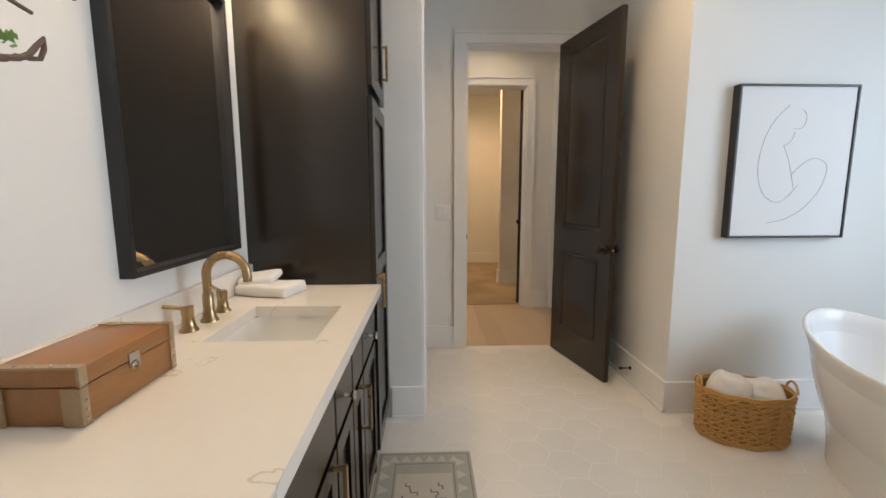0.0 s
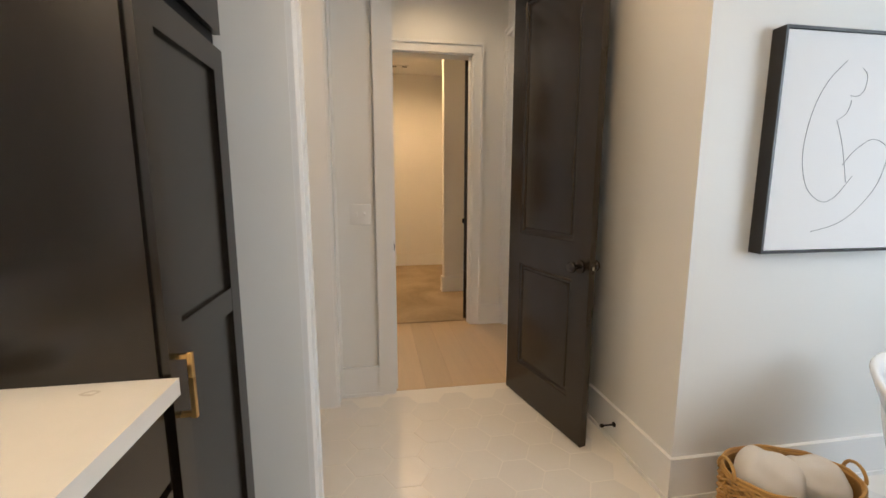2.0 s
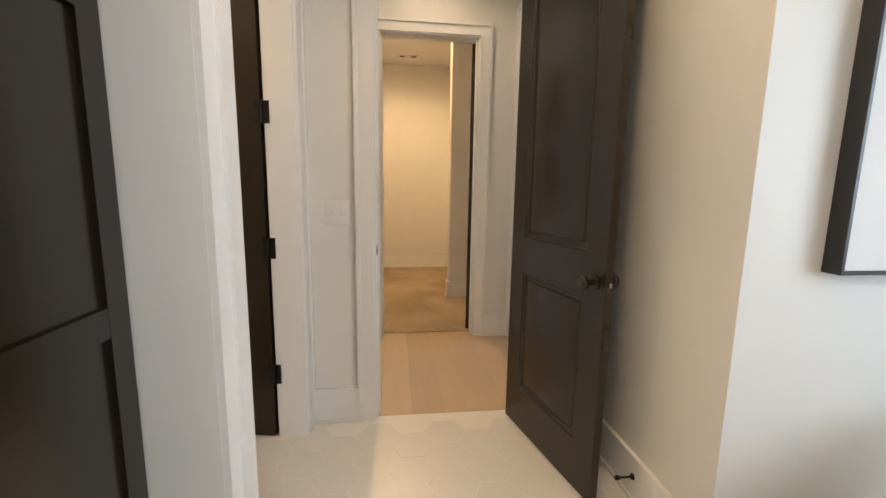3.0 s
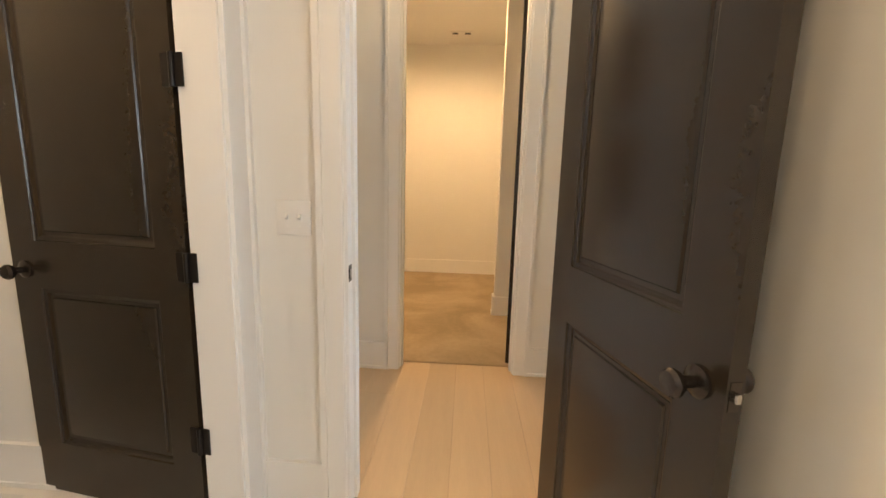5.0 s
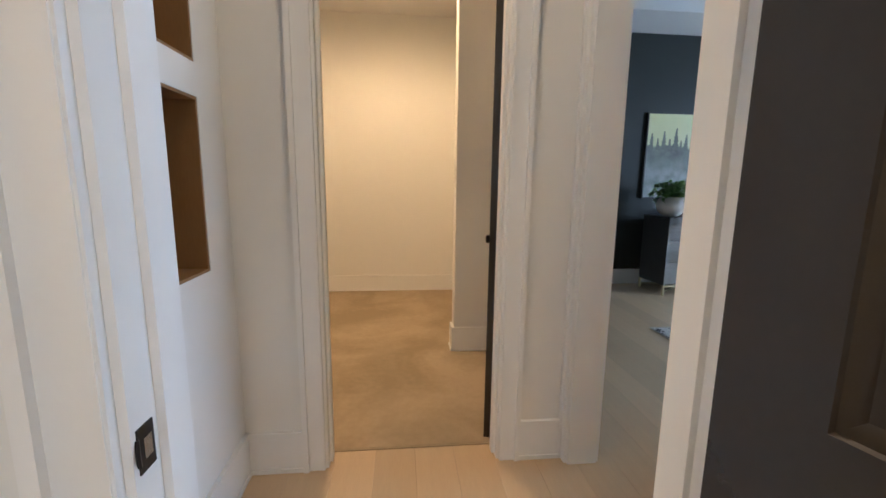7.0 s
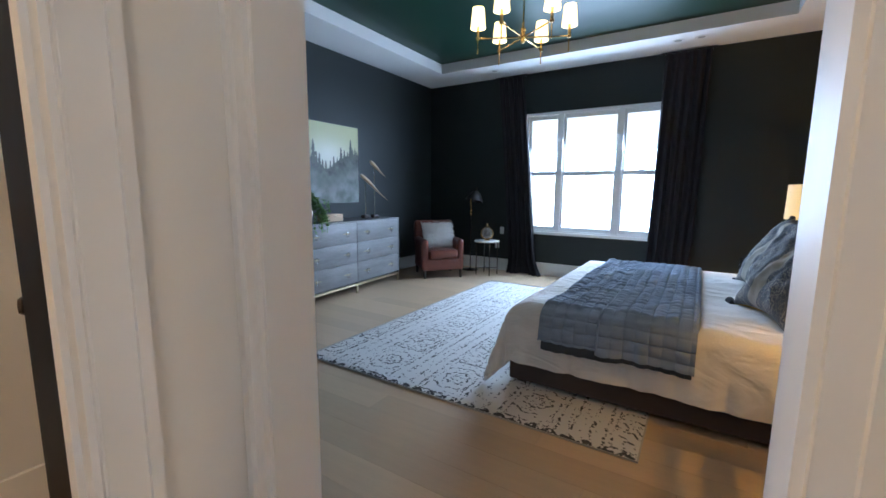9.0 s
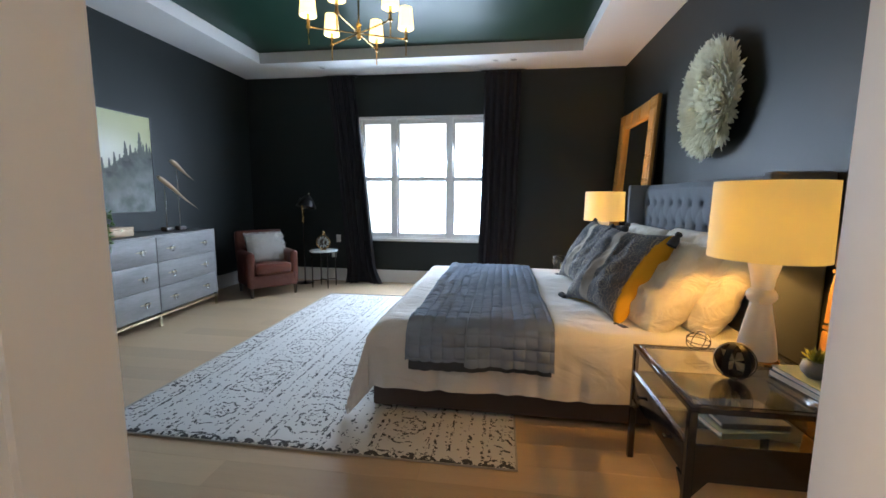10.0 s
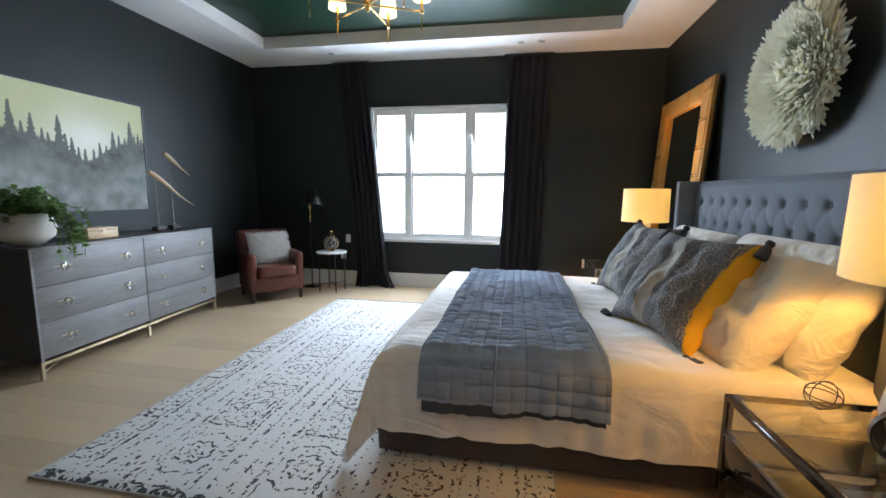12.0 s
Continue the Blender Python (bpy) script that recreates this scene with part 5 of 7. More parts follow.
# soffit lights and vents
for x, y, label in ((7.40, 8.53, "white round recessed light in the ceiling border"), (7.37, 6.15, "white square speaker grille in the ceiling border"), (7.37, 5.92, "white round recessed light in the ceiling border")):
    d = thing("ceiling_fixture", label, "ceiling light", pose(x, y, RZ))
    part("trim_ring", lathe([(0.04, -0.001), (0.062, -0.001), (0.062, -0.006), (0.05, -0.009), (0.04, -0.003)], 28), PLASTIC, d)
    part("lens", lathe([(0, -0.002), (0.04, -0.002)], 28), POT, d)

# ---- chandelier ----
HUB = Vector((5.365, 7.283, 2.70))
cd = thing("chandelier", "six-armed brass chandelier with small white lit shades", "chandelier", pose(*HUB))
part("canopy", lathe([(0, TZ - HUB.z), (0.065, TZ - HUB.z), (0.065, TZ - HUB.z - 0.018), (0.02, TZ - HUB.z - 0.03), (0, TZ - HUB.z - 0.03)], 32), BRASS, cd)
part("stem", lathe([(0, 0.05), (0.008, 0.05), (0.008, TZ - HUB.z - 0.02), (0, TZ - HUB.z - 0.02)], 12), BRASS, cd)
part("hub", lathe([(0, -0.055), (0.010, -0.052), (0.014, -0.045), (0.019, -0.04), (0.019, 0.05), (0.024, 0.055), (0.024, 0.075), (0.010, 0.085), (0, 0.085)], 24), BRASS, cd)
R = 0.415
for k in range(6):
    a = radians(56 + 60 * k)
    ux, uy = math.cos(a), math.sin(a)
    arm = part("arm", tube([(0.015 * ux, 0.015 * uy, 0.0), (R * ux, R * uy, 0.0)], 0.0065, 8), BRASS, cd)
    part("candle_rod", tube([(R * ux, R * uy, -0.13), (R * ux, R * uy, -0.01)], 0.0055, 8), BRASS, arm)
    part("rod_tip", shift(lathe([(0, 0), (0.007, 0.003), (0.007, 0.010), (0, 0.013)], 12), pose(R * ux, R * uy, -0.138)), BRASS, arm)
    part("collar", shift(lathe([(0, -0.014), (0.014, -0.012), (0.020, 0.002), (0.020, 0.008), (0.012, 0.012), (0, 0.012)], 18), pose(R * ux, R * uy, 0)), BRASS, arm)
    part("candle_sleeve", tube([(R * ux, R * uy, 0.01), (R * ux, R * uy, 0.105)], 0.0125, 12), BRASS, arm)
    part("bulb", shift(lathe([(0, 0), (0.012, 0.008), (0.016, 0.028), (0.010, 0.05), (0, 0.062)], 14), pose(R * ux, R * uy, 0.11)), BULB, arm)
    part("shade", shift(lathe([(0.071, 0.0), (0.0545, 0.178), (0.0525, 0.178), (0.069, 0.0)], 32), pose(R * ux, R * uy, 0.088)), CANDLE_SHADE, arm, "white tapered lit candle shade")
    lamp("chandelier_bulb", "POINT", 2.2, (1.0, 0.72, 0.42), pose(HUB.x + R * ux, HUB.y + R * uy, HUB.z + 0.20), 0.03)

# ---- rug ----
rug = thing("area_rug", "large ivory rug with worn black ornament under the bed", "rug", pose(3.605, 5.92, 0.0))
RL, RWID = 3.31, 2.36


def rug_top(u, v):
    x, y = RL * u, RWID * v
    z = 0.011 + 0.0012 * noise.noise((x * 3, y * 3, 0))
    if u in (0.0, 1.0) or v in (0.0, 1.0):
        z = 0.001
    return Vector((x + 0.004 * noise.noise((0, y * 2, 3)), y + 0.004 * noise.noise((x * 2, 0, 7)), z))


part("rug_body", grid(90, 60, rug_top), RUG, rug, smooth=80)
part("binding", tube([(0, 0, 0.006), (RL, 0, 0.006), (RL, RWID, 0.006), (0, RWID, 0.006)], 0.006, 6, True), MAT_PALE, rug)

# ---- bed ----
BX0, BX1, BY0, BY1 = 4.07, 6.20, 4.56, 6.78
bed = thing("bed", "king bed with charcoal tufted wing headboard and dark upholstered base", "bed")
for q in ((BX0, BX0 + 0.05, 4.60, BY1, 0.03, 0.30), (BX1 - 0.05, BX1, 4.60, BY1, 0.03, 0.30), (BX0 + 0.05, BX1 - 0.05, BY1 - 0.05, BY1, 0.03, 0.30)):
    part("rail", rbox(*q, 0.012, 3), BED_BASE, bed)
for x in (BX0 + 0.06, BX1 - 0.06):
    for y in (5.0, BY1 - 0.08):
        part("foot", boxes((x - 0.03, x + 0.03, y - 0.03, y + 0.03, 0.011, 0.035)), DARK_WOOD, bed)
mt = cloth_block(BX0 + 0.04, BX1 - 0.04, 4.60, BY1 - 0.03, 0.28, 0.515, 2.0, 0.004)
part("mattress", mt, LINEN, bed, "white mattress under the duvet", smooth=60)
HX0, HX1, HZ = 4.00, 6.33, 1.435
buttons = []
for r, z in enumerate((1.265, 1.09, 0.915, 0.74)):
    for k in range(13):
        x = HX0 + 0.12 + 0.185 * (k + 0.5 * (r % 2))
        if x < HX1 - 0.1:
            buttons.append((x, z))


def tufted(u, v):
    x, z = HX0 + 0.07 + (HX1 - HX0 - 0.14) * u, 0.30 + (HZ - 0.30) * v
    d = min(math.hypot(x - bx, z - bz) for bx, bz in buttons) if v > 0.3 else 0.2
    y = 4.575 - 0.022 * math.exp(-(d / 0.026) ** 2) - 0.010 * math.exp(-(d / 0.06) ** 2)
    # diagonal creases between the buttons
    if 0.4 < v and z < 1.29:
        p1, p2 = (x - HX0 - 0.12) / 0.185, (z - 1.265) / 0.175
        f1, f2 = (p1 + p2 / 2) % 1.0, (p1 - p2 / 2) % 1.0
        y -= 0.004 * (math.exp(-(min(f1, 1 - f1) / 0.09) ** 2) + math.exp(-(min(f2, 1 - f2) / 0.09) ** 2))
    if v > 0.96:
        y -= (v - 0.96) * 1.2
    return Vector((x, y, z))


hb = part("headboard", grid(230, 100, tufted), HEADBOARD, bed, "charcoal grey diamond-tufted headboard", smooth=80)
part("headboard_back", rbox(HX0 + 0.05, HX1 - 0.05, 4.425, 4.53, 0.03, HZ - 0.004, 0.01), HEADBOARD, bed)
for bx, bz in buttons:
    part("button", shift(lathe([(0.012, 0), (0.010, 0.005), (0, 0.007)], 12), pose(bx, 4.545, bz, -90)), HEADBOARD, hb)
for x0 in (HX0, HX1 - 0.075):
    part("wing", rbox(x0, x0 + 0.075, 4.425, 4.72, 0.03, HZ + 0.004, 0.016, 3), HEADBOARD, bed, "charcoal upholstered headboard wing")

# duvet: a sheet over the top that falls at the sides and the foot
DZ = 0.542


def drape(s, t, lift, x0, x1, y1, droop):
    """s, t: places on the flat sheet; past the mattress edge the cloth turns down."""
    ax = max(x0 - s, s - x1, 0.0)
    sx = -1 if s < x0 else 1
    b = max(t - y1, 0.0)
    x, y = min(max(s, x0), x1), min(t, y1)
    r = 0.05
    def fall(d):
        if d < r * 1.57:
            return r * math.sin(d / r), r * (1 - math.cos(d / r))
        return r, r + d - r * 1.57
    hx, vx = fall(ax)
    hy, vy = fall(b)
    z = DZ + lift - max(vx, vy)
    x += sx * hx
    y += hy
    if ax > 0.05 and b > 0.05:       # the corner falls in a flared cone
        k = min(ax, b)
        x += sx * 0.17 * k
        y += 0.24 * k
        z = max(0.02, z - 0.32 * k)
    f = max(ax, b)
    if f > 0.05:
        qq = t if ax > b else s
        wav = 0.012 * math.sin(7 * qq + 1.3) + 0.030 * noise.noise((qq * 6, f * 1.2, 4))
        x += sx * (wav + 0.03) * min(1, ax / 0.25)
        y += (wav + 0.03) * min(1, b / 0.25)
    n = noise.noise((s * 3.1, t * 3.1, 2.0)) * 0.016 + noise.noise((s * 8, t * 8, 5.0)) * 0.006
    if f == 0:
        z += n + 0.012 * math.sin(5 * s + 2 * t)
    else:
        q_ = t if ax > b else s
        x += sx * (n * 1.1 + 0.014 * noise.noise((q_ * 15, f * 2.5, 1)) * min(1, f * 4))
    return Vector((x, y, z + droop * noise.noise((s * 2.3, t * 2.3, 9.0))))


MX0, MX1, MY1 = BX0 + 0.03, BX1 - 0.03, BY1 - 0.06
bm = grid(150, 130, lambda u, v: drape(MX0 - 0.390 + (MX1 - MX0 + 0.78) * u, 4.66 + (MY1 - 4.66 + 0.42) * v, 0.0, MX0, MX1, MY1, 0.0))
duvet = thing("duvet", "white linen duvet spread over the bed and hanging low", "duvet")
dv = part("cover", bm, LINEN, duvet, smooth=80)
edge_of = [(0.0, k / 120) for k in range(120)] + [(k / 140, 1.0) for k in range(141)] + [(1.0, 1 - k / 120) for k in range(1, 121)]
part("hem", tube([drape(MX0 - 0.390 + (MX1 - MX0 + 0.78) * u, 4.66 + (MY1 - 4.66 + 0.42) * v, 0.0, MX0, MX1, MY1, 0.0) for u, v in edge_of], 0.009, 7), LINEN, duvet, "stitched hem of the duvet")
so = dv.modifiers.new("cloth thickness", "SOLIDIFY")
so.thickness, so.offset = 0.012, 1.0


def quilt_fn(y0, y1, drop, lift, cell, depth, crumple=0.3):
    def fn(u, v):
        s, t = MX0 - drop + (MX1 - MX0 + drop + 0.25) * u, y0 + (y1 - y0) * v
        q = drape(s, t, lift, MX0 - 0.015, MX1 + 0.015, MY1 + 1, 0.0)
        cu, cv = (s / cell) % 1.0, (t / cell) % 1.0
        pleat = 1 + 0.55 * noise.noise((s * 9, t * 9, 4))
        puff = (math.sin(math.pi * cu) ** 0.45 * (0.35 + 0.65 * math.sin(math.pi * cv) ** 0.4)) * depth * pleat
        puff += noise.noise((s * 34, t * 11, 1)) * depth * crumple
        edge = min(1, min(v, 1 - v) / 0.02)
        if s < MX0 - 0.02:
            q.x -= puff * 0.7 + 0.012 + lift
            q.x -= 0.008 * math.sin(7 * t)
        else:
            q.z += puff * edge
        if u < 0.01:
            q.z -= 0.006 * noise.noise((t * 10, 0, 2)) + 0.005 * abs(math.sin(math.pi * t / cell))
        return q
    return fn


qt = thing("quilt", "slate grey quilted throw folded across the foot of the bed", "quilt")
under = part("lower_fold", grid(140, 50, quilt_fn(5.73, 6.53, 0.270, 0.012, 0.066, 0.003)), QUILT_UNDER, qt, "darker lower layer of the folded quilt", smooth=80)
o1 = part("upper_fold", grid(360, 84, quilt_fn(5.72, 6.205, 0.246, 0.022, 0.066, 0.021)), QUILT, qt, smooth=80)
o2 = part("upper_fold", grid(360, 60, quilt_fn(6.195, 6.55, 0.222, 0.018, 0.066, 0.022, 0.55)), QUILT, qt, smooth=80)
seam = quilt_fn(6.195, 6.215, 0.24, 0.040, 0.066, 0.0)
part("seam", tube([seam(i / 90, 0.5) for i in range(91)], 0.006, 6), QUILT, qt, "raised seam along the fold")
for o in (under, o1, o2):
    so = o.modifiers.new("cloth thickness", "SOLIDIFY")
    so.thickness, so.offset = 0.012, 1.0


def cushion(name, m, w, h, t, materials, label, group, flange=0.0, tassels=False, sag=0.0, crease=1.0, pinch=0.09):
    """A plump cushion in its own x (width), y (height), thickness along z."""
    bm = bmesh.new()
    for s in (1, -1):
        def fn(u, v, s=s):
            a, b = 2 * u - 1, 2 * v - 1
            e = max(0, 1 - abs(a) ** 2.6) * max(0, 1 - abs(b) ** 2.6)
            pin = 1 - pinch * (1 - a * a) * abs(b) ** 4
            pin2 = 1 - pinch * (1 - b * b) * abs(a) ** 4
            x, y = a * w / 2 * pin2, b * h / 2 * pin
            z = s * t / 2 * e ** 0.42
            z += crease * (0.014 * noise.noise((x * 11, y * 11, s * 3 + w)) + 0.030 * noise.noise((x * 4.5, y * 4.5, s * 5 + h)) - 0.016 * abs(noise.noise((x * 7 + 3, y * 7, s * 2 + w))) - 0.010 * abs(noise.noise((x * 19, y * 13 + 5, s + w)))) * e
            if crease > 2:               # soft linen folds running in from the corners
                fold = max(0.0, 1 - 5 * abs(noise.noise((x * 4.2 + y * 2.5, y * 4.2 - x * 2.0, s * 4 + w))))
                fine_ = max(0.0, 1 - 4 * abs(noise.noise((x * 9 - y * 4, y * 7 + x * 3, s * 6 + h))))
                z += s * (0.022 * fold + 0.010 * fine_) * e ** 0.5
            y -= sag * a * a * (b > 0) * b
            return Vector((x, y, z))
        grid(76, 60, fn, bm=bm, material_index=0 if s > 0 or len(materials) == 1 else 1)
    bmesh.ops.remove_doubles(bm, verts=bm.verts[:], dist=0.0006)
    if YELLOW in materials:          # the yellow back wraps a little round one edge
        for f in bm.faces:
            c = f.calc_center_median()
            if c.x > w / 2 * (1 - pinch * (1 - min(1, 2 * abs(c.y) / h) ** 2)) * 0.94:
                f.material_index = 1
    ob = thing(name, label, "pillow", m, group)
    part("cover", bm, materials, ob, smooth=80)
    if flange:
        def fl(u, v):
            p = 4 * u
            k, f = int(p) % 4, p - int(p)
            cs = ((-1, -1), (1, -1), (1, 1), (-1, 1))
            (ax, ay), (bx, by) = cs[k], cs[(k + 1) % 4]
            g = 0.93 + v * (0.07 + 2 * flange / w)
            gh = 0.93 + v * (0.07 + 2 * flange / h)
            wave = (0.030 * noise.noise((u * 15, w, 2)) + 0.016 * noise.noise((u * 44, h, 6))) * v
            return Vector(((ax + (bx - ax) * f) * w / 2 * g, (ay + (by - ay) * f) * h / 2 * gh, wave))
        f = part("flange", grid(120, 4, fl, True), materials[0], ob, smooth=80)
        so = f.modifiers.new("cloth thickness", "SOLIDIFY")
        so.thickness = 0.004
    if tassels:
        for a, b in ((-1, -1), (-1, 1), (1, -1), (1, 1)):
            bm2 = lathe([(0, 0.01), (0.012, 0.006), (0.014, -0.004), (0.010, -0.010), (0.017, -0.024), (0.020, -0.055), (0.010, -0.058), (0, -0.05)], 14)
            shift(bm2, pose(a * w * 0.5, b * h * 0.5, 0.012, -90 if b > 0 else 0, 0 if b > 0 else -80 * a) @ Matrix.Scale(1.5, 4))
            part("tassel", bm2, TASSEL, ob, "dark yarn tassel")
    return ob


def standing(x, y, z, tilt, yaw=0, roll_=0):
    """Upright, face towards the foot of the bed (+y), leaning back by tilt degrees."""
    up = Vector((0, -math.sin(radians(tilt)), math.cos(radians(tilt))))
    out = Vector((0, math.cos(radians(tilt)), math.sin(radians(tilt))))
    rot = Matrix.Rotation(radians(yaw), 4, "Z") @ Matrix((( -1, 0, 0, 0), (0, up.y, out.y, 0), (0, up.z, out.z, 0), (0, 0, 0, 1)))
    return Matrix.Translation((x, y, z)) @ rot @ Matrix.Rotation(radians(roll_), 4, "Z")


G = "pillows at the head of the bed"
for x, yaw, z in ((4.60, 2, 0.80), (5.74, -2, 0.77)):
    cushion("pillow", standing(x, 4.80, z, 24, yaw), 0.98, 0.62, 0.32, (SHAM,), "cream cotton pillow leaning on the headboard", G, 0.0, False, 0.0, 3.2, 0.03)
for x, yaw, z in ((4.62, 5, 0.765), (5.72, -3, 0.75)):
    cushion("pillow", standing(x, 5.03, z, 37, yaw), 0.95, 0.62, 0.34, (SHAM,), "cream cotton pillow leaning on another pillow", G, 0.0, False, 0.0, 3.2, 0.03)
cushion("cushion", standing(4.67, 5.24, 0.81, 34, 16), 0.72, 0.66, 0.27, (PRINT, YELLOW), "slate printed cushion with mustard yellow back and tassels", G, 0, True, 0.0, 1.5, 0.17)
cushion("cushion", standing(5.49, 5.24, 0.815, 31, 8), 0.70, 0.65, 0.25, (PRINT, PRINT), "slate and flax printed cushion with tassels", G, 0, True, 0.0, 1.5, 0.17)

# ---- nightstands ----
def nightstand(m, label):
    """Black metal frame, glass top and sides, a drawer with two knobs facing +y."""
    n = thing("nightstand", label, "nightstand", m, "nightstands beside the bed")
    w, d, h, r = 0.63, 0.64, 0.593, 0.028
    for x in (0, w - r):
        for y in (0, d - r):
            part("leg", rbox(x, x + r, y, y + r, 0, h - 0.012, 0.003, 1), BLACK_STEEL, n)
    for q in ((0, w, 0, r), (0, w, d - r, d), (0, r, r, d - r), (w - r, w, r, d - r)):
        part("top_rail", rbox(q[0], q[1], q[2], q[3], h - 0.024, h - 0.004, 0.002, 1), BLACK_STEEL, n)
    part("top_glass", boxes((r * 0.8, w - r * 0.8, r * 0.8, d - r * 0.8, h - 0.012, h - 0.002)), GLASS, n, "clear glass top").visible_shadow = False
    for q in ((0.004, 0.010, r, d - r), (w - 0.010, w - 0.004, r, d - r), (r, w - r, 0.004, 0.010), (r, w - r, d - 0.010, d - 0.004)):
        part("side_glass", boxes((q[0], q[1], q[2], q[3], 0.452, h - 0.026)), GLASS, n).visible_shadow = False
    part("shelf", boxes((r * 0.5, w - r * 0.5, r * 0.5, d - r * 0.5, 0.442, 0.450)), GLASS, n, "clear glass shelf").visible_shadow = False
    for q in ((0.002, 0.012, r, d - r), (w - 0.012, w - 0.002, r, d - r), (r, w - r, 0.002, 0.012)):
        part("apron", boxes((q[0], q[1], q[2], q[3], 0.315, 0.452)), BLACK_STEEL, n)
    dr = part("drawer_front", rbox(r + 0.004, w - r - 0.004, d - 0.016, d - 0.002, 0.325, 0.445, 0.003), BLACK_STEEL, n)
    part("drawer_rail", boxes((r, w - r, d - 0.020, d + 0.004, 0.446, 0.458)), BLACK_STEEL, n)
    for x in (0.16, w - 0.16):
        part("knob", shift(lathe([(0, 0.024), (0.009, 0.022), (0.011, 0.016), (0.006, 0.010), (0.005, 0)], 16), pose(x, d - 0.002, 0.385, -90)), GUNMETAL, dr)
    for x, sx in ((r, 1), (w - r, -1)):
        for y in (0.002, d - 0.012):
            bm = bmesh.new()
            a = [bm.verts.new((x, y + e, z)) for e in (0, 0.010) for z in (0.315, 0.255)]
            b = [bm.verts.new((x + sx * 0.05, y + e, 0.315)) for e in (0, 0.010)]
            bm.faces.new((a[0], a[1], b[0]))
            bm.faces.new((a[2], b[1], a[3]))
            bm.faces.new((a[1], a[3], b[1], b[0]))
            part("corner_brace", bm, BLACK_STEEL, n)
    for y, sy in ((r, 1), (d - r, -1)):
        for x in (0.002, w - 0.012):
            bm = bmesh.new()
            a = [bm.verts.new((x + e, y, z)) for e in (0, 0.010) for z in (0.315, 0.255)]
            b = [bm.verts.new((x + e, y + sy * 0.05, 0.315)) for e in (0, 0.010)]
            bm.faces.new((a[0], a[1], b[0]))
            bm.faces.new((a[2], b[1], a[3]))
            bm.faces.new((a[1], a[3], b[1], b[0]))
            part("corner_brace", bm, BLACK_STEEL, n)
    return n


ns = nightstand(pose(3.20, 4.722, 0), "black metal nightstand with glass top beside the bed")
ns2 = copy_thing(ns, pose(6.44, 4.722, 0))
tagged(ns2, "black metal nightstand with glass top on the window side")


def table_lamp(m, label):
    t = thing("table_lamp", label, "table lamp", m, "table lamps beside the bed")
    part("base", lathe([(0, 0), (0.088, 0), (0.088, 0.010), (0.080, 0.016), (0, 0.016)], 40), BRASS, t)
    part("body", lathe([(0, 0.014), (0.078, 0.015), (0.078, 0.03), (0.070, 0.09), (0.056, 0.17), (0.044, 0.235), (0.040, 0.262), (0.050, 0.272), (0.057, 0.286), (0.057, 0.300), (0.050, 0.314), (0.040, 0.322), (0.046, 0.37), (0.060, 0.428), (0.064, 0.448), (0.05, 0.452), (0, 0.452)], 40), ALABASTER, t, "white turned alabaster lamp body")
    part("neck", lathe([(0, 0.45), (0.014, 0.45), (0.014, 0.50), (0, 0.50)], 16), BRASS, t)
    sh = part("shade", lathe([(0.218, 0.457), (0.213, 0.785), (0.211, 0.785), (0.216, 0.457)], 56), LAMP_SHADE, t, "cream linen drum shade, lit")
    part("spider", tube([(-0.21, 0, 0.77), (0, 0, 0.765), (0.21, 0, 0.77)], 0.0025, 6), BRASS, t)
    part("bulb", shift(lathe([(0, 0), (0.014, 0.01), (0.03, 0.05), (0.022, 0.085), (0, 0.10)], 18), pose(0, 0, 0.50)), BULB, t)
    part("chain", tube([(0.03, 0.03, 0.46), (0.03, 0.03, 0.40)], 0.002, 5), BRASS, t)
    return t


TL = table_lamp(pose(3.70, 4.885, 0.592), "white turned table lamp with cream drum shade, lit")
copy_thing(TL, pose(6.70, 4.86, 0.592))
for x, y in ((3.70, 4.885), (6.70, 4.86)):
    lamp("table_lamp_bulb", "POINT", 48, AMBER, pose(x, y, 1.17), 0.04)

# on the near nightstand
TZ0 = 0.593
orb = thing("metal_orb", "dark metal orb of crossing rings around a star", "ornament", pose(3.462, 5.096, TZ0 + 0.075, 0, 0, -2))
for k in range(3):
    def ringpt(a, k=k):
        v = Vector((0.072 * math.cos(a), 0, 0.072 * math.sin(a)))
        return Matrix.Rotation(radians(60 * k + 10), 3, "Z") @ v
    bm = bmesh.new()
    n = 40
    vs = []
    for i in range(n):
        a = 2 * math.pi * i / n
        c = ringpt(a)
        nrm = (Matrix.Rotation(radians(60 * k + 10), 3, "Z") @ Vector((0, 1, 0))) * 0.011
        vs.append([bm.verts.new(q) for q in (c - nrm, c + nrm, c * 0.955 + nrm, c * 0.955 - nrm)])
    for i in range(n):
        a, b = vs[i], vs[(i + 1) % n]
        for j in range(4):
            bm.faces.new((a[j], a[(j + 1) % 4], b[(j + 1) % 4], b[j]))
    part("ring", bm, IRON, orb)
part("disc", shift(lathe([(0, 0.004), (0.067, 0.004), (0.067, -0.004), (0, -0.004)], 36), pose(0, 0, 0, 90, 0, 60)), GUNMETAL, orb)
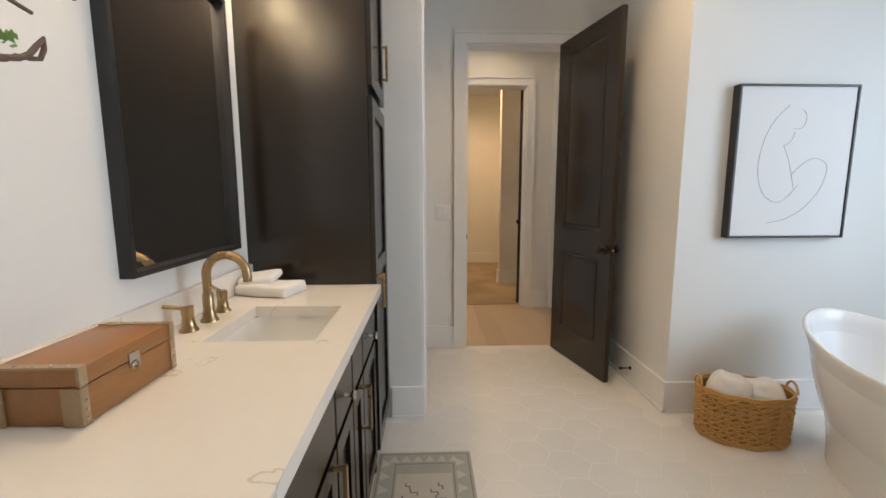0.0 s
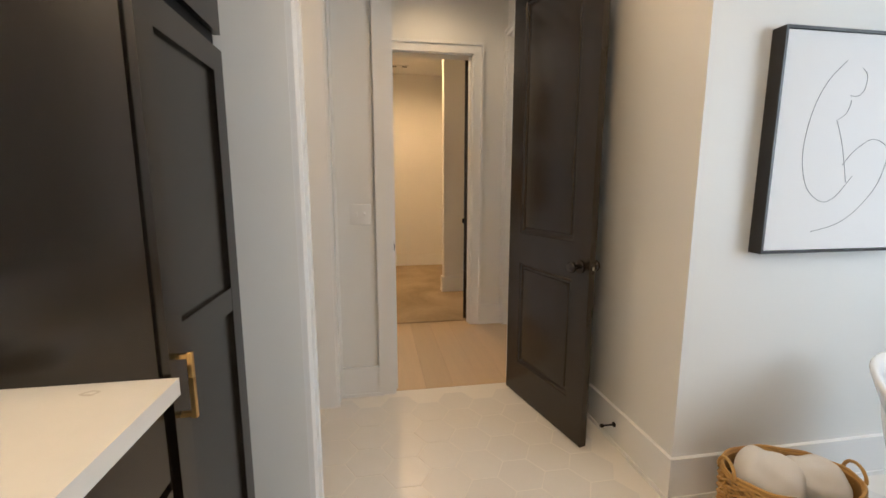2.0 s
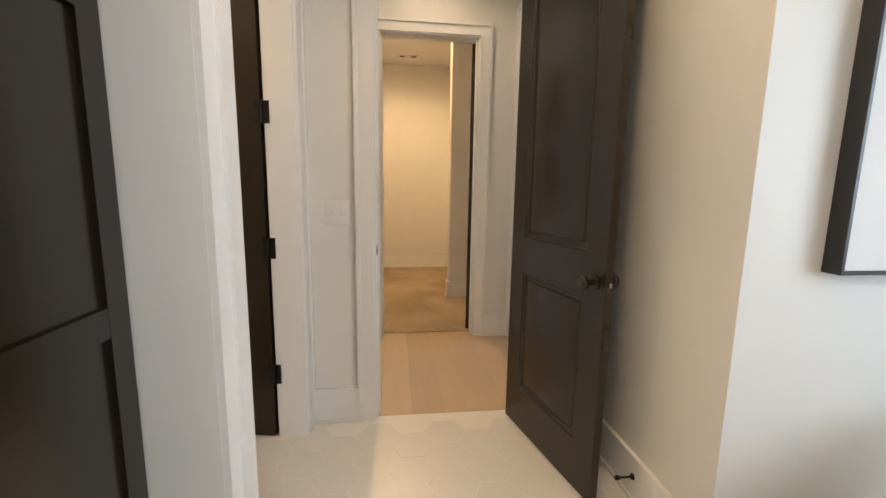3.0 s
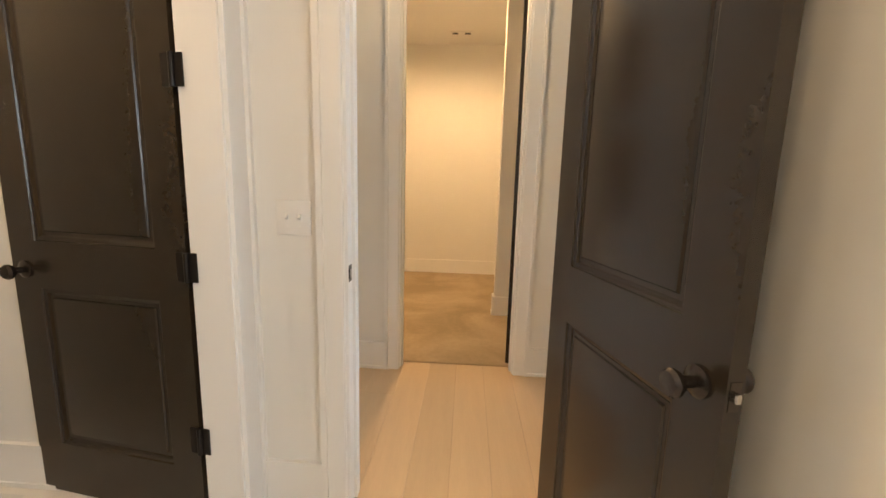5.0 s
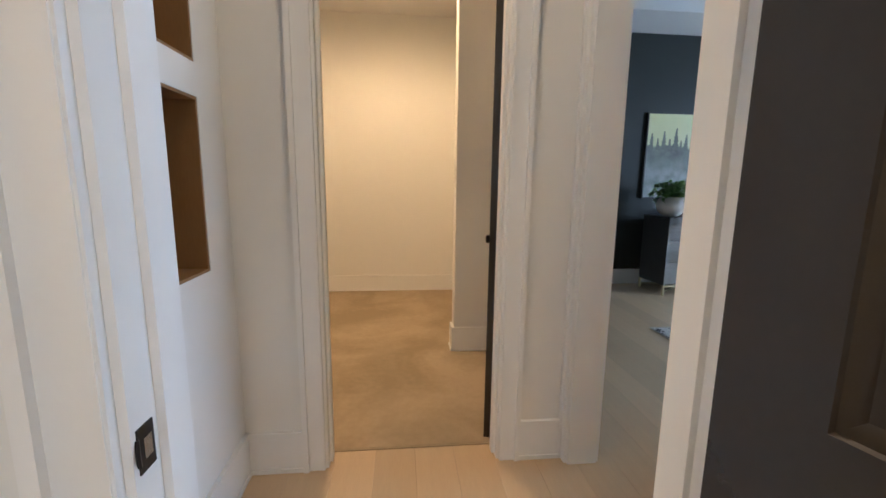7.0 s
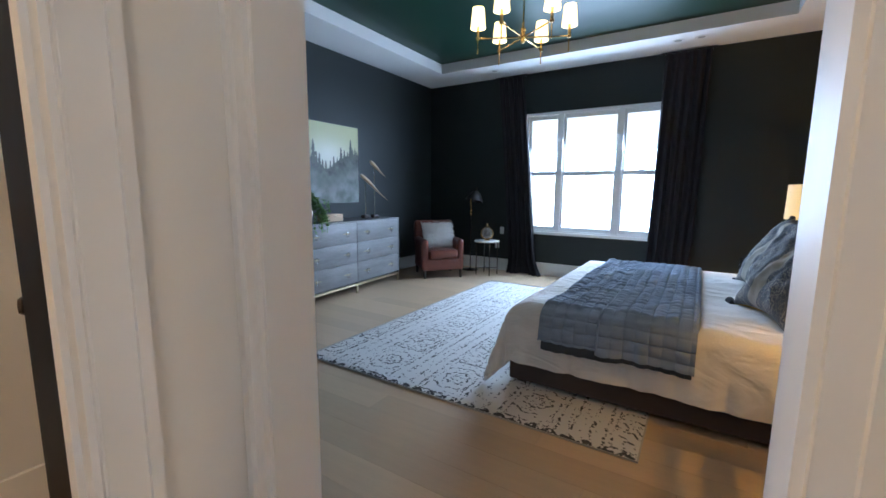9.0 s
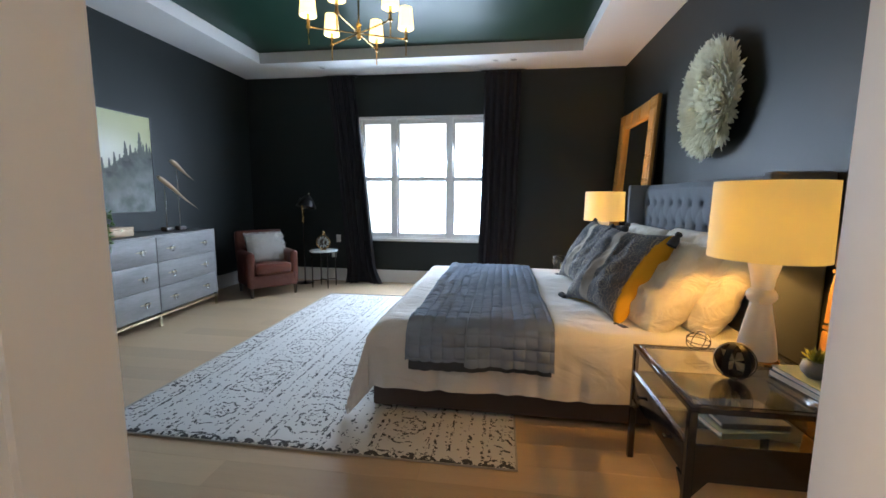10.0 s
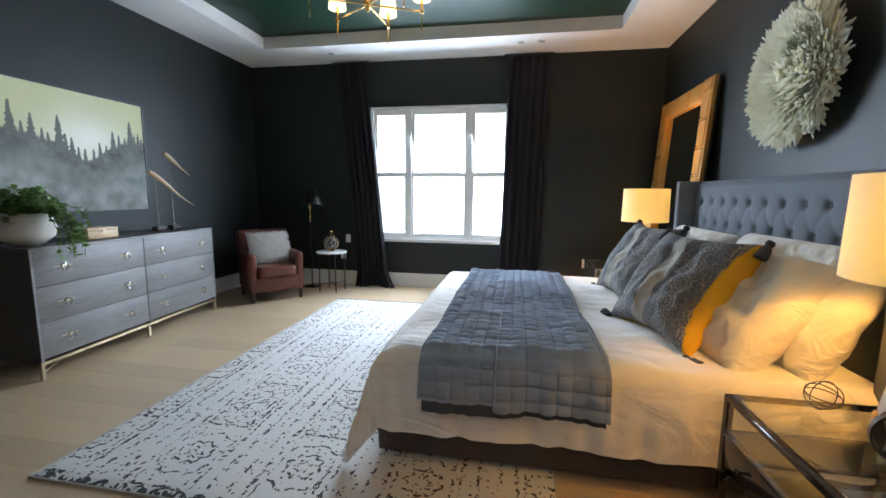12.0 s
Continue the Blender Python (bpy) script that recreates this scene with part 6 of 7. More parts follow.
for k in range(4):
    a = 2 * math.pi * k / 4 + 0.7
    bm = bmesh.new()
    tip = Vector((0.06 * math.sin(a), 0, 0.06 * math.cos(a)))
    side = Vector((math.cos(a), 0, -math.sin(a))) * 0.019
    vs = [bm.verts.new(q + Vector((0, -0.0045, 0))) for q in (Vector((0, 0, 0)), tip * 0.5 + side, tip, tip * 0.5 - side, tip * 0.45 + Vector((0, -0.012, 0)))]
    for f in ((0, 1, 4), (1, 2, 4), (2, 3, 4), (3, 0, 4)):
        bm.faces.new([vs[i] for i in f])
    ob = part("star_ray", shift(bm, pose(0, 0, 0, 0, 0, 240)), PALE_BRASS, orb, "pale brass star ray")
atom = thing("wire_atom", "small dark wire orb of interlaced loops", "ornament", pose(3.755, 5.10, TZ0 + 0.052))
for k in range(4):
    part("loop", tube([Matrix.Rotation(radians(45 * k), 3, "Z") @ (Matrix.Rotation(radians(25 + 20 * k), 3, "X") @ Vector((0.05 * math.cos(a), 0.0, 0.05 * math.sin(a)))) for a in [2 * math.pi * i / 28 for i in range(28)]], 0.0018, 6, True), IRON, atom)


def book(m, w, l, h, cover, label):
    b = thing("book", label, "book", m, "books on the nightstand")
    part("cover", boxes((0, w, 0, l, 0, 0.003), (0, w, 0, l, h - 0.003, h), (0, 0.004, 0, l, 0.003, h - 0.003)), cover, b)
    part("page_block", boxes((0.004, w - 0.004, 0.004, l - 0.004, 0.003, h - 0.003)), PAGES, b)


book(pose(3.555, 4.735, TZ0, 0, 0, 98), 0.20, 0.27, 0.027, BOOK_B, "thick charcoal book on the nightstand")
book(pose(3.535, 4.745, TZ0 + 0.027, 0, 0, 95), 0.185, 0.25, 0.020, BOOK_A, "dusty teal book lying on a charcoal book")
book(pose(3.30, 4.98, 0.450, 0, 0, 10), 0.19, 0.25, 0.022, BOOK_A, "grey book on the nightstand's inner shelf")
book(pose(3.31, 4.97, 0.472, 0, 0, 4), 0.18, 0.24, 0.020, BOOK_B, "dark magazine on the nightstand's inner shelf")
pl = thing("succulent", "yellow-green succulent in a round speckled grey pot", "potted plant", pose(3.41, 4.845, TZ0 + 0.047))
part("pot", lathe([(0, 0), (0.024, 0), (0.042, 0.018), (0.046, 0.036), (0.040, 0.056), (0.031, 0.066), (0.027, 0.064), (0.033, 0.052), (0, 0.05)], 32), POT, pl)
rng = random.Random(5)
bm = bmesh.new()
for k in range(60):
    a, e = rng.uniform(0, 6.28), rng.uniform(0.15, 1.35)
    ln = rng.uniform(0.034, 0.062)
    d = Vector((math.cos(a) * math.cos(e), math.sin(a) * math.cos(e), math.sin(e)))
    s = d.cross(Vector((0, 0, 1))).normalized() * 0.0075
    o = Vector((d.x, d.y, 0)) * 0.012 + Vector((0, 0, 0.058))
    u = s.cross(d).normalized() * 0.004
    vs = [bm.verts.new(q) for q in (o, o + d * ln * 0.6 + s, o + d * ln, o + d * ln * 0.6 - s, o + d * ln * 0.55 + u)]
    for f in ((0, 1, 4), (1, 2, 4), (2, 3, 4), (3, 0, 4)):
        bm.faces.new([vs[i] for i in f])
part("leaves", bm, SUCCULENT, pl, "pointed yellow-green leaves")

# ---- leaning floor mirrors with carved block frames ----
def floor_mirror(m, label):
    """Origin at the foot of the left post; x along the wall, z up the leaning face, -y behind."""
    f = thing("floor_mirror", label, "floor mirror", m, "carved mirrors leaning on the wall")
    w, h, s, t = 1.30, 2.36, 0.185, 0.06
    rng = random.Random(11)
    part("backboard", boxes((0.01, w - 0.01, -t, -t + 0.015, 0.01, h - 0.01)), DARK_WOOD, f)
    part("glass", boxes((s - 0.01, w - s + 0.01, -t + 0.015, -t + 0.022, s - 0.01, h - s + 0.01)), MIRROR, f, "silvered mirror glass")
    for x0 in (0, w - s):
        part("post", boxes((x0 + 0.004, x0 + s - 0.004, -t + 0.022, -0.014, 0, h)), CARVED, f)
        z = 0.0
        while z < h - 0.02:
            ln = min(0.252, h - z)
            bm = rbox(x0, x0 + s - 0.03, -0.02, 0.006, z + 0.004, z + ln - 0.030, 0.006, 2)
            bmesh.ops.subdivide_edges(bm, edges=[e for e in bm.edges if e.calc_length() > 0.06], cuts=4, use_grid_fill=True)
            for v in bm.verts:
                v.co += Vector((noise.noise(v.co * 13), 0, noise.noise(v.co * 17 + Vector((3, 1, 2))))) * 0.006
                v.co.y += noise.noise(Vector((v.co.x * 30, z, v.co.z * 6))) * 0.006 * (v.co.y > -0.01)
            part("carved_block", bm, CARVED, f, smooth=50)
            part("bead", rbox(x0 - 0.003, x0 + s - 0.028, -0.02, 0.008, z + ln - 0.024, z + ln - 0.006, 0.006, 3), CARVED, f)
            z += ln
        xi = x0 + s - 0.03 if x0 == 0 else x0 + s - 0.03
        part("fillet", rbox(xi + 0.002, xi + 0.03, -0.03, 0.0, 0.0, h, 0.004), CARVED, f)
    for z0 in (0.0, h - s):
        part("rail", rbox(s, w - s, -t + 0.022, -0.004, z0 + 0.006, z0 + s - 0.006, 0.008), CARVED, f)
        for k in range(3):
            x0 = s + 0.03 + k * (w - 2 * s - 0.04) / 3
            part("carved_block", rbox(x0, x0 + (w - 2 * s) / 3 - 0.05, -0.02, 0.004, z0 + 0.02, z0 + s - 0.02, 0.006), CARVED, f)
    return f


# lean: top back against the wall, foot forward
LEAN_A = math.degrees(math.asin(0.135 / 2.36))
fm = floor_mirror(pose(3.755, 4.63, 0.0) @ pose(0, 0, 0, 0, 0, 180) @ pose(0, 0, 0, 0, 0, 0) @ pose(0, 0, 0, -LEAN_A) @ Matrix.Diagonal((1, -1, 1, 1)), "tall floor mirror in a carved honey wood frame")
copy2 = floor_mirror(pose(7.60, 4.63, 0.0) @ pose(0, 0, 0, 0, 0, 180) @ pose(0, 0, 0, -LEAN_A) @ Matrix.Diagonal((1, -1, 1, 1)), "tall carved wood mirror in the corner by the window")

# ---- feather wall hanging ----
ju = thing("feather_wall_hanging", "round cream feather hanging on the dark wall above the bed", "wall hanging", pose(5.22, 4.468, 2.045, 90, 0, 180))
part("base_disc", lathe([(0, -0.047), (0.16, -0.047), (0.18, -0.02), (0.30, -0.012), (0.30, 0.0), (0, 0.05)], 40), FEATHER, ju)
rng = random.Random(21)
bm = bmesh.new()
for k in range(4600):
    a = rng.uniform(0, 2 * math.pi)
    r0 = 0.395 * math.sqrt(rng.random())
    ln = rng.uniform(0.08, 0.15)
    tilt = 1.25 * (r0 / 0.40) + rng.uniform(-0.35, 0.35)
    d = Vector((math.cos(a) * math.sin(tilt), math.sin(a) * math.sin(tilt), max(0.12, math.cos(tilt)) * 0.8))
    tw = Vector((-math.sin(a), math.cos(a), rng.uniform(-0.5, 0.5))).normalized()
    o = Vector((math.cos(a) * r0 * 0.84, math.sin(a) * r0 * 0.84, 0.02 + 0.045 * (1 - r0 / 0.40)))
    wd = rng.uniform(0.007, 0.015)
    droop = Vector((0, 0, -0.02 * rng.random()))
    ps = [(0.0, 0.4), (0.45, 1.0), (0.85, 0.9), (1.0, 0.3)]
    prev = None
    for q, ww in ps:
        c = o + d * ln * q + droop * q * q + tw * 0.012 * math.sin(q * 3 + k)
        pr = (bm.verts.new(c - tw * wd * ww), bm.verts.new(c + tw * wd * ww))
        if prev:
            bm.faces.new((prev[0], prev[1], pr[1], pr[0]))
        prev = pr
tagged(part("plumage", bm, FEATHER, ju, "many cream feathers", smooth=80), kind="stuff")

# ---- dresser ----
ds = thing("dresser", "six-drawer grey shagreen dresser on a pale gold base", "dresser", pose(4.397, 9.304, 0, 0, 0, 3.77))
DW, DD, DZ0, DZ1 = 1.812, 0.45, 0.125, 0.915
for x in (0, DW - 0.02):
    part("side_panel", boxes((x, x + 0.02, 0, DD, DZ0, DZ1 - 0.02)), DRESSER_SIDE, ds)
    part("edge_strip", boxes((x, x + 0.02, -0.008, 0, DZ0, DZ1 - 0.02)), DRESSER, ds)
part("back_panel", boxes((0.02, DW - 0.02, DD - 0.01, DD, DZ0, DZ1 - 0.02)), DRESSER_SIDE, ds)
part("carcass", boxes((0.02, DW - 0.02, 0.03, DD - 0.01, DZ0, DZ1 - 0.02)), DRESSER_SIDE, ds)
part("divider", boxes((DW / 2 - 0.004, DW / 2 + 0.004, -0.004, 0.03, DZ0, DZ1 - 0.02)), DRESSER_SIDE, ds)
part("top", rbox(-0.004, DW + 0.004, -0.006, DD, DZ1 - 0.02, DZ1, 0.003), DRESSER_SIDE, ds)
part("edge_strip", boxes((0, DW, -0.010, -0.006, DZ1 - 0.020, DZ1 - 0.001)), DRESSER, ds)
half = (DW - 0.04) / 2
rowh = (DZ1 - 0.02 - DZ0 - 0.02) / 3
for c in range(2):
    for r in range(3):
        x0, z0 = 0.021 + c * (half + 0.001) + 0.003 * c, DZ0 + 0.02 + r * rowh + 0.002
        x1, z1 = x0 + half - 0.006, z0 + rowh - 0.004
        dr = part("drawer", rbox(x0, x1, -0.008, 0.03, z0, z1, 0.003), DRESSER, ds)
        for kx in (x0 + (x1 - x0) * 0.21, x1 - (x1 - x0) * 0.21):
            zc = (z0 + z1) / 2
            hd = part("pull_rosette", shift(lathe([(0, 0.012), (0.010, 0.010), (0.014, 0.0)], 18), pose(kx, -0.008, zc, 90)), PALE_GOLD, dr)
            part("pull_ring", tube([(kx + 0.026 * math.cos(a), -0.024, zc - 0.006 + 0.026 * math.sin(a)) for a in [2 * math.pi * i / 24 for i in range(24)]], 0.0038, 7, True), NICKEL, hd)
            part("pull_bar", boxes((kx - 0.06, kx + 0.06, -0.011, -0.008, zc - 0.003, zc + 0.003)), PALE_GOLD, hd)
part("base_rail", boxes((-0.002, DW + 0.002, -0.004, 0.018, DZ0 - 0.022, DZ0)), PALE_GOLD, ds)
part("base_rail", boxes((-0.002, DW + 0.002, DD - 0.02, DD, DZ0 - 0.022, DZ0)), PALE_GOLD, ds)
for x in (0.0, DW / 2 - 0.011, DW - 0.022):
    for y in (0.0, DD - 0.022):
        part("leg", boxes((x, x + 0.022, y, y + 0.022, 0, DZ0 - 0.022)), PALE_GOLD, ds)
for x0, x1 in ((0.011, DW / 2), (DW / 2, DW - 0.011)):
    part("cross_brace", tube([(x0, 0.011, 0.05), (x1, DD - 0.011, 0.10)], 0.008, 8), PALE_GOLD, ds)
    part("cross_brace", tube([(x1, 0.011, 0.10), (x0, DD - 0.011, 0.05)], 0.008, 8), PALE_GOLD, ds)

DTOP = DZ1 + 0.001
# things on the dresser
kb = thing("keepsake_box", "pale pine keepsake box on the dresser", "wooden box", pose(4.93, 9.47, DTOP, 0, 0, 4))
part("body", rbox(0, 0.27, 0, 0.16, 0, 0.062, 0.003), BOX_WOOD, kb)
part("lid", rbox(-0.002, 0.272, -0.002, 0.162, 0.064, 0.086, 0.003), BOX_WOOD, kb)
part("catch", boxes((0.125, 0.145, -0.006, -0.001, 0.05, 0.075)), PALE_GOLD, kb)


def bird(m, h, ln, pivot, label):
    b = thing("bird_sculpture", label, "sculpture", m, "driftwood birds on the dresser")
    part("block", cloth_block(-0.05, 0.05, -0.035, 0.035, 0, 0.05, h * 9, 0.008), DARK_WOOD, b, smooth=30)
    part("rod", tube([(0, 0, 0.045), (0.0, 0, h)], 0.0045, 8), NICKEL, b)
    pts = [(ln * (w - pivot), 0.0, h + 0.64 * ln * (pivot - w) + 0.010 * ln * math.sin(7 * w)) for w in [i / 18 for i in range(19)]]
    part("body", tube(pts, 0.026, 10, taper=lambda w: 0.06 + math.sin(math.pi * min(1, w + 0.03) ** 0.45) * (1 - 0.55 * w)), DRIFT, b)
    part("beak", tube([Vector(pts[0]) + Vector((0.012, 0, -0.004)), Vector(pts[0]) + Vector((-0.03, 0, 0.022))], 0.005, 6, taper=lambda w: 1 - 0.9 * w), BRANCH, b)


bird(pose(5.70, 9.58, DTOP, 0, 0, 0), 0.53, 0.53, 0.13, "driftwood shorebird on a metal rod in a dark block")
bird(pose(5.885, 9.58, DTOP, 0, 0, 0), 0.715, 0.31, 0.22, "taller driftwood shorebird on a metal rod")
fern = thing("potted_plant", "trailing green leafy plant in an off-white pot on the dresser", "potted plant", pose(4.535, 9.50, DTOP) @ Matrix.Scale(1.25, 4))
part("pot", lathe([(0, 0), (0.06, 0), (0.12, 0.05), (0.135, 0.10), (0.115, 0.16), (0.09, 0.18), (0.085, 0.175), (0.11, 0.15), (0, 0.14)], 36), WHITE_POT, fern)
rng = random.Random(31)
for k in range(60):
    # runners rise from the pot, spread, and on the front corner trail over the dresser's edge
    trail = k % 4 == 0
    a = rng.uniform(-1.55, -0.95) if trail else rng.uniform(0, 6.28)
    ln = rng.uniform(0.22, 0.29) if trail else rng.uniform(0.06, 0.20)
    hgt = rng.uniform(0.04, 0.09) if trail else rng.uniform(0.03, 0.17)
    drop = rng.uniform(0.15, 0.36) if trail else rng.uniform(0.0, 0.12)
    bm = bmesh.new()
    pts = []
    for i in range(11):
        w = i / 10
        pts.append(Vector((math.cos(a) * ln * min(1, w * 1.35) + 0.01 * math.sin(5 * w + k), math.sin(a) * ln * min(1, w * 1.35), 0.165 + hgt * math.sin(min(1, w * 2.0) * math.pi / 2) - drop * max(0, (w - 0.35) / 0.65) ** 1.3)))
    tube(pts, 0.002, 4, bm=bm)
    for i in range(2, 11):
        for j in range(3):
            q = pts[i - 1].lerp(pts[i], j / 3)
            d = Vector((rng.uniform(-1, 1), rng.uniform(-1, 1), rng.uniform(-0.6, 0.5))).normalized()
            if math.sin(a) < -0.8 and d.y > 0 and w > 0.5:
                d.y *= 0.3
            u = d.cross(Vector((rng.uniform(-0.4, 0.4), rng.uniform(-0.4, 0.4), 1))).normalized() * rng.uniform(0.009, 0.015)
            d *= rng.uniform(0.026, 0.044)
            bm.faces.new([bm.verts.new(p_) for p_ in (q, q + d * 0.35 + u, q + d * 0.7 + u * 0.7, q + d, q + d * 0.7 - u * 0.7, q + d * 0.35 - u)])
    part("runner", bm, LEAF, fern)

pc = thing("landscape_painting", "large misty fir forest painting in a thin black frame", "painting", pose(4.40, RN, 1.11))
PW, PH = 1.53, 1.045
part("frame", boxes((0, 0.012, -0.04, 0, 0, PH), (PW - 0.012, PW, -0.04, 0, 0, PH), (0.012, PW - 0.012, -0.04, 0, 0, 0.012), (0.012, PW - 0.012, -0.04, 0, PH - 0.012, PH)), BLACK_FRAME, pc)
part("canvas", boxes((0.014, PW - 0.014, -0.033, -0.003, 0.014, PH - 0.014)), PAINT, pc)
def ridge(x):
    return 0.66 - 0.19 * math.exp(-((x - 0.93) / 0.24) ** 2)


rng = random.Random(17)
FIRS = ((0.07, 0.80), (0.15, 0.74), (0.23, 0.83), (0.31, 0.74), (0.39, 0.87), (0.46, 0.72), (0.527, 0.795), (0.60, 0.69), (0.64, 0.66), (0.724, 0.815), (0.77, 0.67), (0.82, 0.645), (0.87, 0.57), (0.925, 0.56), (1.0, 0.56), (1.06, 0.625), (1.12, 0.61), (1.19, 0.75), (1.25, 0.72), (1.31, 0.70), (1.37, 0.865), (1.41, 0.74), (1.455, 0.76), (1.49, 0.72))
for k, (x, top_z) in enumerate(FIRS):
    b = ridge(x) - 0.06
    hh = top_z - b
    bm = bmesh.new()
    L_, R_ = [], []
    n = 12
    for i in range(n + 1):
        w = i / n
        wd = (0.006 + hh * 0.15 * (1 - w) ** 0.8) * (1 if i % 2 else 0.66) if i < n else 0.0015
        L_.append(bm.verts.new((x - wd * rng.uniform(0.75, 1.25), -0.0335 - 0.0001 * k, b + hh * w)))
        R_.append(bm.verts.new((x + wd * rng.uniform(0.75, 1.25), -0.0335 - 0.0001 * k, b + hh * w)))
    for i in range(n):
        bm.faces.new((L_[i], R_[i], R_[i + 1], L_[i + 1]))
    part("painted_fir", bm, PAINT_TREE, pc, smooth=None)

# ---- armchair corner ----
ac = thing("armchair", "worn oxblood leather armchair standing in the corner", "armchair", pose(6.655, 8.925, 0, 0, 0, -42.4))
# x: across the front, y: to the back
CWD = 0.645
def soft(x0, x1, y0, y1, z0, z1, r, seed, k=0.006):
    bm = rbox(x0, x1, y0, y1, z0, z1, r, 4)
    bmesh.ops.subdivide_edges(bm, edges=[e for e in bm.edges if e.calc_length() > 0.09], cuts=4, use_grid_fill=True)
    for v in bm.verts:
        v.co += Vector((noise.noise(v.co * 9 + Vector((seed, 0, 0))), noise.noise(v.co * 9 + Vector((0, seed, 0))), noise.noise(v.co * 9 + Vector((0, 0, seed))))) * k
    return bm


part("base", soft(-CWD / 2 + 0.02, CWD / 2 - 0.02, 0.03, 0.62, 0.12, 0.30, 0.02, 1), LEATHER, ac, smooth=80)
part("seat_cushion", soft(-CWD / 2 + 0.10, CWD / 2 - 0.10, 0.0, 0.52, 0.29, 0.43, 0.04, 2, 0.01), LEATHER, ac, smooth=80)
for s in (-1, 1):
    xa, xb = sorted((s * (CWD / 2 - 0.10), s * CWD / 2))
    part("arm", soft(xa, xb, 0.03, 0.60, 0.12, 0.585, 0.045, 3 + s, 0.006), LEATHER, ac, smooth=80)
bm = soft(-CWD / 2 + 0.01, CWD / 2 - 0.01, 0.0, 0.14, 0.0, 0.58, 0.045, 6, 0.008)
part("backrest", shift(bm, pose(0, 0.50, 0.27, -12)), LEATHER, ac, smooth=80)
for x in (-CWD / 2 + 0.045, CWD / 2 - 0.045):
    for y in (0.06, 0.60):
        part("leg", lathe([(0, 0), (0.018, 0), (0.026, 0.125), (0, 0.125)], 14), DARK_WOOD, ac).matrix_local = pose(x, y, 0)
furm = pose(6.655, 8.925, 0, 0, 0, -42.4) @ pose(0.0, 0.40, 0.615, 68, 0, 4)
fc2 = cushion("fur_cushion", furm, 0.50, 0.40, 0.16, (FUR,), "shaggy white sheepskin cushion on the leather armchair", "")
rng = random.Random(41)
bm = bmesh.new()
for k in range(2600):
    a, b = rng.uniform(-1, 1), rng.uniform(-1, 1)
    e = max(0, 1 - abs(a) ** 2.6) * max(0, 1 - abs(b) ** 2.6)
    o = Vector((a * 0.245, b * 0.195, 0.08 * e ** 0.42))
    d = Vector((a * 0.6 + rng.uniform(-0.5, 0.5), b * 0.6 - 0.35 + rng.uniform(-0.5, 0.5), 0.7)).normalized() * rng.uniform(0.03, 0.055)
    s = d.orthogonal().normalized() * 0.003
    bm.faces.new([bm.verts.new(q) for q in (o - s, o + s, o + d * 0.6 + s + Vector((0, -0.004, 0)), o + d + Vector((0, -0.012, 0)))])
tagged(part("fleece", bm, FUR, fc2, "long white fleece", smooth=None), kind="stuff")

st = thing("side_table", "small round marble side table on thin dark grey metal legs", "side table", pose(7.34, 8.56, 0))
part("top", lathe([(0, 0.514), (0.195, 0.514), (0.20, 0.519), (0.20, 0.530), (0.195, 0.534), (0, 0.534)], 48), MARBLE, st)
for k in range(4):
    a = radians(40 + 90 * k)
    part("leg", tube([(0.17 * math.cos(a), 0.17 * math.sin(a), 0.0), (0.17 * math.cos(a), 0.17 * math.sin(a), 0.514)], 0.009, 8), GUNMETAL, st)
    part("stretcher", tube([(0.17 * math.cos(a), 0.17 * math.sin(a), 0.10), (0, 0, 0.10)], 0.006, 6), GUNMETAL, st)
ck = thing("desk_clock", "round rose-gold framed clock on the side table", "clock", pose(7.33, 8.56, 0.534 + 0.115, 0, 0, -68))
part("case", shift(lathe([(0.088, -0.02), (0.098, -0.014), (0.10, 0.0), (0.098, 0.016), (0.088, 0.02), (0.086, 0.012), (0.086, -0.016)], 48), pose(0, 0, 0, 90)), BRASS, ck)
part("dial", shift(lathe([(0, 0.0), (0.087, 0.0), (0.087, -0.008), (0, -0.008)], 48), pose(0, 0, 0, 90)), GUNMETAL, ck, "dark clock dial")
for k in range(12):
    a = math.pi * k / 6
    part("hour_mark", boxes((-0.006, 0.006, -0.002, 0.0, 0.048, 0.080)), MARBLE, ck).matrix_local = pose(0, -0.001, 0, 0, math.degrees(a), 0)
for ang, ln in ((35, 0.05), (160, 0.065)):
    part("clock_hand", boxes((-0.003, 0.003, -0.004, -0.002, -0.01, ln)), MARBLE, ck).matrix_local = pose(0, 0, 0, 0, ang, 0)
part("crown", shift(lathe([(0, 0), (0.010, 0), (0.012, 0.02), (0, 0.024)], 14), pose(0, 0, 0.10)), BRASS, ck)
part("ring", tube([(0.018 * math.cos(a), 0, 0.135 + 0.018 * math.sin(a)) for a in [2 * math.pi * i / 20 for i in range(20)]], 0.003, 6, True), BRASS, ck)
part("stand", rbox(-0.04, 0.04, -0.03, 0.03, -0.115, -0.098, 0.004), BRASS, ck)

fl = thing("floor_lamp", "black metal reading floor lamp behind the armchair", "floor lamp", pose(7.52, 8.95, 0))
part("base", lathe([(0, 0), (0.13, 0), (0.13, 0.012), (0.05, 0.022), (0.012, 0.03), (0, 0.03)], 36), GUNMETAL, fl)
part("pole", tube([(0, 0, 0.02), (0, 0, 0.93)], 0.009, 10), GUNMETAL, fl)
part("collar", tube([(0, 0, 0.91), (-0.004, 0.008, 1.17)], 0.014, 12), BRASS, fl, "brass sleeve of the pole")
part("upper_pole", tube([(-0.004, 0.008, 1.165), (-0.008, 0.012, 1.25)], 0.009, 10), GUNMETAL, fl)
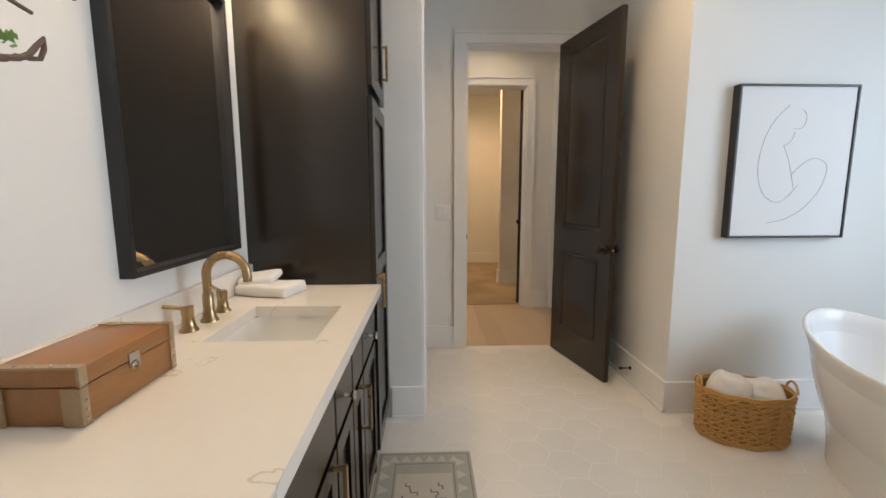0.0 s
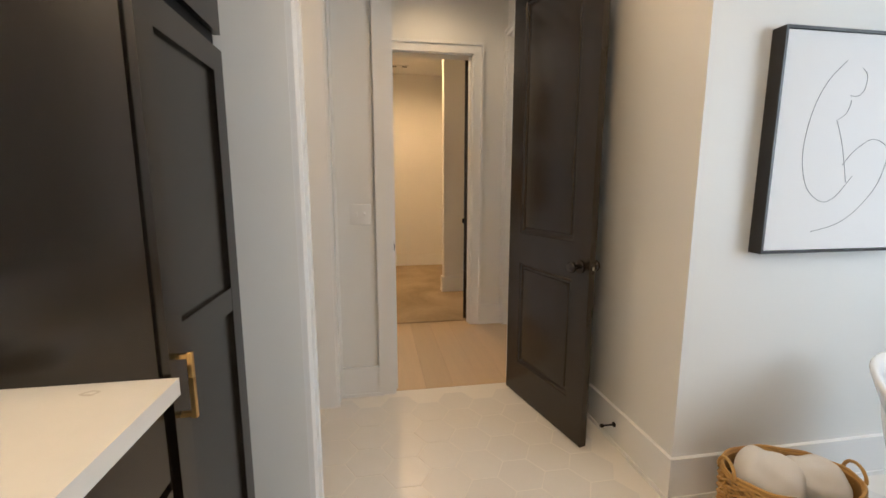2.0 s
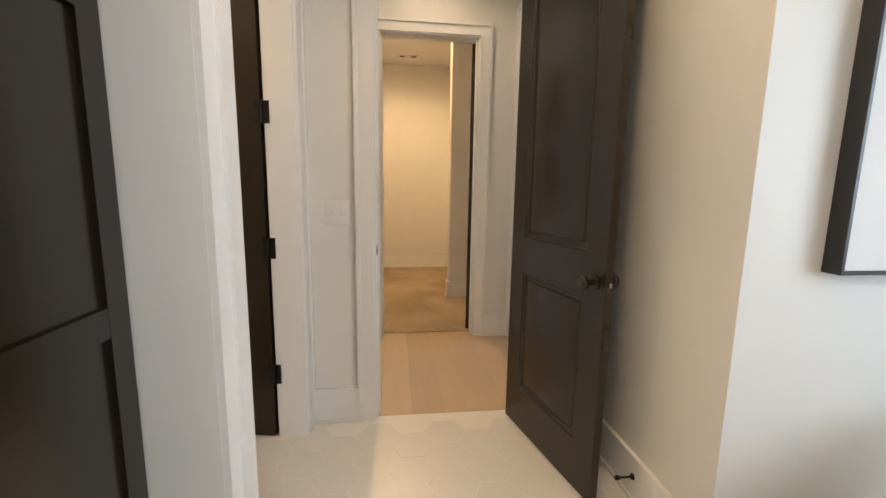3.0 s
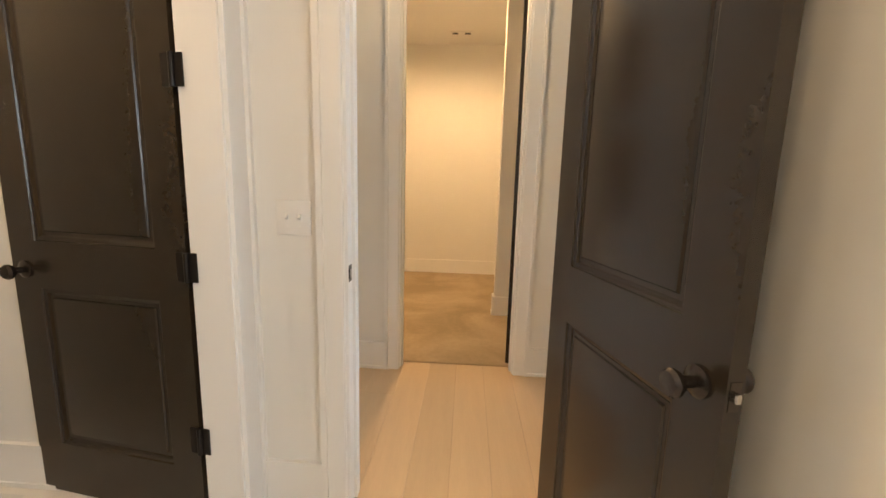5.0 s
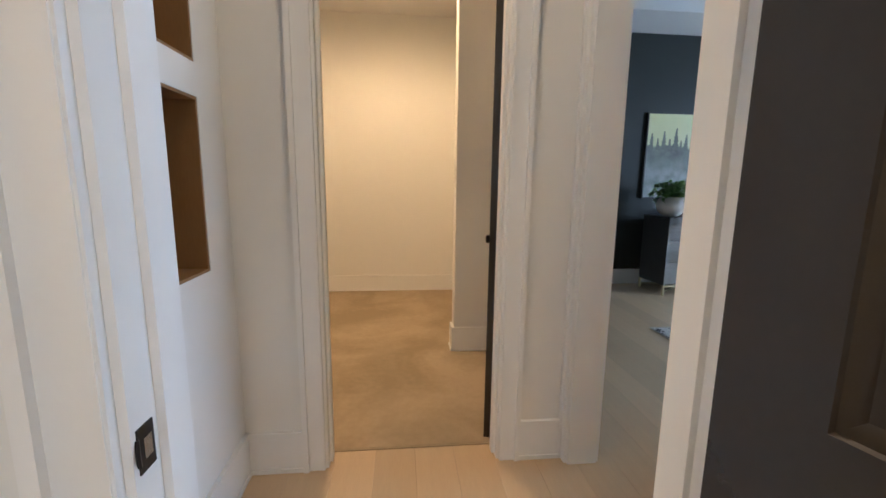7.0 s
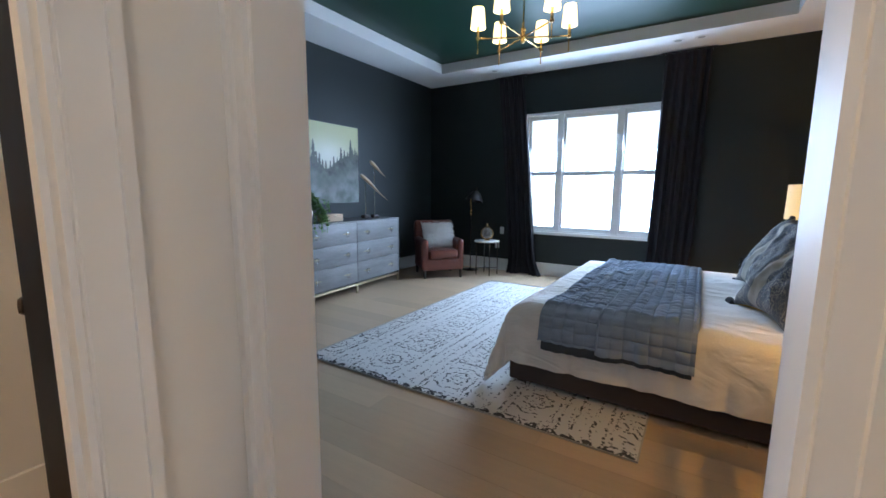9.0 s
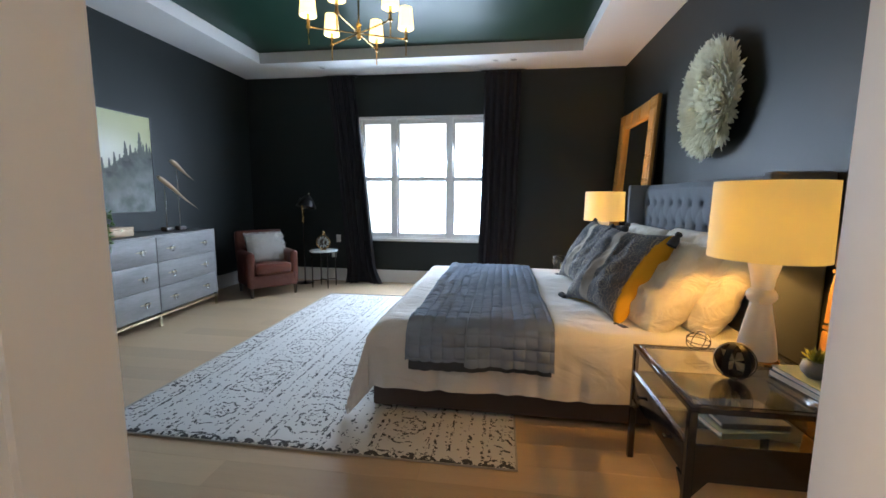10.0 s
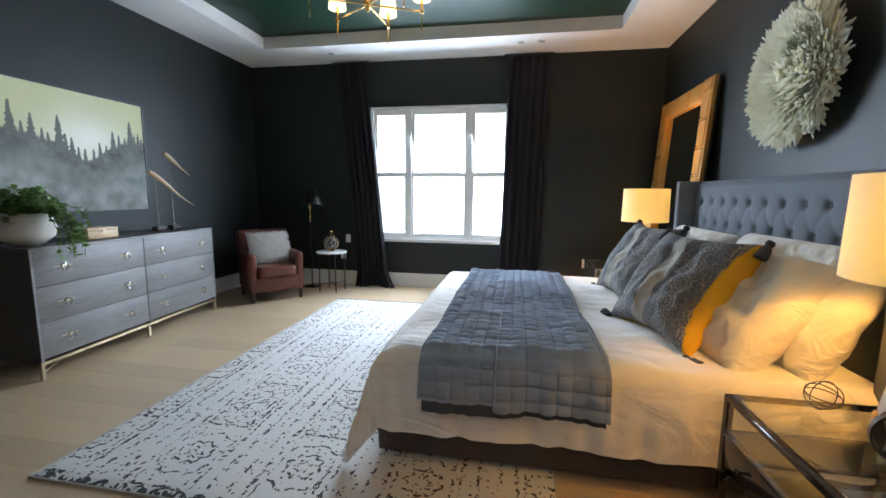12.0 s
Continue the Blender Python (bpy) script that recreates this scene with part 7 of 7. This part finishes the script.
part("joint", rbox(-0.028, 0.008, -0.006, 0.028, 1.245, 1.285, 0.006), GUNMETAL, fl)
part("arm", tube([(-0.012, 0.01, 1.27), (-0.03, -0.05, 1.305), (-0.045, -0.085, 1.31)], 0.008, 8), GUNMETAL, fl)
bm = lathe([(0, 0.075), (0.014, 0.07), (0.020, 0.055), (0.026, 0.04), (0.055, 0.022), (0.090, -0.02), (0.118, -0.075), (0.128, -0.105), (0.124, -0.105), (0.112, -0.072), (0.084, -0.02), (0.05, 0.016), (0.0, 0.03)], 36)
part("shade", shift(bm, pose(-0.06, -0.11, 1.255, 6, 14, 0) @ Matrix.Scale(1.1, 4)), IRON, fl, "black metal dome shade")
part("shade_cap", shift(lathe([(0.010, 0), (0.012, 0.02), (0.006, 0.026), (0, 0.027)], 14), pose(-0.06, -0.11, 1.255, 6, 14, 0) @ Matrix.Scale(1.1, 4) @ pose(0, 0, 0.07)), NICKEL, fl)

# ---- floor pieces ----
# hexagon tiles, 0.115 m to a side, points to left and right
HS = 0.115
hexes = bmesh.new()
rim_ = [[hexes.verts.new(((HS - ins) * math.cos(math.pi * i / 3), (HS - ins) * math.sin(math.pi * i / 3), z)) for i in range(6)] for ins, z in ((0.0022, -0.006), (0.0022, -0.0012), (0.0036, 0.0))]
for a, b in zip(rim_, rim_[1:]):
    for i in range(6):
        hexes.faces.new((a[i], a[(i + 1) % 6], b[(i + 1) % 6], b[i]))
hexes.faces.new(rim_[2])
hex_mesh = mesh_from("tile", hexes, TILE)
floor_tiles = tagged(new("floor_tiles"), "white matte hexagon tile bathroom floor", "floor", kind="structure")
rest = bmesh.new()
col = 0
x = -1.00
while x < 4.05:
    y = -1.3 + (HS * math.sqrt(3) / 2 if col % 2 else 0)
    while y < 5.36:
        inside = (x > BW - 0.1 or y > BA + 0.1) and (x < 2.05 or y < BA - 0.1) and not (x < 0.6 and y > BA - 0.12 and y < BA + 0.2)
        if inside or (x < 0.55 and y > BA):
            near = 0.45 < x < 2.75 and y > 2.35
            if near:
                o = new("tile", hex_mesh)
                o.parent = floor_tiles
                o.location = (x, y, 0.0006 * math.sin(x * 37 + y * 91))
            else:
                ring = [rest.verts.new((x + (HS - 0.0022) * math.cos(math.pi * i / 3), y + (HS - 0.0022) * math.sin(math.pi * i / 3), 0.0)) for i in range(6)]
                rest.faces.new(ring)
        y += HS * math.sqrt(3)
    x += HS * 1.5
    col += 1
tagged(part("tile_field", rest, TILE, floor_tiles, smooth=None), kind="stuff")

# oak planks along y, 0.185 m wide, butted at random lengths
rng = random.Random(77)
PWD = 0.185


def plank(x, y0, y1, w):
    bm = boxes((-w / 2 + 0.0006, w / 2 - 0.0006, 0.0006, y1 - y0 - 0.0006, -0.005, 0.0))
    o = new("plank", mesh_from("plank", bm, OAK_FLOOR))
    o.parent = floor_wood
    o.location = (x, y0, 0)


x = 0.70
while x < RE - 0.01:
    w = min(PWD, RE - x)
    lo, hi = (BD + 0.021, VN + 0.114) if x + w < VE + 0.09 else (RS, RN)
    y = lo
    cut = y + rng.uniform(0.5, 2.0)
    while y < hi - 0.01:
        e = min(cut, hi)
        if hi - e < 0.3:
            e = hi
        plank(x + w / 2, y, e, w)
        y = e
        cut = y + rng.uniform(1.5, 2.3)
    x += w
plank_fill = boxes((VE, VE + 0.14, OY0, OY1, -0.004, -0.0008))
structure("opening_sill", plank_fill, OAK_FLOOR, "light oak floor in the bedroom opening", "floor")
